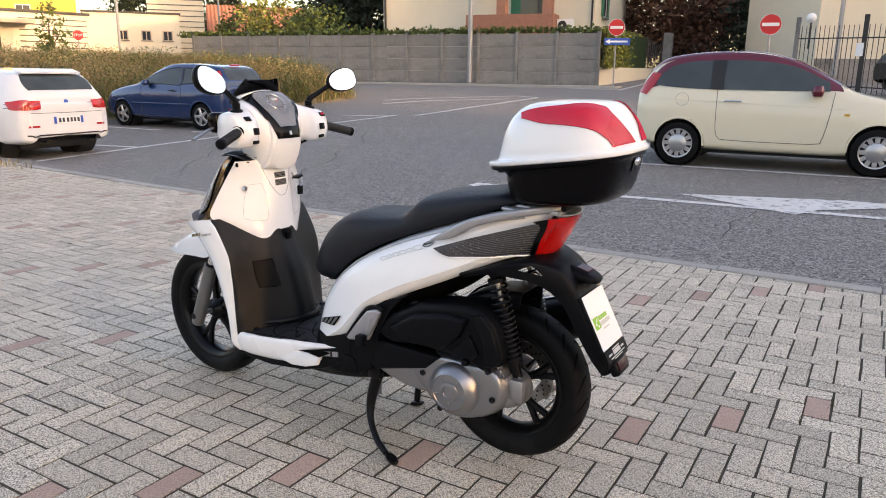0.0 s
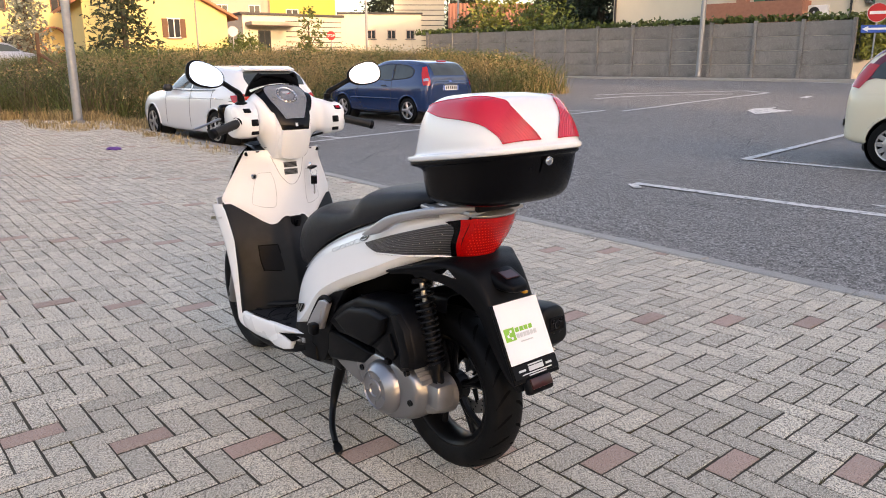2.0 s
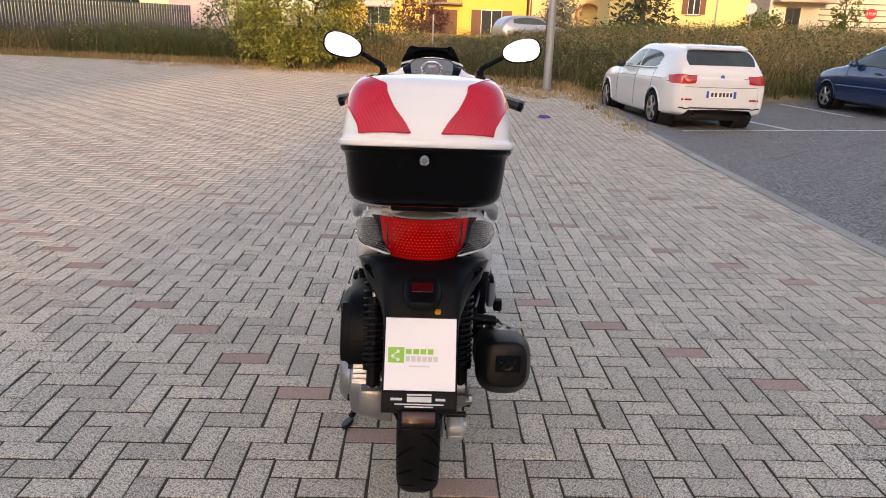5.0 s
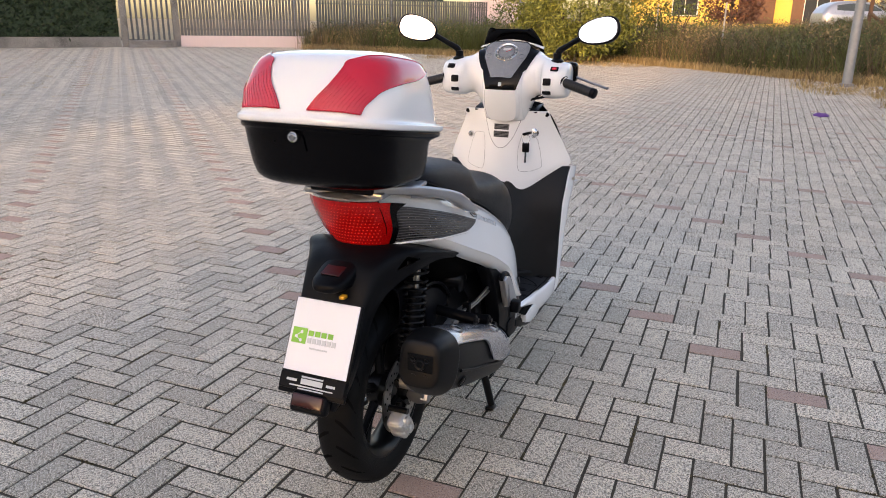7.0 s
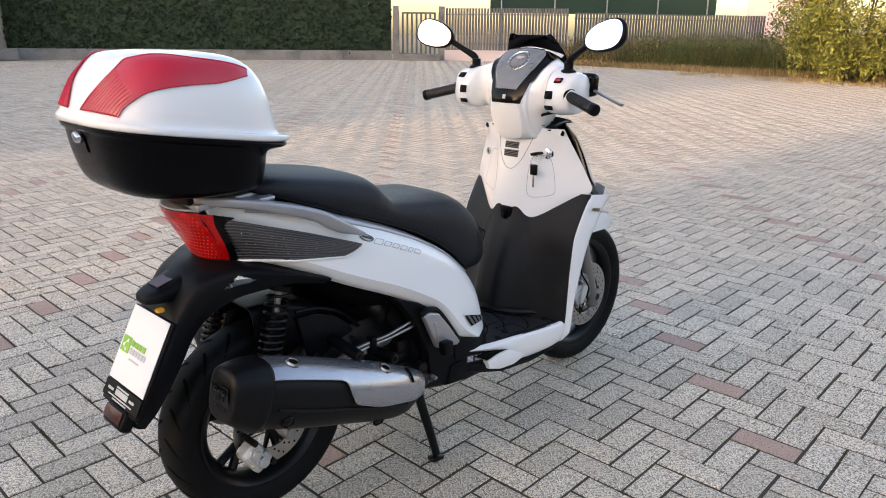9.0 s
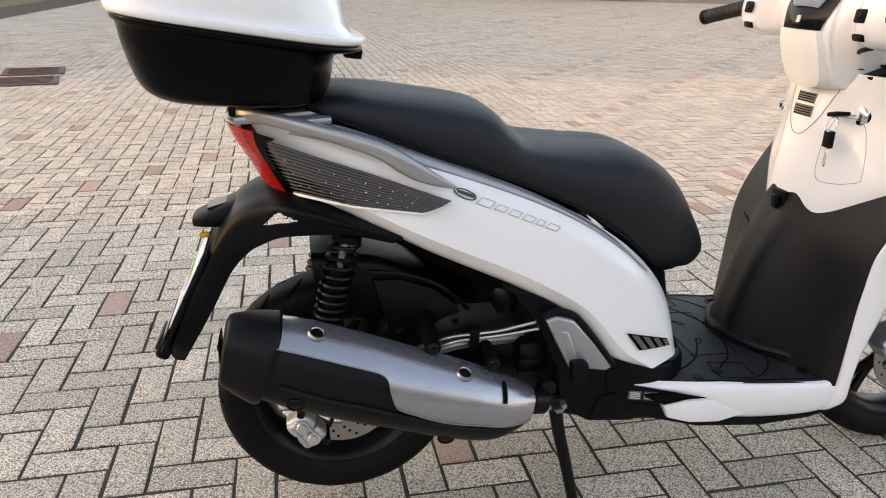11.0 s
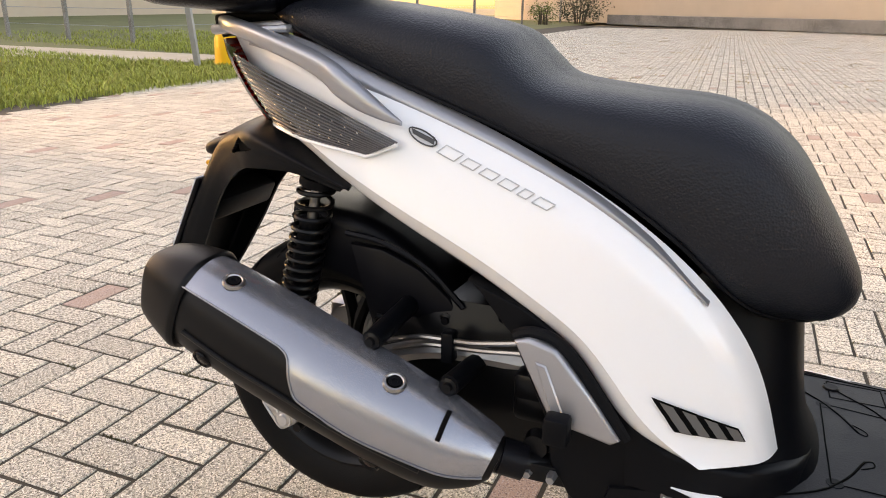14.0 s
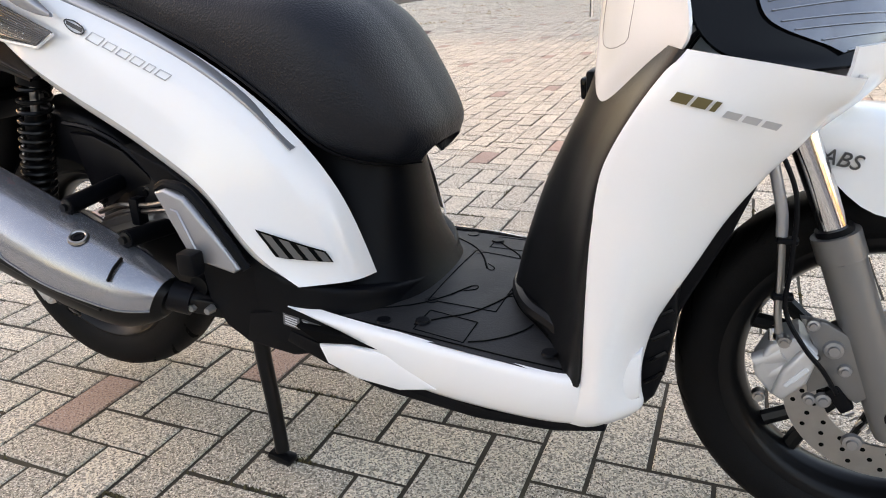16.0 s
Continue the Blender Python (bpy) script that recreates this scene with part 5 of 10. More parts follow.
secs = [bar_section(0.250, ((1.095, 1.062), (1.078, 1.078), (1.078, 1.120), (1.092, 1.148), (1.120, 1.158), (1.148, 1.150), (1.160, 1.120), (1.148, 1.080), (1.120, 1.062))),
        bar_section(0.240, ((1.082, 1.050), (1.056, 1.066), (1.050, 1.112), (1.066, 1.152), (1.110, 1.170), (1.155, 1.162), (1.174, 1.120), (1.158, 1.068), (1.120, 1.048))),
        bar_section(0.205, ((1.072, 1.045), (1.038, 1.062), (1.030, 1.108), (1.050, 1.152), (1.105, 1.176), (1.162, 1.168), (1.184, 1.118), (1.164, 1.064), (1.118, 1.042))),
        bar_section(0.165, ((1.074, 1.046), (1.042, 1.062), (1.036, 1.110), (1.058, 1.158), (1.112, 1.184), (1.172, 1.176), (1.196, 1.118), (1.170, 1.064), (1.122, 1.042))),
        bar_section(0.144, ((1.096, 1.054), (1.074, 1.074), (1.068, 1.116), (1.082, 1.162), (1.122, 1.190), (1.180, 1.182), (1.206, 1.118), (1.176, 1.064), (1.130, 1.050))),
        bar_section(0.122, ((1.110, 1.048), (1.088, 1.072), (1.080, 1.118), (1.094, 1.172), (1.136, 1.204), (1.192, 1.196), (1.222, 1.118), (1.184, 1.058), (1.138, 1.044))),
        bar_section(0.098, ((1.114, 1.012), (1.084, 1.050), (1.072, 1.110), (1.092, 1.176), (1.146, 1.214), (1.206, 1.206), (1.240, 1.118), (1.196, 1.030), (1.144, 1.008))),
        bar_section(0.080, ((1.116, 0.968), (1.076, 1.020), (1.062, 1.085), (1.088, 1.172), (1.150, 1.222), (1.214, 1.212), (1.248, 1.118), (1.206, 1.000), (1.146, 0.962))),
        bar_section(0.068, ((1.096, 0.956), (1.062, 1.015), (1.048, 1.080), (1.082, 1.170), (1.155, 1.229), (1.220, 1.218), (1.255, 1.120), (1.210, 0.992), (1.146, 0.954))),
        bar_section(0.0, ((1.082, 0.950), (1.056, 1.015), (1.034, 1.084), (1.078, 1.168), (1.158, 1.236), (1.226, 1.226), (1.262, 1.120), (1.214, 0.985), (1.146, 0.948)))]
full = secs + [[(x, -y, z) for x, y, z in s] for s in secs[-2::-1]]
bar_bm = skin(full, 110, 56, closed=True, caps=True)
bar_target = skin(full, 200, 140, closed=True, caps=True)
bars_ = new("handlebar")
bars_.parent = scooter
bars_.location = (0, -0.006, 0)
bars_["label"] = "white handlebar cover with dials, switches and black grips"
part("handlebar_cover", bar_bm, M_WHITE, bars_, angle=50)
neck = []
for z, x, w in ((1.070, 1.0395, 0.056), (1.045, 1.0445, 0.060), (1.020, 1.0520, 0.061), (0.995, 1.0605, 0.060), (0.972, 1.069, 0.056), (0.958, 1.0745, 0.046), (0.950, 1.078, 0.022)):
    neck.append([(x + 0.050, -w - 0.026, z), (x - 0.003, -w, z), (x - 0.0065, -w * 0.5, z), (x - 0.0075, 0, z), (x - 0.0065, w * 0.5, z), (x - 0.003, w, z), (x + 0.050, w + 0.026, z)])
nb = bmesh.new()
nv_ = [[nb.verts.new(p) for p in r] for r in neck]
for r0, r1 in zip(nv_, nv_[1:]):
    for k in range(6):
        nb.faces.new((r0[k], r0[k + 1], r1[k + 1], r1[k]))
bmesh.ops.recalc_face_normals(nb, faces=nb.faces)
part("neck_panel", solid(nb, 0.003), M_WHITE, bars_, "white neck of the handlebar cover", angle=35)
bez = []
for x, z, w in ((1.196, 1.238, 0.106), (1.166, 1.238, 0.122), (1.126, 1.208, 0.120), (1.084, 1.168, 0.102), (1.054, 1.128, 0.082), (1.036, 1.094, 0.070), (1.046, 1.066, 0.058)):
    bez.append([(x, w * s, z) for s in (1, 0.6, 0.2, -0.2, -0.6, -1)])
hood_rows = [[(1.200, 0.112 * s, 1.236 - 0.012 * s * s) for s in np.linspace(-1, 1, 9)], [(1.186, 0.124 * s, 1.246 - 0.020 * s * s) for s in np.linspace(-1, 1, 9)], [(1.168, 0.128 * s, 1.250 - 0.030 * s * s) for s in np.linspace(-1, 1, 9)]]
part("dash_hood", solid(skin(hood_rows, 8, 36), 0.004), M_WHITE, bars_, "white lip above the dashboard")
part("dash_bezel", drape(bez, 30, 26, bar_target, 0.0035), M_GLOSS, bars_, "gloss black dashboard surround")
glass = []
for x, z, w in ((1.158, 1.234, 0.066), (1.142, 1.224, 0.082), (1.112, 1.200, 0.084), (1.082, 1.170, 0.072), (1.058, 1.136, 0.052), (1.044, 1.114, 0.040)):
    glass.append([(x, w * s, z) for s in (1, 0.5, 0, -0.5, -1)])
part("gauge_face", drape(glass, 16, 18, bar_target, 0.0050), M_GAUGE, bars_, "grey instrument face with dials")
tb = BVHTree.FromBMesh(bar_target)


def dial(cx, cy, cz, r, material, off, nm):
    """A round instrument ring on the dashboard."""
    loc, nrm, _, _ = tb.find_nearest(Vector((cx, cy, cz)))
    m = frame_m(loc + nrm * off, (0, 1, 0), nrm)
    return part(nm, lathe([(r * 0.90, 0.0), (r, 0.002), (r * 1.06, 0.0)], 32, m), material, bars_)


dial(1.112, 0.000, 1.198, 0.042, M_CHROME, 0.006, "dial_ring")
dial(1.112, 0.000, 1.198, 0.033, M_PRINTDARK, 0.006, "dial_ring")
for k in range(11):                                   # scale marks and needle of the speedometer
    a = radians(-120 + 24 * k)
    loc, nrm, _, _ = tb.find_nearest(Vector((1.112, 0.0, 1.198)))
    part("scale_mark", box(0.0022, 0.007, 0.001, frame_m(loc + nrm * 0.007, (0, 1, 0), nrm) @ R(math.degrees(a), 'Z') @ T(0, 0.037, 0)), M_PRINTGREY, bars_)
part("needle", box(0.0022, 0.024, 0.0012, frame_m(loc + nrm * 0.0085, (0, 1, 0), nrm) @ R(115, 'Z') @ T(0, 0.010, 0)), M_RED, bars_)
part("display", box(0.030, 0.012, 0.001, frame_m(loc + nrm * 0.007, (0, 1, 0), nrm) @ T(0, -0.012, 0)), M_PRINTGREY, bars_)
dial(1.095, 0.064, 1.186, 0.010, M_PRINTDARK, 0.006, "dial_ring")
dial(1.095, -0.064, 1.186, 0.010, M_PRINTDARK, 0.006, "dial_ring")
em, en, _, _ = tb.find_nearest(Vector((1.034, 0.0, 1.090)))
part("dash_emblem", box(0.012, 0.014, 0.0015, frame_m(em + en * 0.0045, (0, 1, 0), en)), M_PRINTGREY, bars_)
gc = drape(glass, 14, 16, bar_target, 0.013)
gcl = part("gauge_glass", gc, M_GLASSY, bars_, "clear instrument cover")
gcl.visible_shadow = False
for s in (1, -1):
    g = new("grip")
    g.parent = bars_
    a, b = Vector((1.075, 0.205 * s, 1.113)), Vector((1.020, 0.366 * s, 1.071))
    d = (b - a)
    part("throttle_collar", tube([a, a + d * 0.22], 0.024, 18), M_BLACK, bars_)
    part("grip_rubber", tube([a + d * 0.2, a + d * 0.25, a + d * 0.86, a + d * 0.88], [0.019, 0.0165, 0.0165, 0.019], 18, 16), M_GRIP, g, "ribbed black rubber grip")
    for k in range(9):
        c = a + d * (0.30 + 0.06 * k)
        part("grip_ring", tube([c, c + d * 0.022], 0.0178, 16), M_GRIP, g)
    part("bar_end", tube([b - d * 0.10, b - d * 0.02, b], [0.0185, 0.0185, 0.013], 16, 8), M_BLACK, g)
    lv = [(1.165, 0.205 * s, 1.122), (1.172, 0.255 * s, 1.118), (1.150, 0.330 * s, 1.098), (1.128, 0.388 * s, 1.084)]
    part("brake_lever", tube(lv, [0.010, 0.008, 0.007, 0.0085], 10, 20, flat=0.6), M_SILVER, bars_, "silver brake lever")
    part("lever_pivot", box(0.05, 0.06, 0.035, T(1.165, 0.205 * s, 1.115), 0.01, 2), M_BLACK, bars_)
    part("master_cylinder", box(0.045, 0.075, 0.075, T(1.178, 0.225 * s, 1.135), 0.016, 3), M_GLOSS, bars_)
    for (cx, cy, cz, w, h, mt) in ((1.052, 0.203, 1.148, 0.024, 0.018, M_BLACK), (1.030, 0.182, 1.106, 0.024, 0.020, M_BLACK), (1.038, 0.182, 1.068, 0.026, 0.012, M_BLACK)):
        loc, nrm, _, _ = tb.find_nearest(Vector((cx, cy * s, cz)))
        mm_ = frame_m(loc + nrm * 0.001, (0, 1, 0), nrm)
        col = M_RED if (s < 0 and cz > 1.14) else mt
        sw = part("switch", box(w * 1.25, h * 1.3, 0.006, mm_, 0.003, 1), M_BLACK, bars_)
        part("rocker", box(w * 0.8, h * 0.7, 0.011, mm_ @ R(8, 'X'), 0.003, 1), col, sw)
    loc, nrm, _, _ = tb.find_nearest(Vector((1.130, 0.085 * s, 1.000)))
    part("screw", lathe([(0, 0.002), (0.006, 0.002), (0.007, 0)], 12, frame_m(loc, (0, 1, 0), nrm)), M_BLACK, bars_)
    # mirror
    mir = new("mirror")
    mir.parent = bars_
    mir["label"] = "round-edged rear-view mirror on a black stalk"
    part("boot", lathe([(0, -0.004), (0.026, -0.004), (0.024, 0.004), (0.015, 0.010), (0.015, 0.030), (0, 0.032)], 20, T(1.112, 0.196 * s, 1.176)), M_BLACK, mir)
    part("stalk", tube([(1.112, 0.197 * s, 1.195), (1.108, 0.205 * s, 1.215), (1.095, 0.240 * s, 1.236), (1.085, 0.275 * s, 1.256), (1.080, 0.300 * s, 1.268)], [0.012, 0.012, 0.010, 0.010, 0.012], 12, 24), M_BLACK, mir)
    cen = Vector((1.060, 0.352 * s, 1.288))
    mm_ = frame_m(cen, Vector((-0.16, s, 0.25 if s > 0 else 0.20)), Vector((-1, -0.14 * s, 0.24 if s > 0 else 0.27)))

    def egg(sc, h):
        out = []
        for k in range(28):
            a = 2 * math.pi * k / 28
            ca, sa = math.cos(a), math.sin(a)
            u = 0.078 * math.copysign(abs(ca) ** 0.85, ca)
            v = 0.047 * math.copysign(abs(sa) ** 0.85, sa) * (1.0 + 0.16 * ca)
            out.append(tuple(mm_ @ Vector((u * sc, v * sc * s, h))))
        return out
    part("housing", skin([egg(0.93, 0.004), egg(1.0, 0.003), egg(1.02, -0.006), egg(0.9, -0.022), egg(0.55, -0.036), egg(0.1, -0.040)], 16, 44, closed=True, caps=True), M_BLACK, mir, "black plastic housing")
    gm = bmesh.new()
    gm.faces.new([gm.verts.new(p) for p in egg(0.92, 0.0055)])
    gm.normal_update()
    for f in gm.faces:
        if f.normal.x > 0:
            f.normal_flip()
    part("mirror_glass", gm, M_MIRROR, mir, "mirror glass", smooth=False)

part("clutch_cable", tube([(1.14, -0.16, 1.07), (1.12, -0.12, 1.045), (1.14, -0.08, 1.035), (1.18, -0.05, 1.02)], 0.006, 8), M_BLACK, bars_)
part("brake_pipe", tube([(1.15, -0.20, 1.08), (1.10, -0.17, 1.050), (1.11, -0.10, 1.030), (1.17, -0.06, 1.00)], 0.005, 8), M_BLACK, bars_)

# wind deflector
scn = []
for z, x, w, cv in ((1.200, 1.222, 0.124, 0.026), (1.232, 1.204, 0.120, 0.026), (1.262, 1.186, 0.106, 0.026), (1.282, 1.174, 0.094, 0.024), (1.292, 1.168, 0.086, 0.022)):
    scn.append([(x + cv * (1 - s * s), w * s, z + (0.006 * math.exp(-((abs(s) - 0.92) / 0.10) ** 2) - 0.003 if z > 1.275 else 0)) for s in np.linspace(-1, 1, 17)])
part("wind_deflector", solid(skin(scn, 18, 36), 0.004), M_GLOSS, scooter, "short dark wind deflector")

# -- top box --
top_box = new("top_box")
top_box.parent = scooter
top_box["label"] = "white and black top box with red reflectors"


def box_ring(xf, xr, w, zf, zr, n=36, p=3.6):
    """A rounded section of the top box, tilted from its front to its rear."""
    c, h = (xf + xr) / 2, (xf - xr) / 2
    out = []
    for k in range(n):
        a = 2 * math.pi * k / n
        ca, sa = math.cos(a), math.sin(a)
        u = math.copysign(abs(ca) ** (2 / p), ca)
        out.append((c + h * u, w * math.copysign(abs(sa) ** (2 / (p * 0.85)), sa), lerp(zr, zf, (u + 1) / 2)))
    return out


lid_rows = [box_ring(0.084, -0.330, 0.196, 1.043, 1.104), box_ring(0.099, -0.344, 0.207, 1.047, 1.108), box_ring(0.100, -0.345, 0.208, 1.058, 1.119), box_ring(0.074, -0.337, 0.199, 1.066, 1.128), box_ring(0.063, -0.326, 0.196, 1.100, 1.150), box_ring(0.051, -0.306, 0.190, 1.148, 1.186), box_ring(0.031, -0.284, 0.181, 1.190, 1.214), box_ring(0.004, -0.264, 0.165, 1.220, 1.234), box_ring(-0.030, -0.240, 0.136, 1.238, 1.245), box_ring(-0.080, -0.200, 0.080, 1.247, 1.250), box_ring(-0.120, -0.160, 0.030, 1.250, 1.251)]
lid_bm = skin(lid_rows, 70, 100, closed=True, caps=True)
lid_target = skin(lid_rows, 160, 200, closed=True, caps=True)
lid = part("lid", lid_bm, M_WHITE, top_box, "gloss white lid")
base_rows = [box_ring(0.086, -0.334, 0.198, 1.044, 1.105), box_ring(0.093, -0.338, 0.203, 1.042, 1.103), box_ring(0.090, -0.336, 0.202, 1.034, 1.094), box_ring(0.046, -0.330, 0.192, 1.026, 1.088), box_ring(0.038, -0.324, 0.188, 0.995, 1.048), box_ring(0.030, -0.310, 0.184, 0.966, 0.998), box_ring(0.020, -0.294, 0.177, 0.950, 0.972), box_ring(-0.002, -0.268, 0.158, 0.942, 0.957), box_ring(-0.030, -0.225, 0.128, 0.939, 0.952)]
part("tub", skin(base_rows, 44, 90, closed=True, caps=True), M_BOXBLACK, top_box, "black plastic tub")
REFL = (((-0.036, 0.163, 1.211), (-0.042, 0.172, 1.198)), ((-0.100, 0.160, 1.226), (-0.110, 0.183, 1.188)), ((-0.175, 0.148, 1.233), (-0.180, 0.185, 1.186)), ((-0.240, 0.112, 1.235), (-0.236, 0.178, 1.180)), ((-0.260, 0.092, 1.231), (-0.262, 0.168, 1.172)), ((-0.275, 0.088, 1.215), (-0.281, 0.160, 1.160)), ((-0.302, 0.072, 1.186), (-0.297, 0.152, 1.148)), ((-0.320, 0.050, 1.160), (-0.305, 0.149, 1.138)), ((-0.334, 0.034, 1.136), (-0.310, 0.147, 1.130)))
refl = [[a, tuple(lerp(a[c], b[c], 0.5) for c in range(3)), b] for a, b in REFL]
lrefl = drape(refl, 48, 16, lid_target, 0.0035)
rims = bmesh.new()
tl_ = BVHTree.FromBMesh(lid_target)


def lid_line(pts, r, bm):
    line = []
    for p in catmull(pts, 40):
        loc, nrm, _, _ = tl_.find_nearest(Vector(p))
        line.append(tuple(loc + nrm * 0.0032))
    tube(line, r, 5, 40, bm=bm)


lid_line([r[0] for r in refl], 0.0018, rims)
lid_line([r[-1] for r in refl], 0.0018, rims)
lid_line(refl[-1], 0.0018, rims)
ridges = bmesh.new()
for k in range(12):
    f = (k + 0.5) / 12
    line = [[lerp(r[0][c], r[-1][c], f) for c in range(3)] for r in refl[5:]]
    lid_line(line, 0.0016, ridges)
for bm_, nm, lb in ((lrefl, "reflector", "red ribbed reflector"), (rims, "reflector_rim", ""), (ridges, "reflector_rib", "")):
    r_ = flip(bm_)
    part(nm, bm_, M_RED, top_box, lb)
    part(nm, r_, M_RED, top_box, lb)
part("hinge", box(0.034, 0.110, 0.022, T(0.078, 0, 1.028) @ R(8, "Y"), 0.005, 2), M_BLACK, top_box, "black hinge under the front lip")
lk = frame_m((-0.336, 0.002, 1.078), (0, -1, 0), (-1, 0, -0.25))
part("lock", lathe([(0.0, 0.004), (0.007, 0.005), (0.0105, 0.006), (0.0125, 0.003), (0.013, -0.004)], 24, lk), M_CHROME, top_box, "round chrome lock")
part("lock_core", lathe([(0, 0.0065), (0.0065, 0.0065), (0.0070, 0.004)], 16, lk), M_CAST, top_box)
part("lock_panel", drape([[(-0.34, 0.018, 1.080), (-0.34, -0.018, 1.080)], [(-0.33, 0.024, 1.045), (-0.33, -0.024, 1.045)]], 4, 4, skin(base_rows, 44, 90, closed=True, caps=True), 0.003), M_BOXBLACK, top_box)

# -- rear mudguard, number plate holder --
# rows from the front backwards: middle (x, z), upper edge (x, y, z), lower edge (x, y, z)
GUARD = (((0.100, 0.735), (0.150, 0.185, 0.706), (0.133, 0.186, 0.695)), ((0.030, 0.755), (0.050, 0.173, 0.738), (0.045, 0.174, 0.712)), ((-0.050, 0.775), (-0.045, 0.152, 0.764), (-0.045, 0.156, 0.708)),
         ((-0.100, 0.775), (-0.105, 0.116, 0.757), (-0.080, 0.142, 0.700)), ((-0.150, 0.757), (-0.152, 0.097, 0.735), (-0.112, 0.124, 0.682)), ((-0.185, 0.715), (-0.186, 0.089, 0.695), (-0.138, 0.110, 0.662)),
         ((-0.215, 0.655), (-0.216, 0.086, 0.645), (-0.172, 0.096, 0.620)), ((-0.262, 0.565), (-0.262, 0.086, 0.560), (-0.212, 0.088, 0.545)), ((-0.300, 0.480), (-0.298, 0.074, 0.475), (-0.260, 0.074, 0.460)), ((-0.324, 0.420), (-0.312, 0.046, 0.420), (-0.288, 0.048, 0.408)))
rg = []
for (cx_, cz_), u, l in GUARD:
    half = [l, (lerp(l[0], u[0], 0.5) - 0.002, lerp(l[1], u[1], 0.5) + 0.005, lerp(l[2], u[2], 0.5)), u, (lerp(u[0], cx_, 0.5), u[1] * 0.5, lerp(u[2], cz_, 0.55) + 0.003)]
    rg.append(half + [(cx_, 0, cz_)] + [(x, -y, z) for x, y, z in half[::-1]])
guard_bm = skin(rg, 160, 110)


def in_slot(p):
    """Inside the three-cornered slot in the mudguard's arm (x, z)."""
    t = ((-0.108, 0.722), (-0.038, 0.738), (-0.078, 0.754))
    return abs(p.y) > 0.10 and all((t[i - 2][0] - t[i - 3][0]) * (p.z - t[i - 3][1]) - (t[i - 2][1] - t[i - 3][1]) * (p.x - t[i - 3][0]) > 0 for i in range(3))


bmesh.ops.delete(guard_bm, geom=[f for f in guard_bm.faces if in_slot(f.calc_center_median())], context='FACES')
guard = part("rear_mudguard", solid(guard_bm, 0.006), M_BLACK, scooter, "matt black rear mudguard and plate carrier")
hood = skin([squircle(*q, 20, 3.0) for q in ((-0.247, 0.0, 0.700, 0.016, 0.006), (-0.243, 0.0, 0.702, 0.030, 0.011), (-0.225, 0.0, 0.706, 0.043, 0.016), (-0.195, 0.0, 0.712, 0.049, 0.022), (-0.150, 0.0, 0.722, 0.052, 0.030))], 24, 40, closed=True, caps=True)
part("plate_lamp_hood", hood, M_BLACK, scooter, "black hood of the plate lamp")
part("hood_reflector", box(0.040, 0.052, 0.004, frame_m((-0.196, 0, 0.7335), (0.9, 0, 0.25), (-0.25, 0, 0.9)), 0.001, 1), M_REDDARK, scooter)
part("plate_bulb", box(0.020, 0.016, 0.010, T(-0.222, -0.040, 0.680), 0.004, 2), M_AMBER, scooter)
pm = frame_m((-0.264, 0.0, 0.583), (0, -1, 0), (-0.89, 0, 0.455))     # x to the right of a viewer behind, y up the card
part("plate_backing", box(0.186, 0.235, 0.010, pm @ T(0, -0.026, -0.010), 0.004, 2), M_BLACK, scooter, "black plate backing")
part("plate_lug", box(0.17, 0.05, 0.05, pm @ T(0, 0.055, -0.040), 0.010, 2), M_BLACK, scooter)
card = part("plate_card", box(0.176, 0.178, 0.0024, pm @ T(0, 0, -0.002), 0.0008, 1), M_PLATE, scooter, "square white card with a green logo and grey bars")
lg = box(0.040, 0.038, 0.0008, pm @ T(-0.060, -0.003, 0.0006))
part("logo_square", lg, M_GREEN, card)
lw = bmesh.new()
for (px, py, r) in ((-0.068, -0.006, 0.0042), (-0.055, 0.006, 0.0042), (-0.055, -0.014, 0.0042)):
    lathe([(0, 0), (r, 0)], 14, pm @ T(px, py, 0.0014), bm=lw)
tube([pm @ Vector((-0.055, 0.006, 0.0013)), pm @ Vector((-0.068, -0.006, 0.0013)), pm @ Vector((-0.055, -0.014, 0.0013))], 0.0010, 4, 7, bm=lw)
part("logo_mark", lw, M_PLATE, card)
for (x0, x1, yy, hh, mt, nm) in ((-0.036, 0.036, 0.006, 0.013, M_GREEN, "logo_bar"), (-0.036, 0.046, -0.012, 0.013, M_PRINTGREY, "logo_bar"), (-0.026, 0.024, -0.030, 0.004, M_PRINTGREY, "logo_bar")):
    bb = bmesh.new()
    n = 4 if hh > 0.01 and mt is M_GREEN else (6 if hh > 0.01 else 10)
    for i in range(n):
        a = lerp(x0, x1, i / n)
        b = lerp(x0, x1, (i + 0.78) / n)
        box(b - a, hh, 0.0008, pm @ T((a + b) / 2, yy, 0.0006), bm=bb)
    part(nm, bb, mt, card)
strip = part("dealer_strip", box(0.180, 0.040, 0.003, pm @ T(0, -0.112, -0.002), 0.001, 1), M_BLACK, scooter, "black strip with pale dealer print drawn as bars")
sb_ = bmesh.new()
for (cx, cy, w, h) in ((-0.056, -0.110, 0.028, 0.006), (0.052, -0.110, 0.024, 0.006), (0, -0.099, 0.060, 0.004), (0, -0.122, 0.120, 0.003), (0, -0.128, 0.070, 0.003)):
    box(w, h, 0.0008, pm @ T(cx, cy, 0.0006), bm=sb_)
box(0.060, 0.013, 0.0008, pm @ T(0, -0.110, 0.0006), bm=sb_)
part("dealer_print", sb_, M_PRINTGREY, strip)
part("tail_reflector_mount", box(0.100, 0.050, 0.030, pm @ T(0, -0.158, -0.014), 0.010, 3), M_BLACK, scooter)
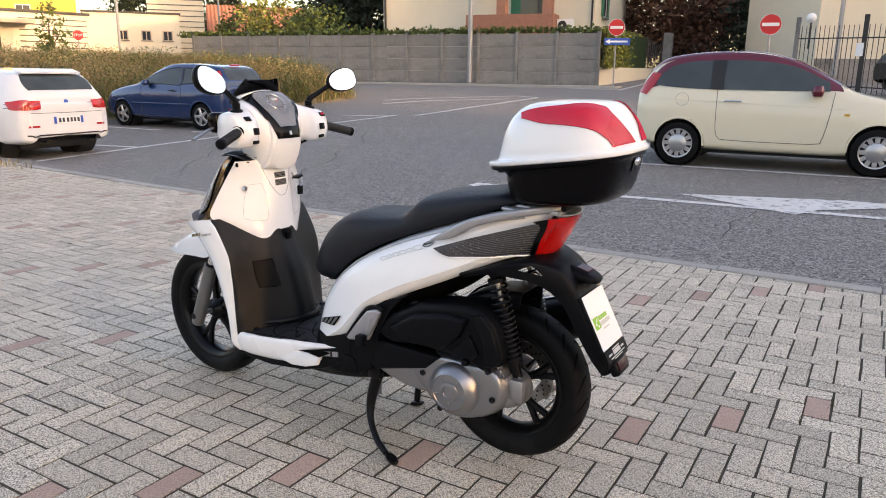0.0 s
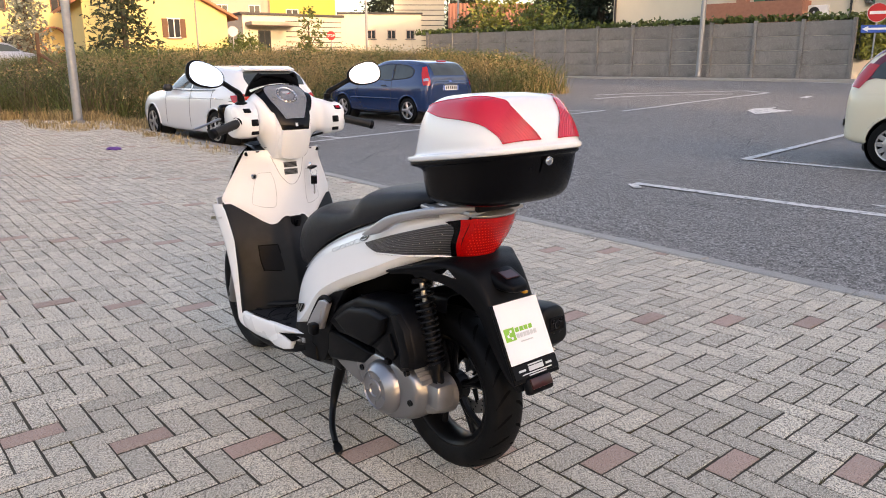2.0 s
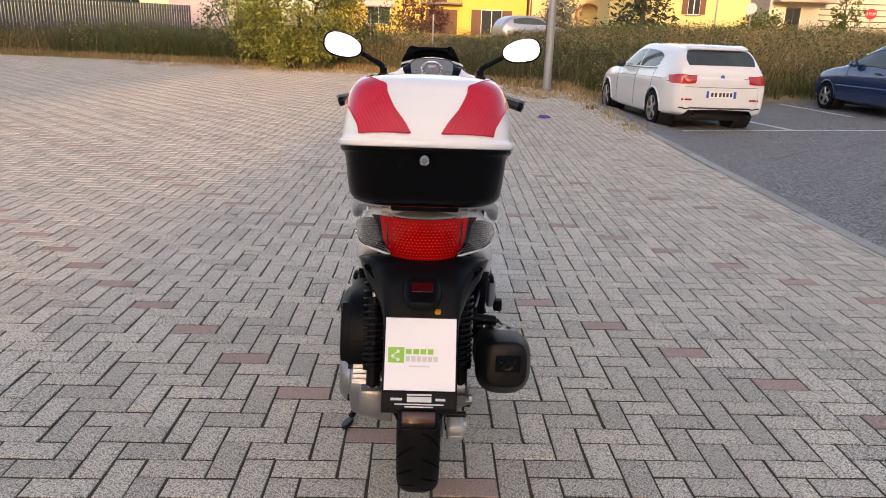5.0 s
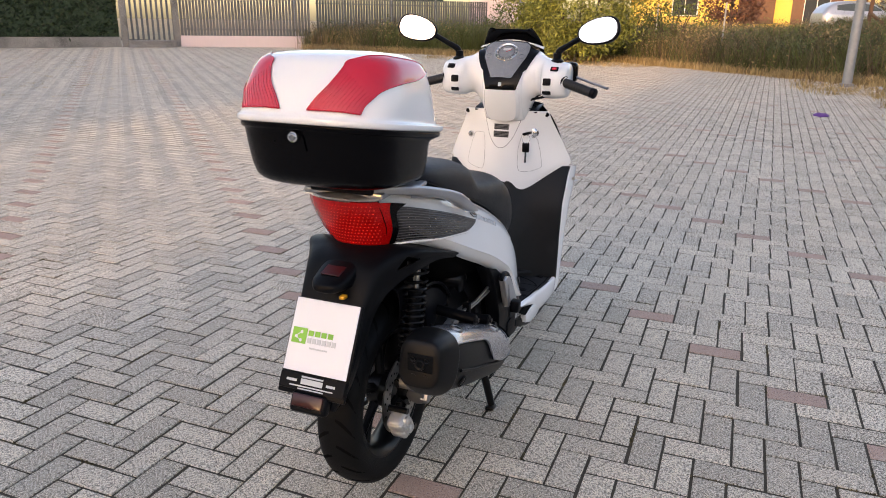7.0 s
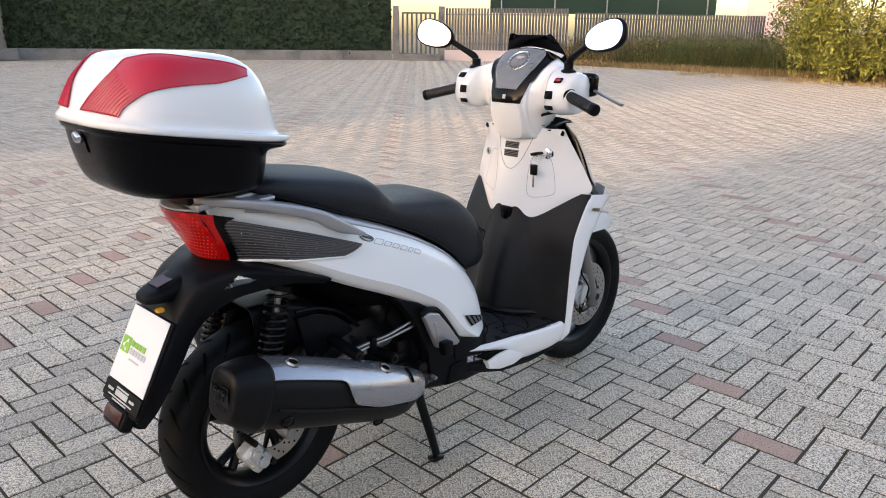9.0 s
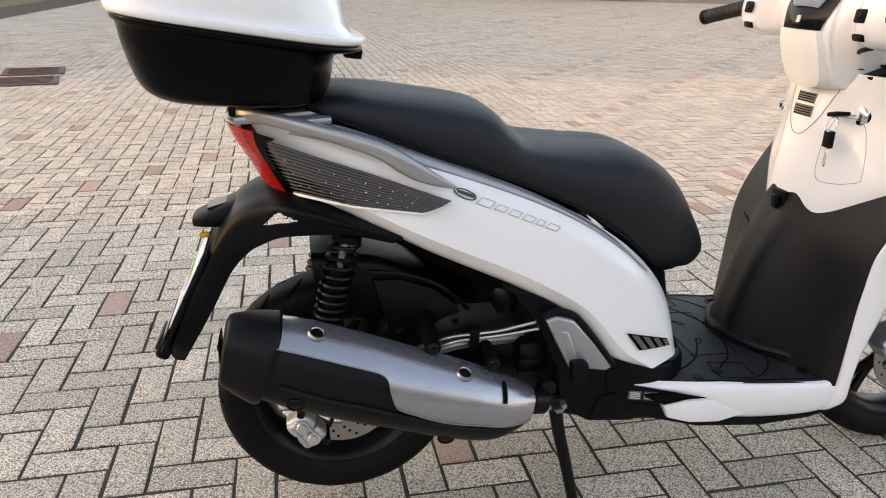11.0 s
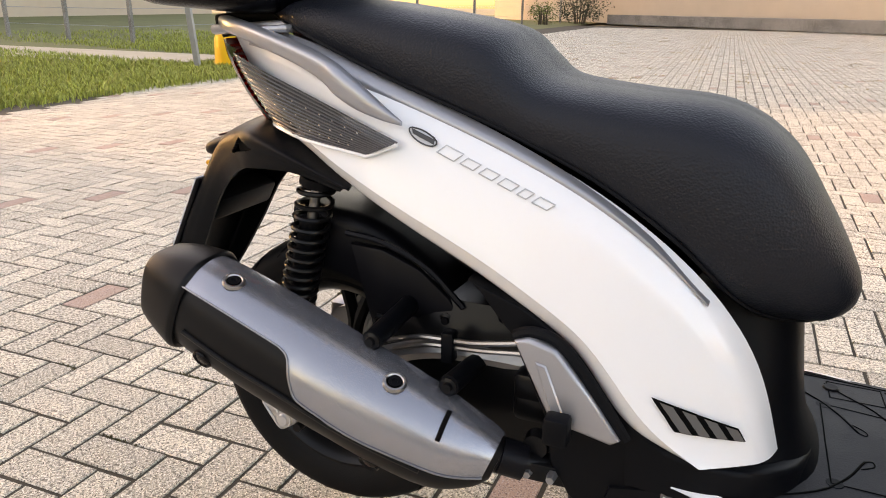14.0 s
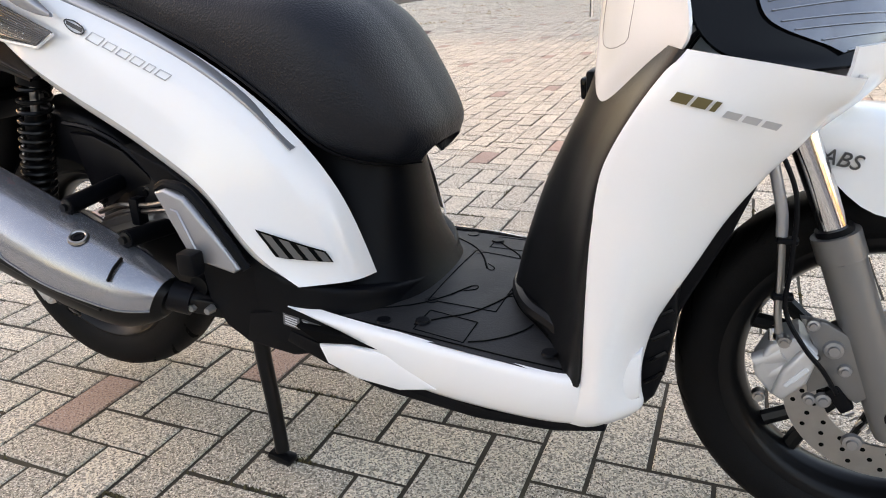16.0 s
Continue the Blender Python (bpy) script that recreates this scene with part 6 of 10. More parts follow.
part("tail_reflector", box(0.082, 0.030, 0.006, pm @ T(0, -0.154, 0.003), 0.002, 2), M_REDDARK, scooter, "oblong dark red reflector")

# -- engine, transmission, intake box --
eng = new("engine")
eng.parent = scooter
eng["label"] = "engine and belt drive with silver cover and black intake box"
part("crankcase", skin([oval(0.52, 0.16, 0.56, 0.105), oval(0.45, 0.10, 0.60, 0.125), oval(0.36, 0.08, 0.62, 0.13), oval(0.28, 0.14, 0.58, 0.115), oval(0.24, 0.24, 0.50, 0.08)], 16, 32, closed=True, caps=True), M_METALBLACK, eng)


def blob(outline, y0, y1, inset, bulge, name, material, parent, label=""):
    """A casting: an outline in side view, domed towards y1."""
    c = np.mean(outline, axis=0)
    rows = []
    for f, sc in ((0.0, 1.0), (0.55, 1.0), (0.85, 1 - inset * 0.45), (1.0, 1 - inset), (1.0 + bulge * 0.7, 0.55 * (1 - inset)), (1.0 + bulge, 0.08)):
        rows.append([(c[0] + (p[0] - c[0]) * sc, lerp(y0, y1, f), c[1] + (p[1] - c[1]) * sc) for p in outline])
    return part(name, skin(rows, 26, 60, closed=True, caps=True), material, parent, label)


case_out = [(0.340, 0.352), (0.290, 0.405), (0.200, 0.425), (0.100, 0.420), (0.060, 0.420), (0.015, 0.415), (-0.018, 0.388), (-0.030, 0.338), (-0.012, 0.278), (0.030, 0.240), (0.085, 0.216), (0.150, 0.205), (0.225, 0.225), (0.300, 0.290)]
blob(case_out, 0.100, 0.205, 0.16, 0.04, "belt_cover", M_SILVER, eng, "satin silver belt drive cover")
cy = frame_m((0.152, 0.200, 0.318), (1, 0, 0), (0, 1, 0))
part("round_cover", lathe([(0.092, -0.02), (0.090, 0.008), (0.083, 0.026), (0.066, 0.042), (0.061, 0.046), (0.059, 0.042), (0.034, 0.043), (0.032, 0.047), (0.022, 0.049), (0.020, 0.044), (0.0, 0.045)], 56, cy), M_SILVER, eng, "round silver cover with a raised ring")
for i in range(5):
    a = 2 * math.pi * i / 5 + 0.3
    part("cover_rib", box(0.020, 0.006, 0.004, cy @ R(math.degrees(a), 'Z') @ T(0.047, 0, 0.044), 0.001, 1), M_SILVER, eng)
for bx, bz in ((0.012, 0.312), (0.275, 0.345), (0.205, 0.235), (0.03, 0.405)):
    part("case_bolt", lathe([(0, 0.006), (0.005, 0.006), (0.010, 0.010), (0.011, 0.0)], 14, frame_m((bx, 0.202, bz), (1, 0, 0), (0, 1, 0))), M_METALBLACK, eng)
part("final_drive", lathe([(0, 0.0), (0.034, 0.0), (0.052, 0.014), (0.064, 0.06), (0.066, 0.09), (0, 0.09)], 40, frame_m((-0.006, 0.170, 0.322), (1, 0, 0), (0, -1, 0))), M_CAST, eng)
fl = bmesh.new()
for i in range(4):
    box(0.004, 0.050, 0.014, T(0.004 - i * 0.011, 0.170, 0.418 - i * 0.011) @ R(25, 'Y'), 0.001, 1, bm=fl)
part("cooling_fin", fl, M_CAST, eng)["kind"] = "stuff"
arm_out = [(0.49, 0.318), (0.46, 0.345), (0.36, 0.365), (0.26, 0.385), (0.20, 0.365), (0.24, 0.275), (0.34, 0.268), (0.44, 0.292)]
blob(arm_out, 0.10, 0.19, 0.12, 0.02, "front_cover", M_SILVER, eng)
filt = [(0.468, 0.455), (0.404, 0.529), (0.286, 0.590), (0.119, 0.612), (0.052, 0.602), (0.012, 0.558), (-0.022, 0.472), (-0.012, 0.430), (0.046, 0.402), (0.103, 0.424), (0.169, 0.434), (0.297, 0.440), (0.400, 0.428)]
air = part("air_box", prism(filt, 0.090, 0.222, 0.022, 4), M_BLACK, eng, "faceted matt black air filter box")
part("box_bulge", prism([(0.400, 0.492), (0.300, 0.556), (0.180, 0.580), (0.096, 0.572), (0.120, 0.510), (0.190, 0.452), (0.310, 0.452)], 0.205, 0.246, 0.020, 4), M_BLACK, air)
part("box_end", prism([(0.082, 0.586), (0.050, 0.594), (0.012, 0.554), (-0.018, 0.472), (-0.010, 0.438), (0.030, 0.424), (0.040, 0.500)], 0.110, 0.232, 0.008, 2), M_BLACK, air)
part("box_facet", prism([(0.088, 0.522), (0.160, 0.452), (0.070, 0.440), (0.052, 0.462)], 0.215, 0.234, 0.006, 2), M_BLACK, air)
part("box_lug", box(0.022, 0.018, 0.020, T(0.105, 0.222, 0.424), 0.004, 2), M_BLACK, air)
part("drive_guard", prism([(0.502, 0.405), (0.470, 0.424), (0.420, 0.424), (0.205, 0.414), (0.262, 0.362), (0.470, 0.312), (0.506, 0.345)], 0.100, 0.214, 0.012, 3), M_BLACK, eng, "matt black guard over the belt case")
part("engine_mount", box(0.10, 0.22, 0.06, T(0.54, 0, 0.295) @ R(12, 'Y'), 0.012, 2), M_METALBLACK, eng)
part("frame_tube", tube([(0.40, 0.10, 0.28), (0.60, 0.12, 0.235), (0.80, 0.11, 0.205), (1.05, 0.10, 0.205)], 0.016, 10, 24), M_METALBLACK, scooter)
part("frame_tube", tube([(0.40, -0.10, 0.28), (0.60, -0.12, 0.235), (0.80, -0.11, 0.205), (1.05, -0.10, 0.205)], 0.016, 10, 24), M_METALBLACK, scooter)

# -- inner mudguard over the rear tyre --
hug = []
for ang in (20, 45, 70, 95, 115):
    a = radians(ang)
    ro = 0.335
    cx, cz = ro * math.cos(a) + 0.01, 0.30 + ro * math.sin(a)
    ci, zi = 0.235 * math.cos(a) + 0.01, 0.30 + 0.235 * math.sin(a)
    hug.append([(ci, -0.088, zi), (lerp(ci, cx, 0.55), -0.092, lerp(zi, cz, 0.55)), (cx, -0.082, cz), (cx * 1.02, -0.04, cz + 0.006), (cx * 1.02, 0.04, cz + 0.006), (cx, 0.082, cz), (lerp(ci, cx, 0.5), 0.088, lerp(zi, cz, 0.5))])
mat_hug = mat("dark_grey_plastic", (0.0045, 0.0045, 0.006), 0.36, spec=0.16, var=0.15, scale=12, bump=0.08, bscale=600)
part("inner_mudguard", solid(skin(hug[:4], 24, 26), 0.004), mat_hug, scooter, "dark grey inner mudguard")
for bx, bz in ((0.154, 0.463), (0.272, 0.485), (0.333, 0.578)):
    part("mudguard_bolt", lathe([(0, 0.008), (0.006, 0.008), (0.007, 0.004), (0.012, 0.002), (0.012, -0.004)], 12, frame_m((bx, -0.108, bz), (1, 0, 0), (0, -1, 0))), M_METALBLACK, scooter)

part("mudguard_side_plate", prism([(0.100, 0.588), (0.160, 0.585), (0.225, 0.560), (0.275, 0.520), (0.300, 0.480), (0.290, 0.462), (0.262, 0.456), (0.215, 0.478), (0.165, 0.445), (0.138, 0.450)], -0.107, -0.090, 0.005, 2), mat_hug, scooter)
part("plate_rib", tube([(0.095, -0.108, 0.606), (0.165, -0.110, 0.598), (0.240, -0.110, 0.566), (0.300, -0.108, 0.510)], 0.005, 6, 24), mat_hug, scooter)

# -- shock absorbers --
def shock(y, top, bot):
    s = new("shock_absorber")
    s.parent = scooter
    s["label"] = "rear shock absorber with black coil spring"
    a, b = Vector((top[0], y, top[1])), Vector((bot[0], y, bot[1]))
    d = (b - a)
    part("damper", tube([a, a + d * 0.55], 0.0085, 14), M_STEEL, s, "bright damper rod")
    part("lower_body", tube([a + d * 0.26, a + d * 0.98], 0.0195, 14), M_BLACK, s)
    part("spring_seat", tube([a + d * 0.05, a + d * 0.09], 0.030, 18), M_BLACK, s)
    part("spring_seat", tube([a + d * 0.80, a + d * 0.84], 0.030, 18), M_BLACK, s)
    part("eye", lathe([(0.008, -0.014), (0.020, -0.014), (0.020, 0.014), (0.008, 0.014)], 18, T(*b) @ RXM, close=True), M_CAST, s)
    part("eye", lathe([(0.008, -0.014), (0.020, -0.014), (0.020, 0.014), (0.008, 0.014)], 18, T(*a) @ RXM, close=True), M_BLACK, s)
    n = d.normalized()
    u = Vector((0, 1, 0))
    w = n.cross(u)
    turns, k = 14, 16
    pts = []
    for i in range(turns * k + 1):
        f = i / (turns * k)
        th = 2 * math.pi * i / k
        f2 = 0.07 + 0.73 * (f ** 0.82)
        pts.append(a + d * f2 + (u * math.cos(th) + w * math.sin(th)) * 0.0285)
    part("coil_spring", tube(pts, 0.0043, 7, turns * k + 1), M_METALBLACK, s, "black coil spring")


shock(0.135, (0.050, 0.712), (-0.040, 0.368))
shock(-0.114, (0.056, 0.712), (-0.026, 0.375))
part("shock_bracket", box(0.06, 0.07, 0.08, T(-0.045, 0.135, 0.340), 0.012, 2), M_CAST, scooter)
part("swing_arm", tube([(0.34, -0.095, 0.37), (0.20, -0.115, 0.36), (0.09, -0.120, 0.335), (0.02, -0.120, 0.303)], [0.024, 0.022, 0.022, 0.028], 12, 24), M_CAST, scooter, "cast aluminium swing arm")
part("axle_nut", lathe([(0, 0.02), (0.016, 0.02), (0.018, 0.0)], 6, frame_m((0.034, -0.135, 0.303), (1, 0, 0), (0, -1, 0))), M_CAST, scooter)

# -- exhaust --
ex = new("exhaust")
ex.parent = scooter
ex["label"] = "exhaust silencer with satin silver heat shield and black end cap"


def ex_ring(x, y, z, hy, hz, n=24, p=2.5, tilt=0.0):
    out = []
    for k in range(n):
        a = 2 * math.pi * k / n
        ca, sa = math.cos(a), math.sin(a)
        v = hz * math.copysign(abs(sa) ** (2 / p), sa)
        out.append((x - v * tilt, y + hy * math.copysign(abs(ca) ** (2 / p), ca), z + v))
    return out


TL = -0.38
ex_rows = [ex_ring(x, y, z, hy, hz, p=2.3, tilt=TL) for x, y, z, hy, hz in ((-0.115, -0.223, 0.499, 0.068, 0.070), (-0.060, -0.226, 0.480, 0.072, 0.075), (0.040, -0.230, 0.445, 0.074, 0.076), (0.150, -0.232, 0.407, 0.074, 0.072), (0.260, -0.232, 0.367, 0.068, 0.069), (0.335, -0.231, 0.342, 0.057, 0.060), (0.385, -0.230, 0.337, 0.040, 0.042), (0.405, -0.229, 0.338, 0.026, 0.027))]
ex_bm = skin(ex_rows, 44, 56, closed=True, caps=True)
ex_target = skin(ex_rows, 220, 180, closed=True, caps=True)
mat_cap = mat("matt_black_cap", (0.0045, 0.0045, 0.005), 0.40, spec=0.2, var=0.12, scale=12, bump=0.05, bscale=700)
part("silencer_body", ex_bm, mat_cap, ex, "satin black silencer body")
# the heat shield: the upper outer quarter, with a step in its lower edge
sh = []
N_ = 34
for i in range(N_):
    f = i / (N_ - 1)
    x = lerp(-0.111, 0.392, f)
    rr = np.array([catmull([r[k] for r in ex_rows], 101) for k in range(24)])       # ring points along the axis
    xs = rr[:, :, 0].mean(axis=0)
    j = int(np.argmin(abs(xs - x)))
    cen = rr[:, j].mean(axis=0)
    step = 0.5 + 0.5 * math.tanh((x - 0.100) / 0.014)
    lo = lerp(38.0, -1.0 - 6.0 * math.exp(-((x - 0.21) / 0.07) ** 2), step)
    line = []
    for g in np.linspace(0, 1, 13):
        a = radians(lerp(108.0, lo, g))
        hy, hz = abs(rr[:, j, 1] - cen[1]).max(), abs(rr[:, j, 2] - cen[2]).max()
        v = hz * math.sin(a)
        line.append((cen[0] - v * TL, cen[1] - hy * math.cos(a), cen[2] + v))
    sh.append(line)
shield = drape(sh, 110, 30, ex_target, 0.0065)
for _ in range(8):
    bmesh.ops.smooth_vert(shield, verts=[v for v in shield.verts if not v.is_boundary], factor=0.5, use_axis_x=True, use_axis_y=True, use_axis_z=True)
outward(shield, -1)
mat_muf = mat("satin_blue_silver", (0.33, 0.335, 0.36), 0.27, metal=0.75, coat=0.6, var=0.04, scale=5)
part("heat_shield", solid(shield, 0.003), mat_muf, ex, "satin silver heat shield")
for bx, by, bz in ((-0.020, -0.252, 0.546), (0.259, -0.265, 0.451)):
    loc, nrm, _, _ = BVHTree.FromBMesh(ex_target).find_nearest(Vector((bx, by, bz)))
    if nrm.y > 0:
        nrm = -nrm
    m_ = frame_m(loc + nrm * 0.006, (1, 0, -0.3), nrm)
    part("shield_washer", lathe([(0.0112, 0.0035), (0.0130, 0.0050), (0.0155, 0.0048), (0.0178, 0.0)], 28, m_), M_STEEL, ex)
    part("bolt_well", lathe([(0, 0.0022), (0.0136, 0.0022), (0.0136, 0.0036)], 24, m_), mat_groove, ex)
    part("shield_bolt", lathe([(0, 0.003), (0.004, 0.003), (0.005, 0.005), (0.0095, 0.005), (0.010, 0.001)], 18, m_), M_BLACK, ex)
et_ = BVHTree.FromBMesh(ex_target)


def on_muffler(p, off):
    """A point held off outside the silencer."""
    loc, nrm, _, _ = et_.find_nearest(Vector(p))
    return tuple(loc + (nrm if nrm.y < 0 or nrm.z * (loc.z - 0.44) > 0 else -nrm) * off)


edge_ = catmull([r[-1] for r in sh], 120)
part("shield_edge", tube([on_muffler(p, 0.0078) for p in edge_], 0.0014, 6, 120), M_SILVER, ex)
part("shield_slot", tube([on_muffler((0.336, -0.292, 0.390), 0.0100), on_muffler((0.339, -0.276, 0.408), 0.0100), on_muffler((0.343, -0.258, 0.425), 0.0100)], 0.0042, 8, 8, flat=0.5), mat_groove, ex)
for q in ((-0.063, -0.290, 0.430), (0.222, -0.275, 0.318)):
    part("body_bolt", lathe([(0, 0.002), (0.007, 0.003), (0.013, 0.0), (0.016, 0.003), (0.018, 0.0)], 20, frame_m(on_muffler(q, 0.001), (1, 0, -0.3), (0, -1, -0.5))), M_GLOSS, ex)
rib_ = catmull([on_muffler(q, 0.002) for q in ((-0.090, -0.30, 0.475), (0.000, -0.31, 0.440), (0.090, -0.31, 0.412), (0.200, -0.31, 0.370), (0.310, -0.30, 0.335))], 40)
part("body_rib", tube(rib_, 0.004, 8, 40), mat_cap, ex)
cap_rows = [ex_ring(x, y, z, hy, hz, p=q, tilt=TL * k) for x, y, z, hy, hz, q, k in ((-0.104, -0.222, 0.494, 0.073, 0.075, 2.7, 1.0), (-0.110, -0.222, 0.497, 0.0755, 0.079, 2.7, 1.0), (-0.119, -0.222, 0.500, 0.075, 0.0785, 2.7, 1.0), (-0.150, -0.223, 0.512, 0.066, 0.070, 3.0, 0.85), (-0.178, -0.224, 0.521, 0.056, 0.060, 3.2, 0.7), (-0.185, -0.224, 0.523, 0.051, 0.055, 3.2, 0.6), (-0.188, -0.224, 0.523, 0.043, 0.046, 3.0, 0.5))]
part("end_cap", skin(cap_rows, 36, 64, closed=True, caps=True), mat_cap, ex, "matt black end cap with outlet holes", angle=60)
part("cap_panel", box(0.003, 0.066, 0.072, T(-0.190, -0.228, 0.514), 0.001, 1), M_GLOSS, ex)
for dy, dz, r in ((-0.018, 0.022, 0.006), (0.018, 0.022, 0.006), (0.0, 0.010, 0.014), (-0.016, -0.022, 0.007), (0.016, -0.022, 0.007)):
    part("outlet", lathe([(r * 0.6, 0.0), (r, 0.002), (r * 1.1, -0.001)], 16, frame_m((-0.192, -0.228 + dy, 0.514 + dz), (0, 1, 0), (-1, 0, 0))), M_METALBLACK, ex)
part("header_pipe", tube([(0.385, -0.228, 0.342), (0.430, -0.215, 0.338), (0.480, -0.19, 0.325), (0.56, -0.13, 0.31), (0.60, -0.05, 0.33)], [0.024, 0.020, 0.019, 0.019, 0.019], 14, 30), M_METALBLACK, ex)
part("pipe_clamp", tube([(0.405, -0.224, 0.346), (0.438, -0.213, 0.336)], 0.027, 16), mat_hug, ex)
part("pipe_flange", box(0.07, 0.024, 0.030, frame_m((0.470, -0.208, 0.327), (1, 0.3, -0.2), (0, 0, 1)), 0.006, 2), M_METALBLACK, ex)
for px in (0.448, 0.482):
    part("clamp_bolt", lathe([(0, 0.016), (0.006, 0.016), (0.008, 0.0)], 6, frame_m((px, -0.218, 0.330), (1, 0, 0), (0, -1, 0))), M_CAST, ex)
for a, b in (((0.207, -0.10, 0.500), (0.203, -0.228, 0.488)), ((0.334, -0.10, 0.430), (0.326, -0.228, 0.441))):
    part("silencer_bracket", tube([a, b], 0.016, 10), M_BLACK, ex)
    part("bracket_bolt", lathe([(0, 0.01), (0.007, 0.01), (0.008, 0.004), (0.013, 0.002), (0.013, -0.004)], 10, frame_m(b, (1, 0, 0), (0, -1, 0))), M_METALBLACK, ex)
for pts, r in (([(0.19, -0.150, 0.452), (0.25, -0.160, 0.474), (0.298, -0.165, 0.480), (0.35, -0.178, 0.490), (0.43, -0.19, 0.512)], 0.0045), ([(0.20, -0.150, 0.440), (0.26, -0.160, 0.463), (0.31, -0.165, 0.470), (0.36, -0.178, 0.480), (0.43, -0.19, 0.495)], 0.0045), ([(0.10, -0.12, 0.37), (0.17, -0.12, 0.408), (0.25, -0.12, 0.436), (0.32, -0.12, 0.444), (0.42, -0.11, 0.44)], 0.017)):
    part("hose", tube(pts, r, 8, 20), M_STEEL if r < 0.01 else M_CAST, scooter)
part("hose_clip", box(0.020, 0.024, 0.050, T(0.300, -0.164, 0.470), 0.004, 2), M_BLACK, scooter)
part("throttle_body", skin([oval(0.50, 0.34, 0.42, 0.12), oval(0.54, 0.33, 0.43, 0.13), oval(0.57, 0.35, 0.41, 0.12)], 8, 20, closed=True, caps=True), M_METALBLACK, scooter)
part("coolant_cap", lathe([(0, 0.02), (0.018, 0.02), (0.02, 0.0)], 16, frame_m((0.452, -0.190, 0.362), (1, 0, 0), (0, -1, 0))), M_METALBLACK, scooter)
for z0 in (0.39, 0.42):
    part("engine_side", box(0.06, 0.08, 0.05, T(0.43, -0.12, z0), 0.012, 2), M_METALBLACK, scooter)

# -- centre stand --
stand = new("centre_stand")
stand.parent = scooter
stand["label"] = "black tubular centre stand"
part("right_leg", tube([(0.500, -0.125, 0.290), (0.510, -0.140, 0.210), (0.530, -0.155, 0.120), (0.550, -0.172, 0.022)], [0.018, 0.015, 0.014, 0.013], 12, 20), M_METALBLACK, stand)
part("right_foot", box(0.050, 0.030, 0.014, T(0.548, -0.172, 0.010) @ R(10, 'Y'), 0.005, 2), M_METALBLACK, stand)
part("left_leg", tube([(0.510, 0.140, 0.270), (0.530, 0.155, 0.180), (0.520, 0.180, 0.105), (0.465, 0.220, 0.055), (0.405, 0.245, 0.025)], [0.022, 0.019, 0.013, 0.012, 0.011], 12, 28), M_METALBLACK, stand)
part("left_foot", lathe([(0, 0.007), (0.015, 0.006), (0.017, 0.0), (0.015, -0.006), (0, -0.007)], 16, frame_m((0.372, 0.255, 0.017), (1, -0.4, 0.1), (0.35, 0.1, 1)) @ Matrix.Diagonal((2.1, 1.0, 1.2, 1))), M_METALBLACK, stand)
part("cross_tube", tube([(0.505, -0.13, 0.275), (0.505, 0.14, 0.270)], 0.016, 12), M_METALBLACK, stand)
part("stand_spring", tube([Vector((0.52 + 0.010 * math.cos(i * 1.05), 0.125 + 0.010 * math.sin(i * 1.05), 0.26 - i * 0.0011)) for i in range(80)], 0.0018, 5, 80), M_CAST, stand)
part("stand_bolt", lathe([(0, 0.012), (0.012, 0.012), (0.014, 0.0)], 6, frame_m((0.502, -0.150, 0.275), (1, 0, 0), (0, -1, 0))), M_CAST, stand)
part("side_stand_bracket", box(0.06, 0.03, 0.05, T(0.515, 0.150, 0.272), 0.010, 2), M_METALBLACK, stand)


# ---- surroundings ----
M_CONC = speckle(mat("weathered_concrete", (0.215, 0.205, 0.190), 0.9, var=0.25, scale=3, var2=0.25, scale2=0.5, bump=0.4, bscale=60, rnd=0.12, dirt=((0.08, 0.078, 0.07), 1.3, 0.48, 0.75)), (0.09, 0.09, 0.085), (0.38, 0.37, 0.35), 40.0, 0.5)
M_GALV = mat("galvanised_steel", (0.30, 0.31, 0.32), 0.5, metal=0.5, var=0.2, scale=12, bump=0.05, bscale=40)
M_PLASTER_Y = mat("yellow_plaster", (0.68, 0.46, 0.10), 0.9, var=0.06, scale=2, bump=0.2, bscale=60)
M_PLASTER_PY = mat("pale_yellow_plaster", (0.66, 0.55, 0.25), 0.9, var=0.06, scale=2, bump=0.2, bscale=60)
M_PLASTER_O = mat("orange_plaster", (0.72, 0.36, 0.16), 0.9, var=0.07, scale=2, bump=0.2, bscale=60)
M_PLASTER_C = mat("cream_plaster", (0.66, 0.60, 0.47), 0.9, var=0.05, scale=2, bump=0.2, bscale=60)
M_PLASTER_B = mat("beige_plaster", (0.46, 0.38, 0.30), 0.9, var=0.06, scale=2, bump=0.2, bscale=60)
M_PLASTER_P = mat("pinkish_plaster", (0.60, 0.50, 0.50), 0.9, var=0.06, scale=2, bump=0.2, bscale=60)
M_BRICK = mat("red_brick", (0.32, 0.15, 0.10), 0.9, var=0.25, scale=8, island=0.2, bump=0.3, bscale=60)
M_ROOF = mat("terracotta_tiles", (0.40, 0.16, 0.09), 0.85, var=0.3, scale=5, bump=0.3, bscale=30, island=0.2)
M_WOOD = mat("brown_stained_wood", (0.13, 0.065, 0.035), 0.7, var=0.2, scale=6)
M_GREENSHUT = mat("green_painted_shutter", (0.02, 0.15, 0.085), 0.5, var=0.15, scale=6)
M_PANE = mat("dark_window_glass", (0.03, 0.035, 0.04), 0.08, spec=0.8, var=0.2, scale=3)
M_FRAMEW = mat("white_window_frame", (0.70, 0.69, 0.66), 0.6, var=0.05, scale=4)
M_IRON = mat("dark_painted_iron", (0.03, 0.032, 0.033), 0.5, metal=0.3, var=0.15, scale=10)
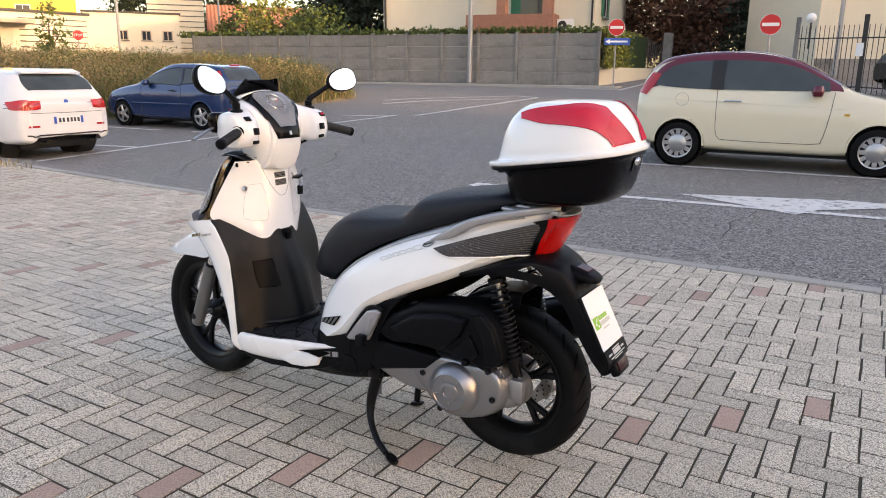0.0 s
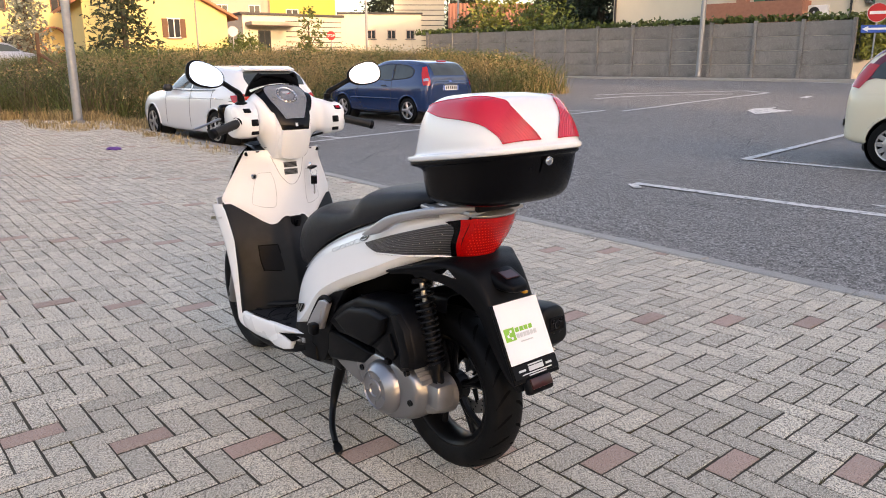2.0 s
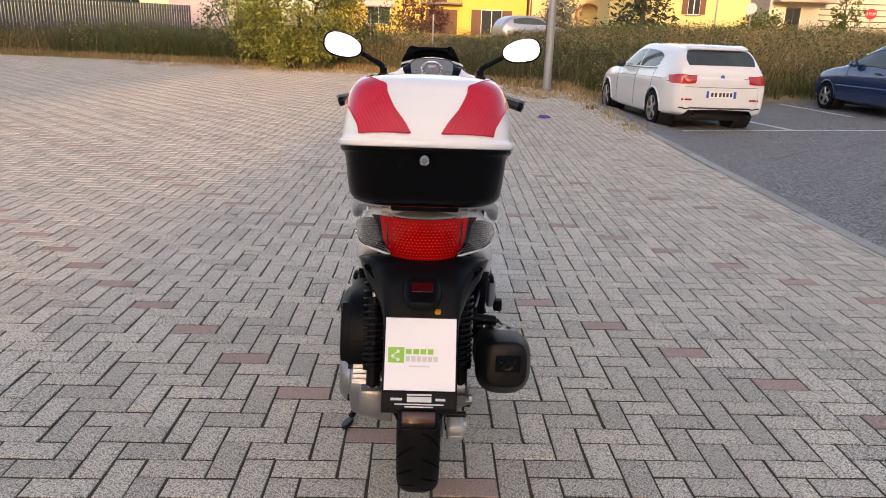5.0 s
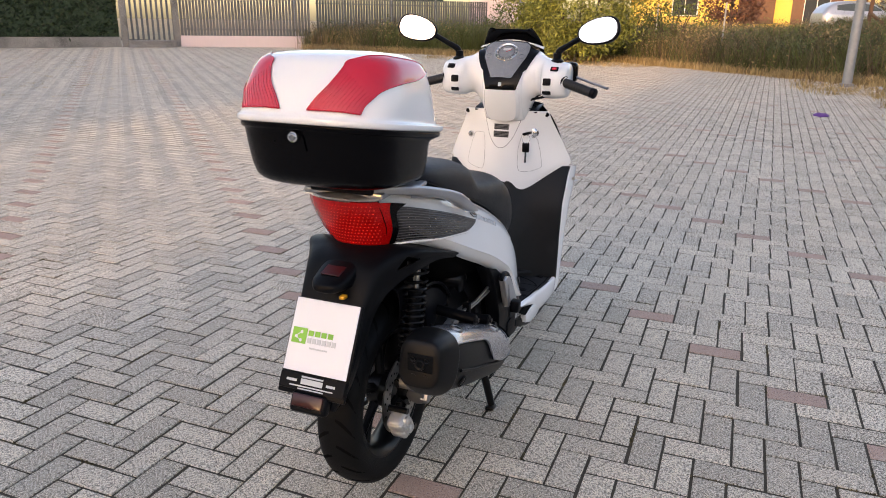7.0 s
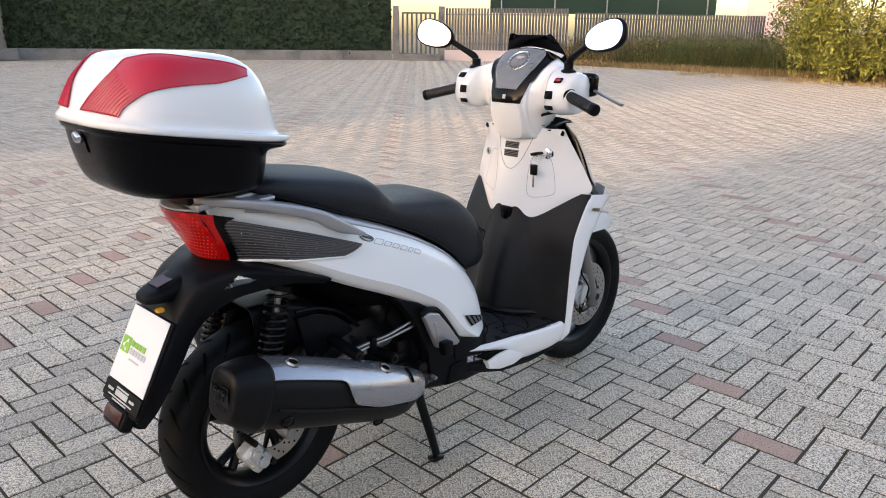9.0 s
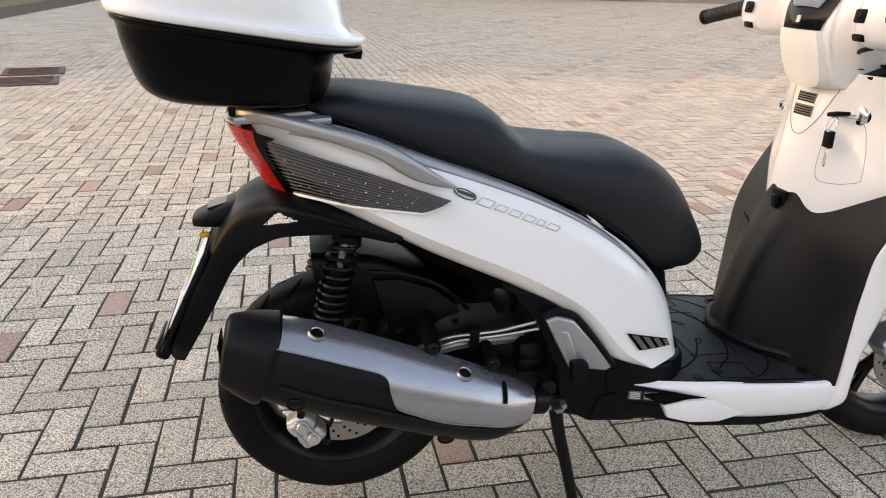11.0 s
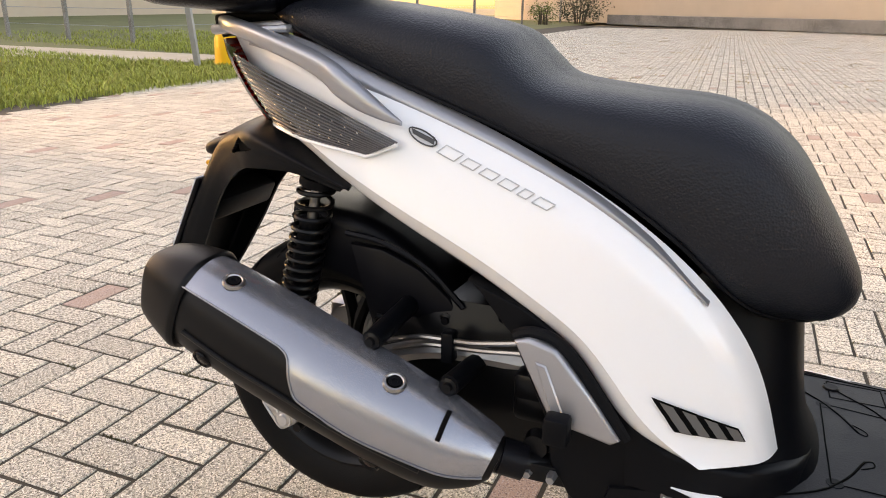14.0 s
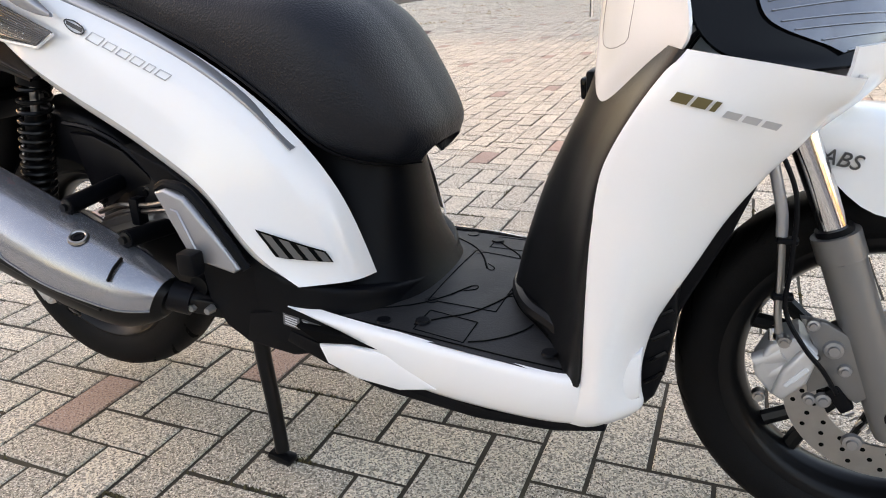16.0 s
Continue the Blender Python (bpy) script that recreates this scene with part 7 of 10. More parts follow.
M_SLAT = mat("grey_metal_slat", (0.115, 0.117, 0.12), 0.5, metal=0.4, var=0.12, scale=4, rnd=0.10)
M_STRIPE = mat("dark_cladding_joint", (0.07, 0.065, 0.06), 0.8)
M_SIGNRED = mat("red_traffic_sign", (0.55, 0.02, 0.02), 0.4, var=0.05, scale=6)
M_SIGNWHITE = mat("white_traffic_sign", (0.78, 0.78, 0.77), 0.4, var=0.03, scale=6)
M_SIGNBLUE = mat("blue_traffic_sign", (0.03, 0.10, 0.42), 0.4)
M_YELLOW = mat("yellow_painted_concrete", (0.85, 0.44, 0.01), 0.6, var=0.10, scale=5, bump=0.15, bscale=60, dirt=((0.45, 0.27, 0.06), 3.0, 0.62, 0.85))
M_LEAF = mat("green_leaves", (0.075, 0.105, 0.020), 0.6, island=0.5, var2=0.3, scale2=0.8)
M_LEAFY = mat("yellow_green_leaves", (0.17, 0.18, 0.03), 0.6, island=0.5, var2=0.3, scale2=0.8)
M_LEAFD = mat("dark_conifer_needles", (0.022, 0.034, 0.016), 0.7, island=0.5, var2=0.3, scale2=0.5)
M_LEAFR = mat("reddish_leaves", (0.105, 0.045, 0.026), 0.65, island=0.45, var2=0.3, scale2=0.8)
M_LEAFS = mat("silvery_green_needles", (0.16, 0.18, 0.15), 0.7, island=0.4)
M_BARK = mat("brown_bark", (0.085, 0.065, 0.048), 0.9, var=0.3, scale=8, bump=0.6, bscale=20)
M_BROWNWEED = mat("brown_dead_stalks", (0.14, 0.105, 0.065), 0.9, island=0.5)
M_WEED = mat("olive_green_weeds", (0.095, 0.115, 0.034), 0.8, island=0.55, var2=0.35, scale2=0.25)
M_STRAW = mat("dry_straw_grass", (0.35, 0.255, 0.120), 0.85, island=0.50, var2=0.25, scale2=0.3)
M_BLADE = mat("short_green_grass", (0.24, 0.27, 0.05), 0.75, island=0.5, var2=0.3, scale2=0.4)
M_HEDGEDARK = mat("dark_hedge_leaves", (0.018, 0.035, 0.012), 0.5, island=0.6)


def rise(x, y):
    """How far the weedy field stands above the ground sheet."""
    f = max(0.0, min(1.0, (x - 14.0) / 11.0))
    g = max(0.0, min(1.0, (y + 24.0) / 7.0))
    g *= max(0.05, min(1.0, (-1.0 - y) / 5.0))
    return 0.62 * f * f * (3 - 2 * f) * g + 0.012 * max(0.0, x - 25.0)


def in_field(x, y):
    """The weeds: beyond the parking bays and beyond the far edge of the pavers."""
    if y < -3.0:
        edge = 16.4 if y > -13 else 16.4 - 0.40 * (-13 - y)
        if y < -17.5:
            edge = 14.6 + 1.9 * (-17.5 - y)
    else:
        edge = 16.4 + 0.86 * (y + 3.0) if y < 3.0 else 21.5 + 0.02 * y
    return x > edge and y > -23.0 and y < 15.5


fx, fy = np.linspace(12, 60, 97), np.linspace(-24, 18, 85)
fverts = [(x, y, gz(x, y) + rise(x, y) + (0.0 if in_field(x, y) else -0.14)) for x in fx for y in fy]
ffaces = [(i * 85 + j, (i + 1) * 85 + j, (i + 1) * 85 + j + 1, i * 85 + j + 1) for i in range(96) for j in range(84)]
tagged(mesh_part("field", fverts, ffaces, M_SOIL, smooth=True), "rough earth of the overgrown field", "field", kind="structure")


def blades(name, spots, material, hmin, hmax, per, width, label, category, lean=0.35, zfun=None, seed=1):
    """Grass: bent tapering blades in tufts, all in one mesh."""
    r = np.random.default_rng(seed)
    vs, fs = [], []
    for (x, y) in spots:
        z = zfun(x, y)
        for _ in range(per):
            a = r.uniform(0, 2 * math.pi)
            h = r.uniform(hmin, hmax)
            ln = h * lean * r.uniform(0.2, 1.6)
            bx, by = x + r.normal(0, 0.10), y + r.normal(0, 0.10)
            c, s = math.cos(a), math.sin(a)
            w = width * r.uniform(0.6, 1.3)
            px, py = -s * w, c * w
            k = len(vs)
            vs += [(bx - px, by - py, z - 0.03), (bx + px, by + py, z - 0.03), (bx + c * ln * 0.35 - px * .8, by + s * ln * 0.35 - py * .8, z + h * 0.6), (bx + c * ln * 0.35 + px * .8, by + s * ln * 0.35 + py * .8, z + h * 0.6), (bx + c * ln, by + s * ln, z + h)]
            fs += [(k, k + 1, k + 3, k + 2), (k + 2, k + 3, k + 4)]
    ob = mesh_part(name, vs, fs, material)
    return tagged(ob, label, category, kind="stuff")


rg_ = np.random.default_rng(5)
green, straw, brown = [], [], []
while len(green) + len(straw) + len(brown) < 15000:
    d = rg_.exponential(9.0)
    y = rg_.uniform(-22.5, 15.0)
    x = 12.0 + d + rg_.uniform(0, 9)
    if x > 56 or not in_field(x, y):
        continue
    nz = noise.noise(Vector((x * 0.16, y * 0.16, 3.1))) + (0.45 if (17 < x < 30 and -19 < y < -4) else -0.12) + (0.15 if y < -3 and x > 22 else 0)
    q = nz + rg_.normal(0, 0.22)
    if y > -4:
        q += 0.22
    (straw if q > 0.28 else brown if q > (0.24 if y < -4 else 0.02) else green).append((x, y))
fz = lambda x, y: gz(x, y) + rise(x, y)
blades("weeds", green, M_WEED, 0.12, 1.05, 15, 0.0075, "tall olive green weeds and grass of the field", "weeds", zfun=fz, seed=2, lean=1.15)
blades("dead_weeds", brown, M_BROWNWEED, 0.3, 1.25, 10, 0.006, "brown dead weed stalks of the field", "weeds", zfun=fz, seed=12, lean=0.8)
blades("dry_grass", straw, M_STRAW, 0.15, 0.95, 15, 0.0065, "tall dry straw-coloured grass of the field", "dry grass", zfun=fz, seed=3, lean=1.1)
edge_spots = [(rg_.uniform(8.5, 14.2), -2.95 + rg_.normal(0, 0.10)) for _ in range(60)] + [(rg_.uniform(13.6, 16.5), rg_.uniform(-3.2, -1.6)) for _ in range(160)] + [(rg_.uniform(19, 22.5), rg_.uniform(2, 9)) for _ in range(350)]
verge2 = []
while len(verge2) < 2600:
    y = rg_.uniform(-4.5, 14.5)
    x = (16.4 + 0.86 * (y + 3.0) if y < 3.0 else 21.5 + 0.02 * y) + rg_.exponential(0.9) - 0.5
    verge2.append((x, y))
blades("dry_verge", verge2, M_STRAW, 0.04, 0.22, 10, 0.008, "short golden dry grass between pavers and weeds", "dry grass", zfun=fz, seed=14, lean=1.0)
blades("verge_grass", edge_spots, M_STRAW, 0.02, 0.09, 9, 0.008, "short dry grass along the edge of the pavers", "grass", zfun=gz, seed=4, lean=0.9)
lawn_spots = []
while len(lawn_spots) < 9000:
    x, y = -5.75 - rg_.exponential(3.2), rg_.uniform(1.0, 18.0)
    if x < -20 or (7.9 < y - 0.18 * (-x - 7) < 9.6 and x < -7.6) or (y > 9.6 and x > -8.2):
        continue
    lawn_spots.append((x, y))
blades("lawn_grass", lawn_spots, M_BLADE, 0.03, 0.10, 8, 0.007, "short mown green grass of the lawn", "grass", zfun=gz, seed=5, lean=0.8)
weed_spots = [(rg_.uniform(-5, 14), rg_.uniform(9, 26)) for _ in range(420)]
blades("joint_weeds", weed_spots, M_STRAW, 0.004, 0.016, 10, 0.014, "dry moss and weeds between the far pavers", "weeds", zfun=gz, seed=6, lean=1.2)
sheet("sand_path", -30, -8.0, 7.9, 9.9, 20, 4, 0.006, mat("pale_sandy_path", (0.42, 0.36, 0.27), 0.95, var=0.15, scale=4, bump=0.4, bscale=60), "pale sandy path across the lawn", "path")


def leaves(name, pts, size, material, parent, aspect=1.8, droop=0.0, seed=1):
    """A crown: many small leaf-shaped faces at the given points (kind of one part)."""
    r = np.random.default_rng(seed)
    vs, fs = [], []
    for p in pts:
        a, b = r.uniform(0, 2 * math.pi), r.normal(-droop, 0.6)
        l = size * r.uniform(0.6, 1.4)
        d = np.array([math.cos(a) * math.cos(b), math.sin(a) * math.cos(b), math.sin(b)])
        s = np.cross(d, r.normal(0, 1, 3))
        s = s / max(1e-6, np.linalg.norm(s)) * l / aspect / 2
        k = len(vs)
        q = np.asarray(p)
        vs += [tuple(q - d * l / 2), tuple(q + s), tuple(q + d * l / 2), tuple(q - s)]
        fs.append((k, k + 1, k + 2, k + 3))
    ob = mesh_part(name, vs, fs, material, parent)
    ob["kind"] = "stuff"
    return ob


def clumps(cx, cy, cz, rx, ry, rz, n_clump, per, spread, seed):
    """Points in uneven clumps over an ellipsoid."""
    r = np.random.default_rng(seed)
    out = []
    for _ in range(n_clump):
        v = r.normal(0, 1, 3)
        v = v / np.linalg.norm(v) * r.uniform(0.45, 1.05) ** 0.6
        if v[2] < -0.75:
            v[2] *= 0.6
        c = np.array([cx + v[0] * rx, cy + v[1] * ry, cz + v[2] * rz])
        out += list(c + r.normal(0, spread, (per, 3)))
    return out


def broad_tree(x, y, h, rad, leaf_mat, label, seed, name="tree", leaf=0.16, z0=None, nc=90, per=26, low=0.35):
    """A tree with a tapered trunk, limbs and a clumpy crown."""
    z = gz(x, y) if z0 is None else z0
    t = thing(name, label, name)
    r = random.Random(seed)
    tb_ = tube([(x, y, z - 0.1), (x + 0.1, y, z + h * 0.35), (x, y + 0.1, z + h * 0.8)], [0.05 * rad + 0.05, 0.04 * rad + 0.03, 0.02], 8, 12)
    part("trunk", tb_, M_BARK, t)
    for i in range(6):
        a = i * 1.05 + r.uniform(-0.3, 0.3)
        zz = z + h * r.uniform(0.25, 0.55)
        part("limb", tube([(x, y, zz), (x + 0.4 * rad * math.cos(a), y + 0.4 * rad * math.sin(a), zz + 0.15 * h), (x + 0.75 * rad * math.cos(a), y + 0.75 * rad * math.sin(a), zz + 0.25 * h)], [0.035 * rad + 0.01, 0.02 * rad, 0.008], 6, 8), M_BARK, t)
    zc = z + h * (low + 1) / 2
    leaves("crown", clumps(x, y, zc, rad, rad, h * (1 - low) / 2 * 1.05, nc, per, rad * 0.13, seed), leaf, leaf_mat, t, seed=seed)
    return t


def conifer(x, y, h, rad, leaf_mat, label, seed, z0=None, leaf=0.22, per=30):
    """A conifer: straight trunk and tiers of drooping boughs."""
    z = gz(x, y) if z0 is None else z0
    t = thing("conifer", label, "tree")
    r = np.random.default_rng(seed)
    part("trunk", tube([(x, y, z - 0.1), (x, y, z + h * 0.95)], [0.03 * h, 0.01], 8, 2), M_BARK, t)
    pts = []
    nb = int(h * 12)
    bb = bmesh.new()
    for i in range(nb):
        f = i / nb
        zz = z + h * (0.04 + 0.94 * f)
        ln = rad * (1 - f) ** 0.8 * r.uniform(0.65, 1.1) + 0.1
        a = i * 2.4 + r.uniform(-0.3, 0.3)
        tip = (x + ln * math.cos(a), y + ln * math.sin(a), zz - 0.18 * ln)
        tube([(x, y, zz), tip], [0.02, 0.005], 4, 2, bm=bb)
        for k in range(per):
            g = r.uniform(0.2, 1.05)
            pts.append((x + ln * g * math.cos(a) + r.normal(0, 0.10 + 0.10 * ln), y + ln * g * math.sin(a) + r.normal(0, 0.10 + 0.10 * ln), zz - 0.18 * ln * g + r.normal(0, 0.10)))
    part("branchwork", bb, M_BARK, t, smooth=False)
    leaves("needles", pts, leaf, leaf_mat, t, aspect=2.6, droop=0.3, seed=seed)
    return t


# big bush at the far edge of the pavers, and smaller ones
def bush(x, y, rx, ry, h, leaf_mat, label, seed, nc=140, per=40, leaf=0.11, z0=None):
    z = gz(x, y) if z0 is None else z0
    t = thing("bush", label, "bush")
    for i in range(7):
        a = i * 0.9
        part("stem", tube([(x + 0.2 * math.cos(a), y + 0.2 * math.sin(a), z - 0.05), (x + 0.35 * rx * math.cos(a), y + 0.35 * ry * math.sin(a), z + 0.45 * h), (x + 0.6 * rx * math.cos(a), y + 0.6 * ry * math.sin(a), z + 0.8 * h)], [0.04, 0.025, 0.008], 6, 8), M_BARK, t)
    pts = [p for p in clumps(x, y, z + h * 0.48, rx, ry, h * 0.52, nc, per, 0.16, seed) if p[2] > z]
    leaves("foliage", pts, leaf, leaf_mat, t, aspect=3.0, droop=0.35, seed=seed)
    return t


# leafy weeds among the grass
for nm, mt, sd, n, lf, lb in (("weed_foliage", M_WEED, 31, 420, 0.085, "leafy olive green weeds growing through the grass"), ("bramble_foliage", M_LEAF, 32, 240, 0.075, "tangled green brambles of the field"), ("dry_foliage", M_STRAW, 33, 160, 0.080, "withered straw-coloured plants of the field")):
    rw = np.random.default_rng(sd)
    pts_ = []
    while n > 0:
        y_ = rw.uniform(-22.0, 15.0)
        x_ = 12.5 + rw.exponential(5.0) + rw.uniform(0, 9)
        if not in_field(x_ - 0.3, y_):
            continue
        n -= 1
        hh_ = rw.uniform(0.35, 1.15)
        for _ in range(int(60 + 110 * hh_)):
            g_ = rw.uniform(0, 1) ** 0.8
            pts_.append((x_ + rw.normal(0, 0.10 + 0.28 * g_), y_ + rw.normal(0, 0.10 + 0.28 * g_), fz(x_, y_) + 0.03 + hh_ * g_ * rw.uniform(0.8, 1.1)))
    tagged(leaves(nm, pts_, lf, mt, None, aspect=2.6, droop=-0.2, seed=sd), lb, "weeds", kind="stuff")
bush(20.6, 4.4, 1.9, 1.9, 3.5, M_LEAFY, "large yellow-green bush at the edge of the pavers", 11, nc=330, per=80, leaf=0.12)
bush(23.5, 2.0, 1.2, 1.2, 2.0, M_LEAF, "bush of dull green leaves in the weeds", 12, nc=60)
bush(26.0, 7.5, 2.0, 1.5, 2.2, M_LEAF, "tangled bush at the edge of the field", 13, nc=80)
bush(-7.9, 35.0, 1.1, 1.1, 1.6, M_LEAFD, "dark rounded evergreen bush beside the steps", 14, nc=60)
bush(-9.0, 32.5, 0.5, 0.5, 1.0, M_LEAF, "small bush by the fence posts", 15, nc=20)

# hedge with its low wall
hedge_a, hedge_b = Vector((12.2, 24.9)), Vector((18.7, 20.45))
hd = hedge_b - hedge_a
hr_ = np.random.default_rng(21)
hp = []
for _ in range(15000):
    f, g, u = hr_.uniform(-0.75, 1), hr_.uniform(0, 1), hr_.normal(0, 0.07)
    p = hedge_a + hd * f
    nrm = Vector((hd.y, -hd.x)).normalized()
    if hr_.uniform() < 0.2:
        hp.append((p.x - nrm.x * g * 0.9, p.y - nrm.y * g * 0.9, 0.28 + 2.9 + u))
    else:
        hp.append((p.x + nrm.x * u, p.y + nrm.y * u, 0.28 + 0.25 + g * 2.7))
hedge = thing("hedge", "tall dense dark green clipped hedge above a low wall", "hedge")
leaves("foliage", hp, 0.11, M_HEDGEDARK, hedge, aspect=1.6, seed=22)
hm = frame_m((hedge_a.x + hd.x * 0.125, hedge_a.y + hd.y * 0.125, 0.28), (hd.x, hd.y, 0), (0, 0, 1))
part("core", box(hd.length * 1.75, 0.7, 2.7, hm @ T(0, 0.42, 1.45)), M_HEDGEDARK, hedge, smooth=False)
tagged(part("low_wall", box(hd.length * 1.75, 0.22, 0.40, hm @ T(0, -0.10, 0.16), 0.01, 1), M_CONC, None, smooth=False), "low weathered concrete wall under the hedge", "wall", kind="structure")

# gate and slat fence
ga, gb_ = Vector((18.8, 20.3)), Vector((20.1, 19.1))
gd = (gb_ - ga).normalized()
fence_m = lambda p, z=0.28: frame_m((p.x, p.y, z), (gd.x, gd.y, 0), (0, 0, 1))
gate = thing("gate", "grey metal slat garden gate between pillars", "gate")
part("gate_frame", box(1.2, 0.05, 0.06, fence_m((ga + gb_) / 2, 2.05), 0.01, 1), M_SLAT, gate, smooth=False)
for i in range(10):
    part("slat", box(0.075, 0.025, 1.65, fence_m(ga.lerp(gb_, (i + 0.5) / 10), 1.25), 0.004, 1), M_SLAT, gate, smooth=False)
for p in (ga, gb_):
    part("pillar", box(0.22, 0.22, 2.1, fence_m(p, 1.25), 0.012, 1), M_CONC, gate, smooth=False)
steps = tagged(new("steps"), "two worn stone steps before the gate", "steps", kind="structure")
for i in range(2):
    part("step", box(1.6, 0.4 + 0.35 * (1 - i), 0.16, fence_m((ga + gb_) / 2, 0.30 + 0.15 * i) @ T(0, -0.30, 0), 0.012, 1), M_CONC, steps, smooth=False)


def slat_fence(a, b, z0, base_h, h, label, pitch=0.115, wid=0.085):
    """A fence of upright slats on a low rendered wall."""
    f = thing("fence", label, "fence")
    d = b - a
    u = d.normalized()
    mm = lambda p, z: frame_m((p.x, p.y, z), (u.x, u.y, 0), (0, 0, 1))
    part("base_wall", box(d.length, 0.2, base_h, mm((a + b) / 2, z0 + base_h / 2), 0.01, 1), M_PLASTER_P, f, smooth=False)
    n = int(d.length / pitch)
    me = None
    for i in range(n):
        p = a + d * ((i + 0.5) / n)
        if me is None:
            s = part("slat", box(wid, 0.02, h, None, 0.003, 1), M_SLAT, f, smooth=False)
            me = s.data
        else:
            s = new("slat", me)
            s.parent = f
        s.matrix_basis = mm(p, z0 + base_h + h / 2)
    for zz in (0.15, 0.85):
        part("rail", box(d.length, 0.03, 0.04, mm((a + b) / 2, z0 + base_h + h * zz) @ T(0, 0.03, 0)), M_SLAT, f, smooth=False)
    return f


slat_fence(Vector((20.2, 19.0)), Vector((22.7, 15.0)), 0.27, 0.42, 1.55, "grey metal slat fence on a pinkish rendered base wall")
slat_fence(Vector((22.8, 14.8)), Vector((29.5, 10.4)), 0.30, 0.40, 1.40, "dark slat fence behind the weeds")
net = thing("net_fence", "green shade netting on a wire fence", "fence")
part("net", box(9.5, 0.02, 0.9, frame_m((25.5, 15.2, 2.55), (6.8, -4.9, 0), (0, 0, 1))), mat("green_net", (0.02, 0.05, 0.035), 0.8, var=0.2, scale=20), net, smooth=False)
for i in range(5):
    part("post", tube([(22.0 + i * 1.75, 17.7 - i * 1.27, 0.2), (22.0 + i * 1.75, 17.7 - i * 1.27, 3.0)], 0.03, 8), M_GALV, net)

# concrete wall of stacked slabs between posts
wa, wb = Vector((10.15, -27.45)), Vector((32.0, -23.9))
wd = (wb - wa)
wu = wd.normalized()
cw = tagged(new("wall_concrete"), "weathered grey wall of stacked concrete slabs between posts", "wall", kind="structure")
npan = int(wd.length / 1.75)
slab = post = None
for i in range(npan + 1):
    p = wa + wu * (i * 1.75)
    z = 0.80 + 0.004 * i
    if post is None:
        post = part("post", box(0.14, 0.18, 2.25, None, 0.012, 1), M_CONC, cw, smooth=False)
        ob = post
    else:
        ob = new("post", post.data)
        ob.parent = cw
    ob.matrix_basis = frame_m((p.x, p.y, z + 1.075), (wu.x, wu.y, 0), (0, 0, 1))
    if i == npan:
        break
    q = p + wu * 0.875
    for k in range(4):
        if slab is None:
            slab = part("slab", box(1.66, 0.06, 0.52, None, 0.012, 1), M_CONC, cw, smooth=False)
            ob = slab
        else:
            ob = new("slab", slab.data)
            ob.parent = cw
        ob.matrix_basis = frame_m((q.x, q.y, z + 0.28 + 0.528 * k), (wu.x, wu.y, 0), (0, 0, 1))
ivy_pts = [(wa.x + wu.x * s, wa.y + wu.y * s - 0.15 + rg_.normal(0, 0.12), 2.98 + abs(rg_.normal(0, 0.10))) for s in rg_.uniform(0, 22, 3200)]
ivy = thing("ivy", "green ivy growing along the top of the concrete wall", "ivy")
leaves("foliage", ivy_pts, 0.16, M_LEAF, ivy, aspect=1.3, seed=31)
tagged(part("far_kerb", box(24.0, 1.2, 0.14, frame_m((20.8, -24.9, 0.76), (wu.x, wu.y, 0), (0, 0, 1)), 0.02, 1), M_KERB, None, smooth=False), "concrete footway and kerb along the wall", "footway", kind="structure")

# side road: hedge on a cream wall, iron gate, railings
hedge2 = thing("hedge", "sunny green hedge behind iron railings on a cream wall", "hedge")
leaves("foliage", [(9.95 + 0.14 * t + rg_.normal(0, 0.10), -27.6 - t, 1.55 + g * 1.65) for t, g in zip(rg_.uniform(0, 7.5, 5200), rg_.uniform(0, 1, 5200))], 0.15, M_LEAFY, hedge2, aspect=1.4, seed=33)
part("core", box(0.5, 7.4, 1.5, T(10.75, -31.3, 2.3)), M_HEDGEDARK, hedge2, smooth=False)
tagged(part("wall_cream", box(0.25, 9.0, 0.85, T(10.15, -31.9, 1.15) @ R(-3, 'Z'), 0.01, 1), M_PLASTER_C, None, smooth=False), "low cream rendered garden wall", "wall", kind="structure")
rail_f = thing("railing", "dark iron railing beside the hedge", "railing")
for i in range(6):
    part("bar", tube([(9.98, -27.55 - i * 0.13, 1.5), (9.98, -27.55 - i * 0.13, 2.85)], 0.012, 6), M_IRON, rail_f)
gt = thing("iron_gate", "grey iron double gate with stone pillars", "gate")
for i in range(12):
    part("bar", tube([(11.3 - i * 0.10, -36.6, 1.2), (11.3 - i * 0.10, -36.6, 3.0 + 0.2 * math.sin(i * 0.55))], 0.02, 6), M_SLAT, gt)
for x in (11.6, 9.9):
    part("pillar", box(0.4, 0.4, 2.3, T(x, -36.6, 2.2), 0.02, 1), M_CONC, gt, smooth=False)

# fence and house at the right end of the side road
rf = thing("railing", "black iron railing with pointed tips", "railing")
ra, rb_ = Vector((2.6, -26.2)), Vector((-7.0, -19.2))
rd = rb_ - ra
bar_me = None
for i in range(66):
    p = ra + rd * (i / 65)
    if bar_me is None:
        o = part("bar", tube([(0, 0, 0), (0, 0, 1.95), (0, 0, 2.08)], [0.013, 0.013, 0.002], 6, 6), M_IRON, rf)
        bar_me = o.data
    else:
        o = new("bar", bar_me)
        o.parent = rf
    o.location = (p.x, p.y, gz(p.x, p.y) + 0.15)
for zz in (0.35, 1.85):
    part("rail", tube([(ra.x, ra.y, gz(*ra) + zz), (rb_.x, rb_.y, gz(*rb_) + zz)], 0.022, 6), M_IRON, rf)
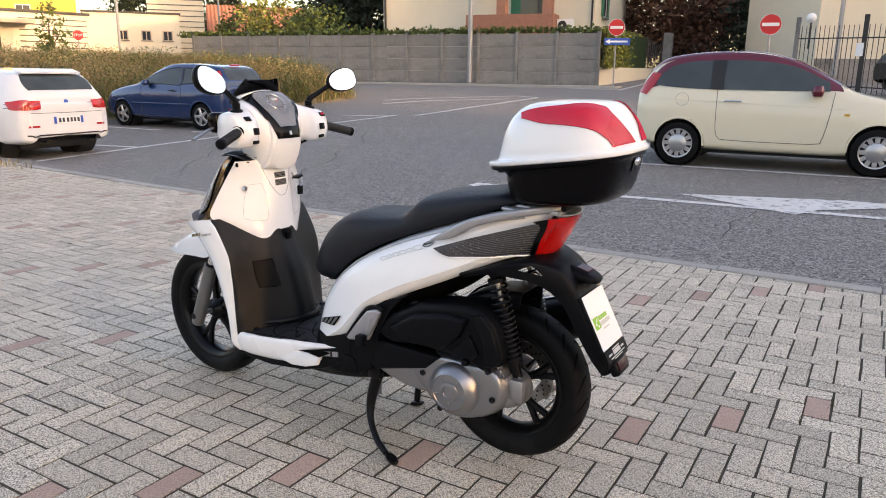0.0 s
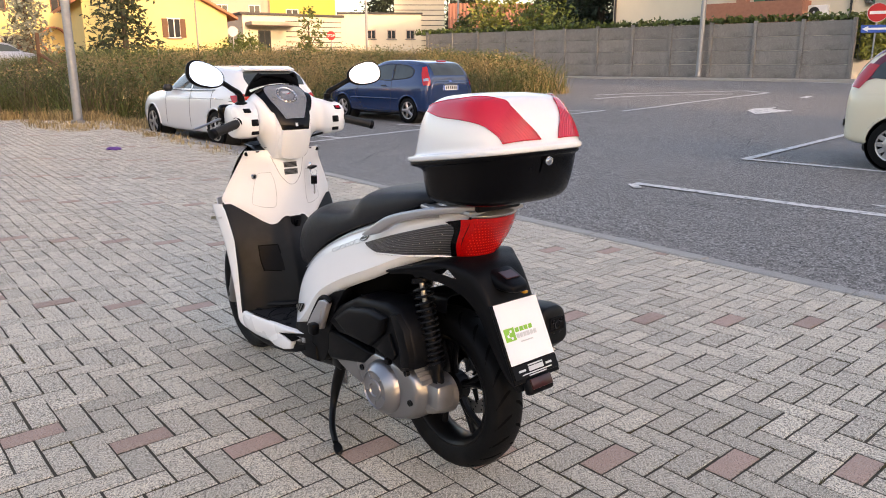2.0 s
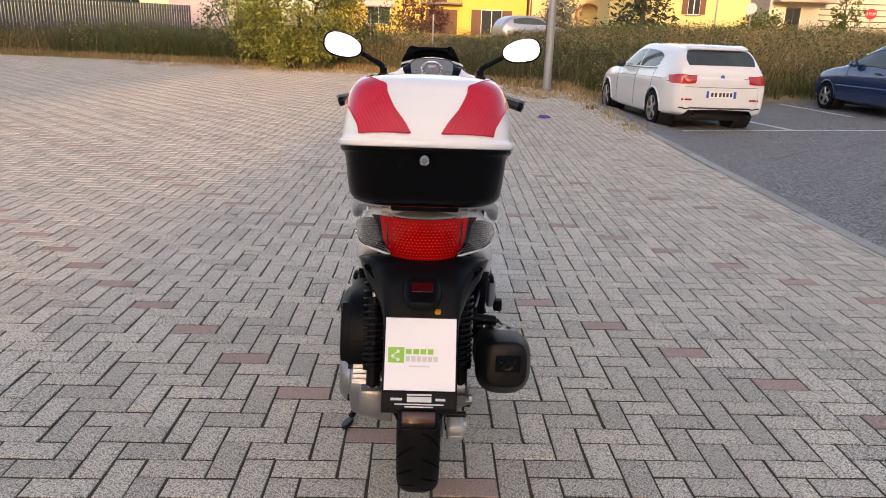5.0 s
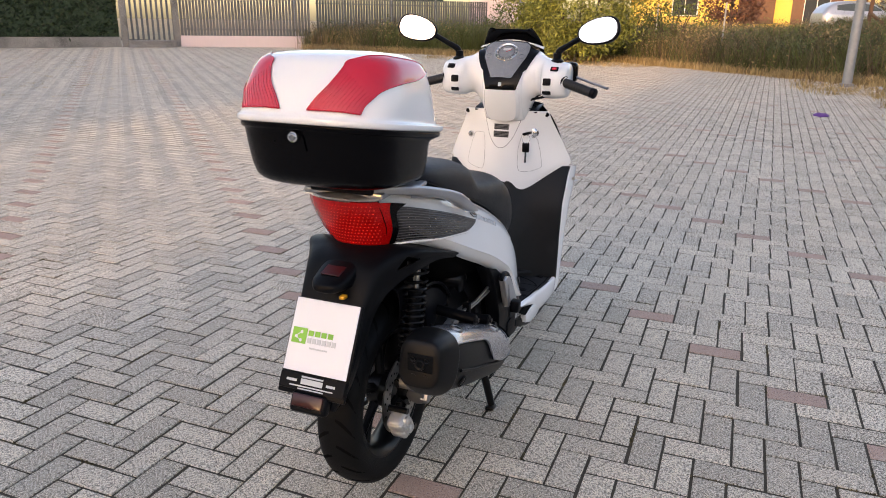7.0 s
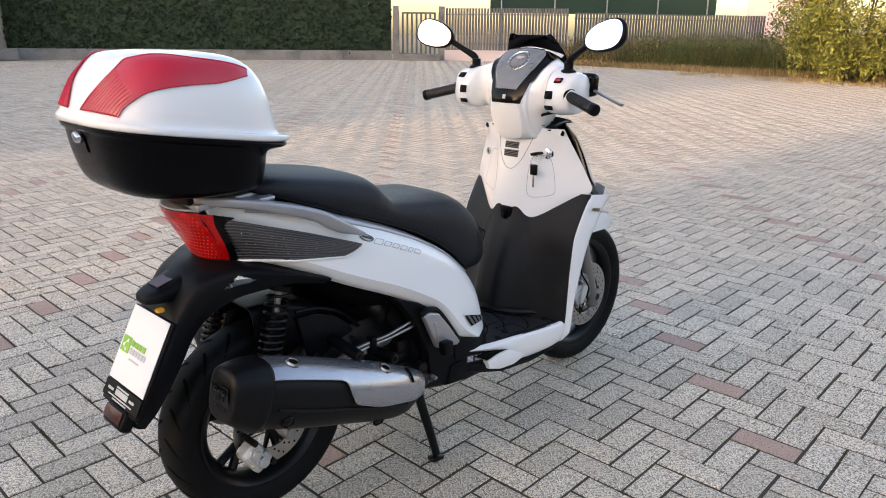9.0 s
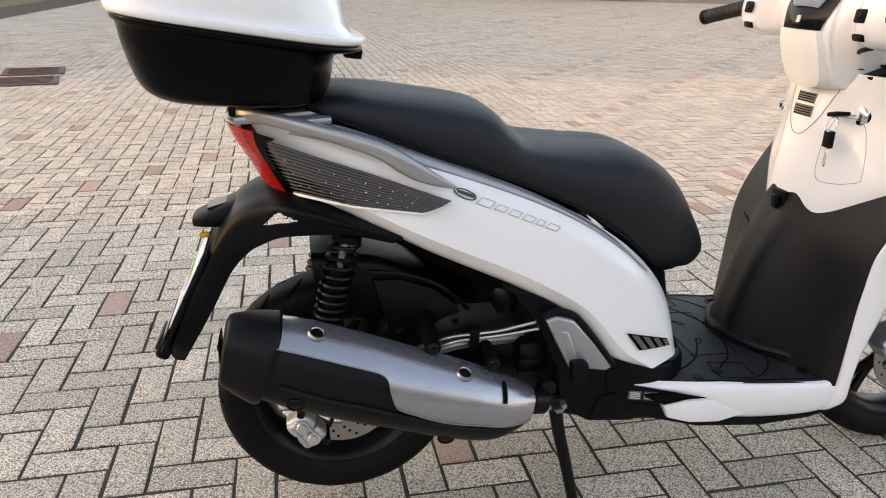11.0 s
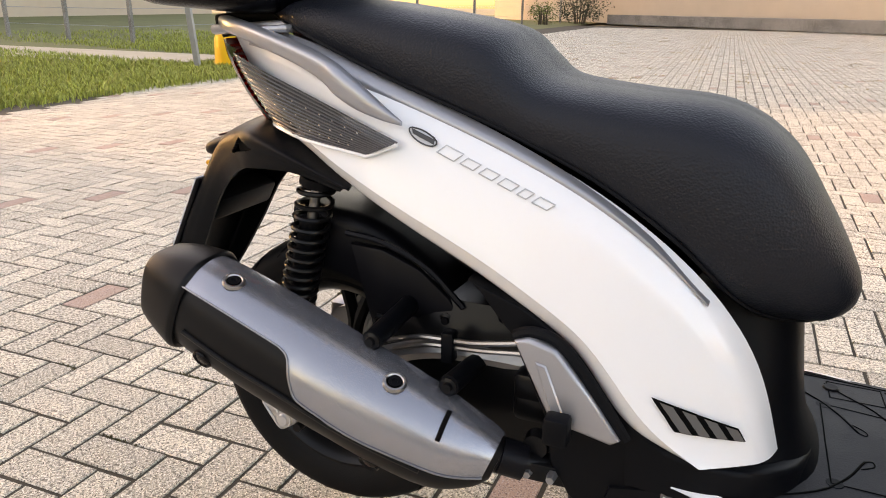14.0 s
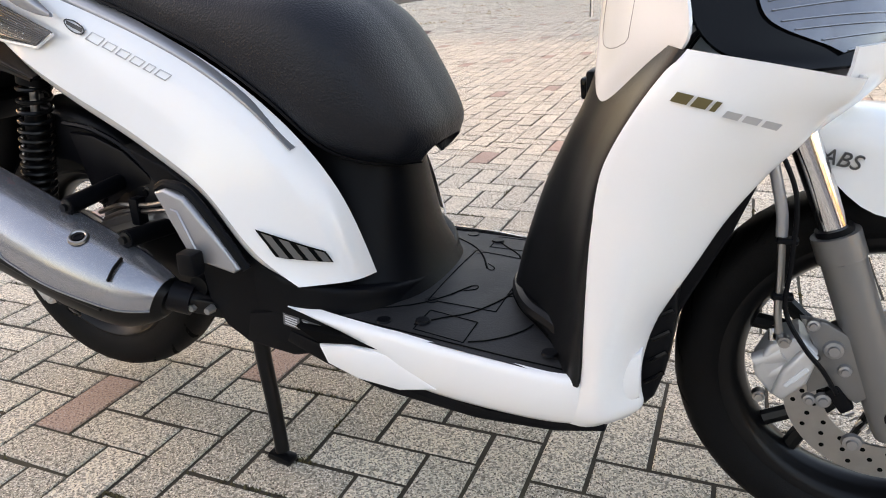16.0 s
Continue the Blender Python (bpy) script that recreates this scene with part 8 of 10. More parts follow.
for f in (0.0, 0.22, 0.5):
    p = ra + rd * f
    part("post", box(0.14, 0.14, 2.6, T(p.x, p.y, gz(p.x, p.y) + 1.25), 0.01, 1), M_CONC if f == 0 else M_IRON, rf, smooth=False)
sg = frame_m((0.55, -24.60, 2.12), (-0.81, 0.59, 0), (0.59, 0.81, 0))
tagged(part("notice_sign", box(0.26, 0.40, 0.01, sg @ T(0, 0, 0.05), 0.003, 1), M_SIGNWHITE, None), "small pale no-parking notice on the railing", "sign")
globe = thing("globe_lamp", "round white garden lamp on the railing post", "lamp")
gl_b = bmesh.new()
bmesh.ops.create_icosphere(gl_b, subdivisions=3, radius=0.16, matrix=T(2.2, -26.0, 3.2))
part("globe", gl_b, M_SIGNWHITE, globe)
part("stem", tube([(2.2, -26.0, 2.2), (2.2, -26.0, 3.1)], 0.03, 8), M_IRON, globe)


# ---- signs and poles ----
def round_sign(x, y, z0, zc, r, face_to, label, bar=True, arrow=False):
    """A no-entry disc on a pole; with arrow, a blue one-way plate below."""
    s = thing("road_sign", label, "road sign")
    part("pole", tube([(x, y, z0 - 0.1), (x, y, zc + r * 0.8)], 0.03, 10), M_GALV, s)
    n = Vector((face_to[0] - x, face_to[1] - y, 0)).normalized()
    m = frame_m((x + n.x * 0.05, y + n.y * 0.05, zc), (-n.y, n.x, 0), n)
    part("disc", lathe([(0, 0.012), (r, 0.012), (r, 0.0), (0, 0)], 36, m), M_SIGNRED, s)
    part("rim", lathe([(r * 0.96, 0.0135), (r, 0.0135)], 36, m), M_SIGNWHITE, s)
    if bar:
        part("white_bar", box(r * 1.55, r * 0.32, 0.004, m @ T(0, 0, 0.015)), M_SIGNWHITE, s)
    if arrow:
        am = m @ T(0.05, -r - 0.22, 0)
        part("plate", box(1.0, 0.26, 0.02, am, 0.004, 1), M_SIGNBLUE, s, "blue one-way plate")
        part("arrow", box(0.72, 0.07, 0.004, am @ T(0.05, 0, 0.013)), M_SIGNWHITE, s)
        ab = bmesh.new()
        ab.faces.new([ab.verts.new(am @ Vector(p)) for p in ((-0.46, 0, 0.0145), (-0.28, -0.10, 0.0145), (-0.28, 0.10, 0.0145))])
        part("arrow_head", ab, M_SIGNWHITE, s)
    return s


round_sign(9.30, -27.05, 0.85, 3.10, 0.32, (-1, 2), "no-entry sign over a blue one-way arrow on a pole", arrow=True)
round_sign(3.07, -23.58, 0.75, 2.87, 0.32, (-1, 2), "red and white no-entry sign on a pole")


def stop_sign(x, y, z0, zc, back, label):
    s = thing("stop_sign", label, "road sign")
    part("pole", tube([(x, y, z0), (x, y, zc + 0.2)], 0.04, 8), M_GALV, s)
    n = Vector((-1 - x, 2 - y, 0)).normalized()
    m = frame_m((x + n.x * 0.06, y + n.y * 0.06, zc), (-n.y, n.x, 0), n)
    part("octagon", lathe([(0, 0.012), (0.30, 0.012), (0.30, 0), (0, 0)], 8, m @ R(22.5, 'Z')), M_PLASTER_P if back else M_SIGNRED, s)
    if not back:
        text_part("lettering", "STOP", 0.20, m @ T(0, 0, 0.014), M_SIGNWHITE, s, 0.002)


stop_sign(41.3, -24.2, 1.0, 3.2, False, "red stop sign on a pole beyond the field")
stop_sign(39.6, -16.7, 1.0, 3.2, True, "back of a stop sign beyond the field")


def lamp_pole(x, y, h, r, label, lean=0.0, z0=None):
    z = gz(x, y) if z0 is None else z0
    s = thing("lamp_post", label, "lamp post")
    part("pole", tube([(x, y, z - 0.2), (x + lean * 0.5, y, z + h * 0.5), (x + lean, y, z + h)], [r, r * 0.85, r * 0.65], 14, 12), M_GALV, s)
    part("collar", lathe([(r, 0), (r * 1.5, 0), (r * 1.4, 0.06), (r, 0.07)], 14, T(x, y, z)), M_CONC, s)
    return s


lamp_pole(15.6, -2.50, 9.0, 0.095, "galvanised steel lamp post at the edge of the pavers", -0.25)
lamp_pole(15.6, -26.3, 9.0, 0.11, "galvanised steel lamp post before the concrete wall")
lamp_pole(44.2, -28.9, 10.0, 0.10, "slim lamp post beyond the field", z0=1.0)
lamp_pole(48.0, -40.8, 10.0, 0.10, "slim lamp post beside the striped tower", z0=1.0)
lamp_pole(1.6, -29.5, 9.0, 0.09, "slim grey lamp post behind the railing", z0=0.9)
post_w = thing("wooden_posts", "weathered wooden post with a brace in the weeds", "post")
part("post", tube([(24.5, -3.6, 0.2), (24.5, -3.65, 2.3)], 0.06, 8), M_WOOD, post_w)
part("brace", tube([(24.5, -3.6, 1.7), (23.6, -5.2, 0.4)], 0.05, 8), M_WOOD, post_w)
for i, (px, py) in enumerate(((23.2, 2.4), (26.5, -8.0), (21.5, 0.3))):
    tagged(part("fence_stake", tube([(px, py, 0.2), (px + 0.05, py, 1.9)], 0.025, 6), M_GALV, None), "thin grey fence stake in the weeds", "fence stake")


# ---- houses ----
def window(parent, m, x, z, w, h, shutter=None, name="window", frame_mat=None):
    """A window: surround, pane with bars, and open shutters when given."""
    wn_ = new(name)
    wn_.parent = parent
    part("frame", box(w + 0.16, 0.10, h + 0.16, m @ T(x, -0.02, z), 0.01, 1), frame_mat or M_FRAMEW, wn_, smooth=False)
    part("pane", box(w, 0.04, h, m @ T(x, -0.065, z)), M_PANE, wn_, smooth=False)
    part("mullion", box(0.06, 0.05, h, m @ T(x, -0.075, z)), frame_mat or M_FRAMEW, wn_, smooth=False)
    part("sill", box(w + 0.3, 0.16, 0.06, m @ T(x, -0.08, z - h / 2 - 0.08), 0.008, 1), M_CONC, wn_, smooth=False)
    if shutter:
        for s in (-1, 1):
            part("shutter", box(w / 2, 0.05, h + 0.05, m @ T(x + s * (w * 0.78), -0.06, z), 0.008, 1), shutter, wn_, smooth=False)
    return wn_


def tiled_roof(parent, m, x0, x1, y0, y1, z0, z1, ridge_along="x"):
    """A pitched roof with rows of half-round tiles."""
    b = bmesh.new()
    if ridge_along == "x":
        n = max(4, int((x1 - x0) / 0.35))
        ym = (y0 + y1) / 2
        for side in (y0, y1):
            for i in range(n):
                xa, xb = lerp(x0, x1, i / n), lerp(x0, x1, (i + 0.9) / n)
                xc = (xa + xb) / 2
                vs = [b.verts.new(m @ Vector(p)) for p in ((xa, side, z0), (xc, side, z0 + 0.09), (xb, side, z0), (xb, ym, z1), (xc, ym, z1 + 0.09), (xa, ym, z1))]
                b.faces.new((vs[0], vs[1], vs[4], vs[5]))
                b.faces.new((vs[1], vs[2], vs[3], vs[4]))
        vs = [b.verts.new(m @ Vector(p)) for p in ((x0, y0, z0), (x1, y0, z0), (x1, ym, z1), (x0, ym, z1), (x0, y1, z0), (x1, y1, z0))]
        b.faces.new((vs[0], vs[1], vs[2], vs[3]))
        b.faces.new((vs[3], vs[2], vs[5], vs[4]))
    else:
        xm = (x0 + x1) / 2
        n = max(4, int((y1 - y0) / 0.35))
        for side in (x0, x1):
            for i in range(n):
                ya, yb = lerp(y0, y1, i / n), lerp(y0, y1, (i + 0.9) / n)
                yc = (ya + yb) / 2
                vs = [b.verts.new(m @ Vector(p)) for p in ((side, ya, z0), (side, yc, z0 + 0.09), (side, yb, z0), (xm, yb, z1), (xm, yc, z1 + 0.09), (xm, ya, z1))]
                b.faces.new((vs[0], vs[1], vs[4], vs[5]))
                b.faces.new((vs[1], vs[2], vs[3], vs[4]))
    return part("roof", b, M_ROOF, parent, "terracotta tiled roof", smooth=False)


def house(label, m, w, d, h, wall, name="house"):
    """Walls of a house; local x along the front, y away from the viewer, z up."""
    t = thing(name, label, "house")
    part("wall", box(w, d, h, m @ T(w / 2, d / 2, h / 2), 0.0), wall, t, smooth=False)
    return t



# yellow terrace
ym = T(60.5, 9.5, 0.6) @ R(-91.5, 'Z')
y1 = house("yellow terraced house with red tiled roof and brown shutters", ym, 7.6, 9, 4.2, M_PLASTER_Y)
tiled_roof(y1, ym, -0.3, 7.8, -0.6, 9.6, 4.2, 7.2)
window(y1, ym, 4.2, 2.0, 1.8, 1.3, None)
part("awning", box(2.6, 1.0, 0.06, ym @ T(4.2, -0.45, 2.9) @ R(25, 'X')), M_PLASTER_P, y1, "pale awning", smooth=False)
part("awning", box(2.8, 1.1, 0.06, ym @ T(0.9, -0.5, 3.0) @ R(25, 'X')), M_PLASTER_P, y1, "pale awning", smooth=False)
ym2 = ym @ T(7.6, 0.8, 0)
y2 = house("recessed yellow house front with balcony and garage door", ym2, 3.4, 8, 6.5, M_PLASTER_Y)
part("garage_door", box(2.6, 0.1, 1.9, ym2 @ T(1.7, -0.04, 1.7)), M_WOOD, y2, "brown garage door", smooth=False)
part("balcony_floor", box(3.4, 0.9, 0.14, ym2 @ T(1.7, -0.42, 3.1)), M_CONC, y2, smooth=False)
part("balcony_door", box(1.0, 0.1, 2.0, ym2 @ T(1.6, -0.04, 4.2)), M_WOOD, y2, smooth=False)
for i in range(22):
    part("baluster", box(0.025, 0.025, 0.95, ym2 @ T(0.1 + i * 0.152, -0.84, 3.65)), M_IRON, y2, smooth=False)
part("balcony_rail", box(3.4, 0.04, 0.05, ym2 @ T(1.7, -0.84, 4.13)), M_IRON, y2, smooth=False)
ym3 = ym @ T(11.0, 0, 0)
y3 = house("yellow terraced house with red tiled roof and a brown door", ym3, 5.2, 9, 4.2, M_PLASTER_Y)
tiled_roof(y3, ym3, -0.3, 5.3, -0.6, 9.6, 4.2, 7.2)
window(y3, ym3, 2.4, 1.7, 1.6, 1.9, M_WOOD)
ym4 = ym @ T(16.4, -0.6, 0)
y4 = house("tall pale yellow house with brown shutters", ym4, 6.4, 9, 9.5, M_PLASTER_PY)
for x in (1.3, 5.2):
    window(y4, ym4, x, 5.2, 0.9, 1.3, None, frame_mat=M_WOOD)
window(y4, ym4, 2.3, 2.0, 1.9, 1.3, None, frame_mat=M_WOOD)
part("canopy", lathe([(0.85, -0.35), (0.95, -0.35), (0.95, 0.35), (0.85, 0.35)], 24, ym4 @ T(4.6, -0.4, 2.5) @ R(90, 'X'), close=True), M_ROOF, y4)
part("drain_pipe", tube([ym4 @ Vector((0.1, -0.08, 0)), ym4 @ Vector((0.1, -0.08, 9))], 0.06, 8), M_WOOD, y4)
ym5 = ym @ T(22.8, -0.3, 0)
y5 = house("orange house end with a balcony and barred window", ym5, 3.6, 8, 9.0, M_PLASTER_O)
window(y5, ym5, 2.0, 1.9, 1.4, 1.4, None, frame_mat=M_PLASTER_C)
part("balcony_recess", box(2.6, 0.12, 1.9, ym5 @ T(1.8, -0.03, 4.9)), M_WOOD, y5, smooth=False)
part("balcony_rail", box(3.0, 0.06, 0.06, ym5 @ T(1.8, -0.6, 4.6)), M_IRON, y5, smooth=False)
for i in range(16):
    part("baluster", box(0.03, 0.03, 0.8, ym5 @ T(0.35 + i * 0.19, -0.6, 4.2)), M_IRON, y5, smooth=False)
part("balcony_floor", box(3.2, 0.8, 0.15, ym5 @ T(1.8, -0.3, 3.75)), M_PLASTER_O, y5, smooth=False)

# pale gabled house
pm_ = T(47.0, -10.6, 0.7) @ R(-97, 'Z')
p1 = thing("house", "pale yellow gabled house with one shuttered window", "house")
part("wall", prism([(0, 0), (8.6, 0), (8.6, 3.8), (3.6, 6.4), (0, 4.6)], 0, 10), M_PLASTER_PY, p1, smooth=False).matrix_basis = pm_
rp = part("roof", prism([(-0.6, 4.35), (3.6, 6.75), (9.2, 3.65), (9.2, 3.50), (3.6, 6.50), (-0.6, 4.15)], -0.5, 10.5), M_ROOF, p1, smooth=False)
rp.matrix_basis = pm_
window(p1, pm_, 5.2, 2.9, 0.7, 1.1, M_WOOD)
part("drain_pipe", tube([pm_ @ Vector((6.6, -0.08, 0)), pm_ @ Vector((6.6, -0.08, 5))], 0.05, 8), M_GALV, p1)

# apartment block far behind
am_ = T(66.0, -26.0, 0.8) @ R(-118, 'Z')
a1 = house("beige and cream apartment block several storeys high", am_, 7.5, 10, 12, M_PLASTER_B, "apartment_building")
for zz in (2.3, 5.2, 8.1):
    for xx in (1.3, 4.2):
        window(a1, am_, xx, zz, 0.9, 1.3)
am2 = am_ @ T(5.6, -0.4, 0)
part("wall", box(6.0, 8, 12.5, am2 @ T(3.0, 4, 6.25)), M_PLASTER_Y, a1, smooth=False)
for zz in (4.8, 8.0):
    window(a1, am2, 2.0, zz, 1.0, 1.4)

# low modern building with striped cladding
wm_ = T(51.2, -22.6, 0.8) @ R(-98, 'Z')
w1 = house("low cream building with dark horizontal joints and flat roof", wm_, 8.0, 10, 4.2, M_PLASTER_C, "office_building")
for k in range(7):
    part("cladding_joint", box(4.6, 0.03, 0.06, wm_ @ T(5.6, -0.012, 1.5 + k * 0.38)), M_STRIPE, w1, smooth=False)
part("porch", box(3.6, 1.6, 0.25, wm_ @ T(2.0, -0.8, 3.5)), M_PLASTER_B, w1, smooth=False)
window(w1, wm_, 1.6, 2.0, 0.8, 2.0, None, frame_mat=M_IRON)
part("roof_edge", box(8.3, 10.3, 0.18, wm_ @ T(4.0, 5, 4.25)), M_STRIPE, w1, smooth=False)
wm2 = T(50.2, -30.2, 0.8) @ R(-124, 'Z')
w2 = house("low white flat-roofed building with small square windows", wm2, 6.6, 8, 4.5, M_PLASTER_C, "office_building")
for xx in (2.6, 4.2, 5.7):
    window(w2, wm2, xx, 2.9, 0.55, 0.6, None, frame_mat=M_PLASTER_B)
part("roof_edge", box(6.8, 8.2, 0.14, wm2 @ T(3.3, 4, 4.52)), M_STRIPE, w2, smooth=False)
tm_ = T(51.5, -36.6, 0.8) @ R(-128, 'Z')
tw = house("cream tower with dark horizontal joints and square holes", tm_, 4.3, 4.5, 9.5, M_PLASTER_C, "tower")
for k in range(16):
    part("cladding_joint", box(4.34, 0.04, 0.06, tm_ @ T(2.15, -0.015, 0.9 + k * 0.42)), M_STRIPE, tw, smooth=False)
for i in range(4):
    part("opening", box(0.28, 0.1, 0.30, tm_ @ T(0.7 + i * 0.75, -0.01, 6.9)), M_PANE, tw, smooth=False)
rb1 = house("distant house with a terracotta roof between the trees", T(55, -46, 0.8) @ R(-130, 'Z'), 9, 8, 4.0, M_PLASTER_B)
tiled_roof(rb1, T(55, -46, 0.8) @ R(-130, 'Z'), -0.4, 9.4, -0.5, 8.5, 4.0, 6.6)

# villa behind the concrete wall
vm = T(23.5, -30.6, 0.8) @ R(-170.5, 'Z')
v1 = house("cream villa with green shutters and a brick balcony", vm, 11.3, 9, 8, M_PLASTER_C, "villa")
part("balcony", box(4.4, 1.3, 1.0, vm @ T(7.4, -0.6, 2.75), 0.01, 1), M_BRICK, v1, "brick balcony parapet", smooth=False)
part("balcony_pier", box(0.45, 0.45, 3.0, vm @ T(7.0, -1.0, 4.6)), M_BRICK, v1, smooth=False)
part("balcony_pier", box(0.45, 0.45, 3.0, vm @ T(9.3, -1.0, 4.6)), M_BRICK, v1, smooth=False)
part("balcony_door", box(1.1, 0.1, 2.3, vm @ T(8.2, -0.04, 4.3)), M_PANE, v1, smooth=False)
part("shutter", box(0.5, 0.08, 2.3, vm @ T(7.4, -0.05, 4.3)), M_GREENSHUT, v1, smooth=False)
part("drain_pipe", tube([vm @ Vector((0.15, -0.08, 0)), vm @ Vector((0.15, -0.08, 8))], 0.06, 8), M_IRON, v1)
part("drain_pipe", tube([vm @ Vector((11.2, -0.08, 0)), vm @ Vector((11.2, -0.08, 8))], 0.05, 8), M_IRON, v1)
vs_ = vm @ T(11.3, 0, 0) @ R(90, 'Z')
window(v1, vs_, 2.4, 4.0, 0.9, 1.4, M_GREENSHUT)
ac = thing("air_conditioner", "white wall-mounted air conditioner beside the balcony", "air conditioner")
part("case", box(0.85, 0.32, 0.58, vm @ T(9.95, -0.22, 2.75), 0.02, 1), M_SIGNWHITE, ac)
part("fan_grille", lathe([(0.05, 0), (0.21, 0), (0.22, -0.01)], 24, vm @ T(9.85, -0.39, 2.75) @ R(90, 'X')), M_IRON, ac)
h3 = house("pale house behind the railing", T(2.6, -32.0, 0.8) @ R(-150, 'Z'), 9, 8, 8, M_PLASTER_C)
part("plinth", box(9.0, 0.1, 1.2, T(2.6, -32.0, 0.8) @ R(-150, 'Z') @ T(4.5, -0.06, 0.6)), M_CONC, h3, smooth=False)
house("pinkish house end beyond the fence", T(31.0, 11.8, 0.3) @ R(-75, 'Z'), 2.2, 8, 4.5, M_PLASTER_P)

# far side of the lot: low wall, steps and a building
fw = tagged(new("wall_far"), "low concrete wall along the far edge of the lot", "wall", kind="structure")
for a, b, hh in (((-6.6, 35.5), (4.6, 27.6), 0.45), ((4.6, 27.6), (7.4, 27.2), 0.4)):
    d = Vector(b) - Vector(a)
    part("section", box(d.length, 0.3, hh, frame_m(((a[0] + b[0]) / 2, (a[1] + b[1]) / 2, 0.25 + hh / 2), (d.x, d.y, 0), (0, 0, 1)), 0.02, 1), M_CONC, fw, smooth=False)
for i in range(3):
    part("step", box(6.0, 0.45, 0.16, frame_m((-1.5 + i * 0.2, 33.6 + i * 0.4, 0.32 + 0.14 * i), (11.2, -7.9, 0), (0, 0, 1)), 0.01, 1), M_CONC, fw, smooth=False)
house("long low grey building at the far end of the lot", T(10, 32, 0.3) @ R(145, 'Z'), 26, 6, 4.5, M_PLASTER_B, "building")

# fence on the lawn
lf = thing("wire_fence", "low fence of pale posts and wires on the lawn", "fence")
pts_f = [(-17.6, 12.5), (-15.2, 12.3), (-13.0, 12.2), (-12.8, 15.4), (-12.6, 18.6), (-12.4, 22.0), (-12.0, 25.5), (-11.0, 29.0), (-10.0, 32.5), (-9.0, 35.5)]
for (x, y) in pts_f:
    part("post", box(0.09, 0.09, 1.35, T(x, y, gz(x, y) + 0.65), 0.008, 1), M_CONC, lf, smooth=False)
for a, b in zip(pts_f[:-1], pts_f[1:]):
    for zz in (0.35, 0.75, 1.15):
        part("wire", tube([(*a, gz(*a) + zz), (*b, gz(*b) + zz)], 0.006, 4), M_GALV, lf)
sp = thing("sign_post", "flat grey metal post leaning on the lawn", "post")
part("post", box(0.10, 0.05, 2.6, T(-7.12, 7.55, 1.30) @ R(-3, 'Y') @ R(3, 'X'), 0.006, 1), M_GALV, sp, smooth=False)


def bollard(x, y, s, label):
    """A bell-shaped yellow concrete weight."""
    b = thing("bollard", label, "bollard", group="yellow bollards on the lawn")
    prof = [(0.0, 0.66), (0.10, 0.655), (0.20, 0.62), (0.27, 0.54), (0.305, 0.42), (0.315, 0.25), (0.325, 0.08), (0.33, 0.0)]
    part("body", lathe([(r * s, z * s) for r, z in prof], 32, T(x, y, gz(x, y) - 0.01)), M_YELLOW, b)
    part("lifting_eye", tube([(x + 0.04 * math.cos(a), y, gz(x, y) + 0.65 * s + 0.04 * math.sin(a)) for a in np.linspace(0, 3.14, 8)], 0.01, 6), M_IRON, b)


bollard(-6.85, 8.25, 1.0, "yellow bell-shaped concrete bollard at the edge of the lawn")
bollard(-7.65, 10.1, 1.0, "yellow bell-shaped concrete bollard beside the sandy path")
dr = tagged(new("manhole"), "square rusty iron drain covers set in the pavers", "drain cover", kind="structure")
M_RUST = mat("rusty_iron", (0.13, 0.075, 0.06), 0.8, metal=0.3, var=0.3, scale=12, bump=0.4, bscale=80)
for (x, y) in ((-2.85, 6.85), (-3.0, 7.6)):
    part("cover", box(0.62, 0.62, 0.02, T(x, y, gz(x, y) + 0.002) @ R(14, 'Z'), 0.004, 1), M_RUST, dr, smooth=False)
    for i in range(6):
        part("rib", box(0.50, 0.03, 0.008, T(x, y, gz(x, y) + 0.015) @ R(14, 'Z') @ T(0, -0.22 + i * 0.088, 0)), M_RUST, dr, smooth=False)
rag = thing("crumpled_rag", "crumpled purple rag lying on the pavers", "litter")
rbm = bmesh.new()
bmesh.ops.create_icosphere(rbm, subdivisions=3, radius=0.16)
for v in rbm.verts:
    v.co = Vector((v.co.x * (1 + 0.4 * noise.noise(v.co * 9)), v.co.y * 0.7, max(0, v.co.z * 0.22 + 0.02 * noise.noise(v.co * 22))))
bmesh.ops.translate(rbm, vec=(10.3, -1.75, gz(10.3, -1.75)), verts=rbm.verts)
part("cloth", rbm, mat("purple_cloth", (0.13, 0.04, 0.22), 0.8, var=0.2, scale=20), rag)

# ---- trees ----
conifer(42.5, -11.6, 7.0, 2.6, M_LEAFD, "dark conifer beside the pale gabled house", 41, z0=1.0, leaf=0.35)
conifer(45.0, -7.2, 6.0, 1.7, M_LEAFS, "silvery conifer beside the orange house", 42, z0=1.0, leaf=0.3)
for i, (x, y, h, r) in enumerate(((29.5, -37.0, 12, 4.2), (26.0, -39.0, 13, 4.5), (33.0, -38.0, 12, 4.5), (37.0, -43.0, 12, 4.5), (23.0, -44.0, 12, 4.5))):
    conifer(x, y, h, r, M_LEAFD, "tall dark cedar behind the concrete wall", 50 + i, z0=0.8, leaf=0.42, per=62)
for i, (x, y, h, r) in enumerate(((10.0, -50.0, 13, 4.5), (5.8, -43.0, 13, 3.6), (3.0, -45.0, 12, 3.6), (60, -52, 13, 5), (68, -47, 12, 5))):
    conifer(x, y, h, r, M_LEAFD, "tall dark cedar beside the side road", 60 + i, z0=0.8, leaf=0.42, per=62)
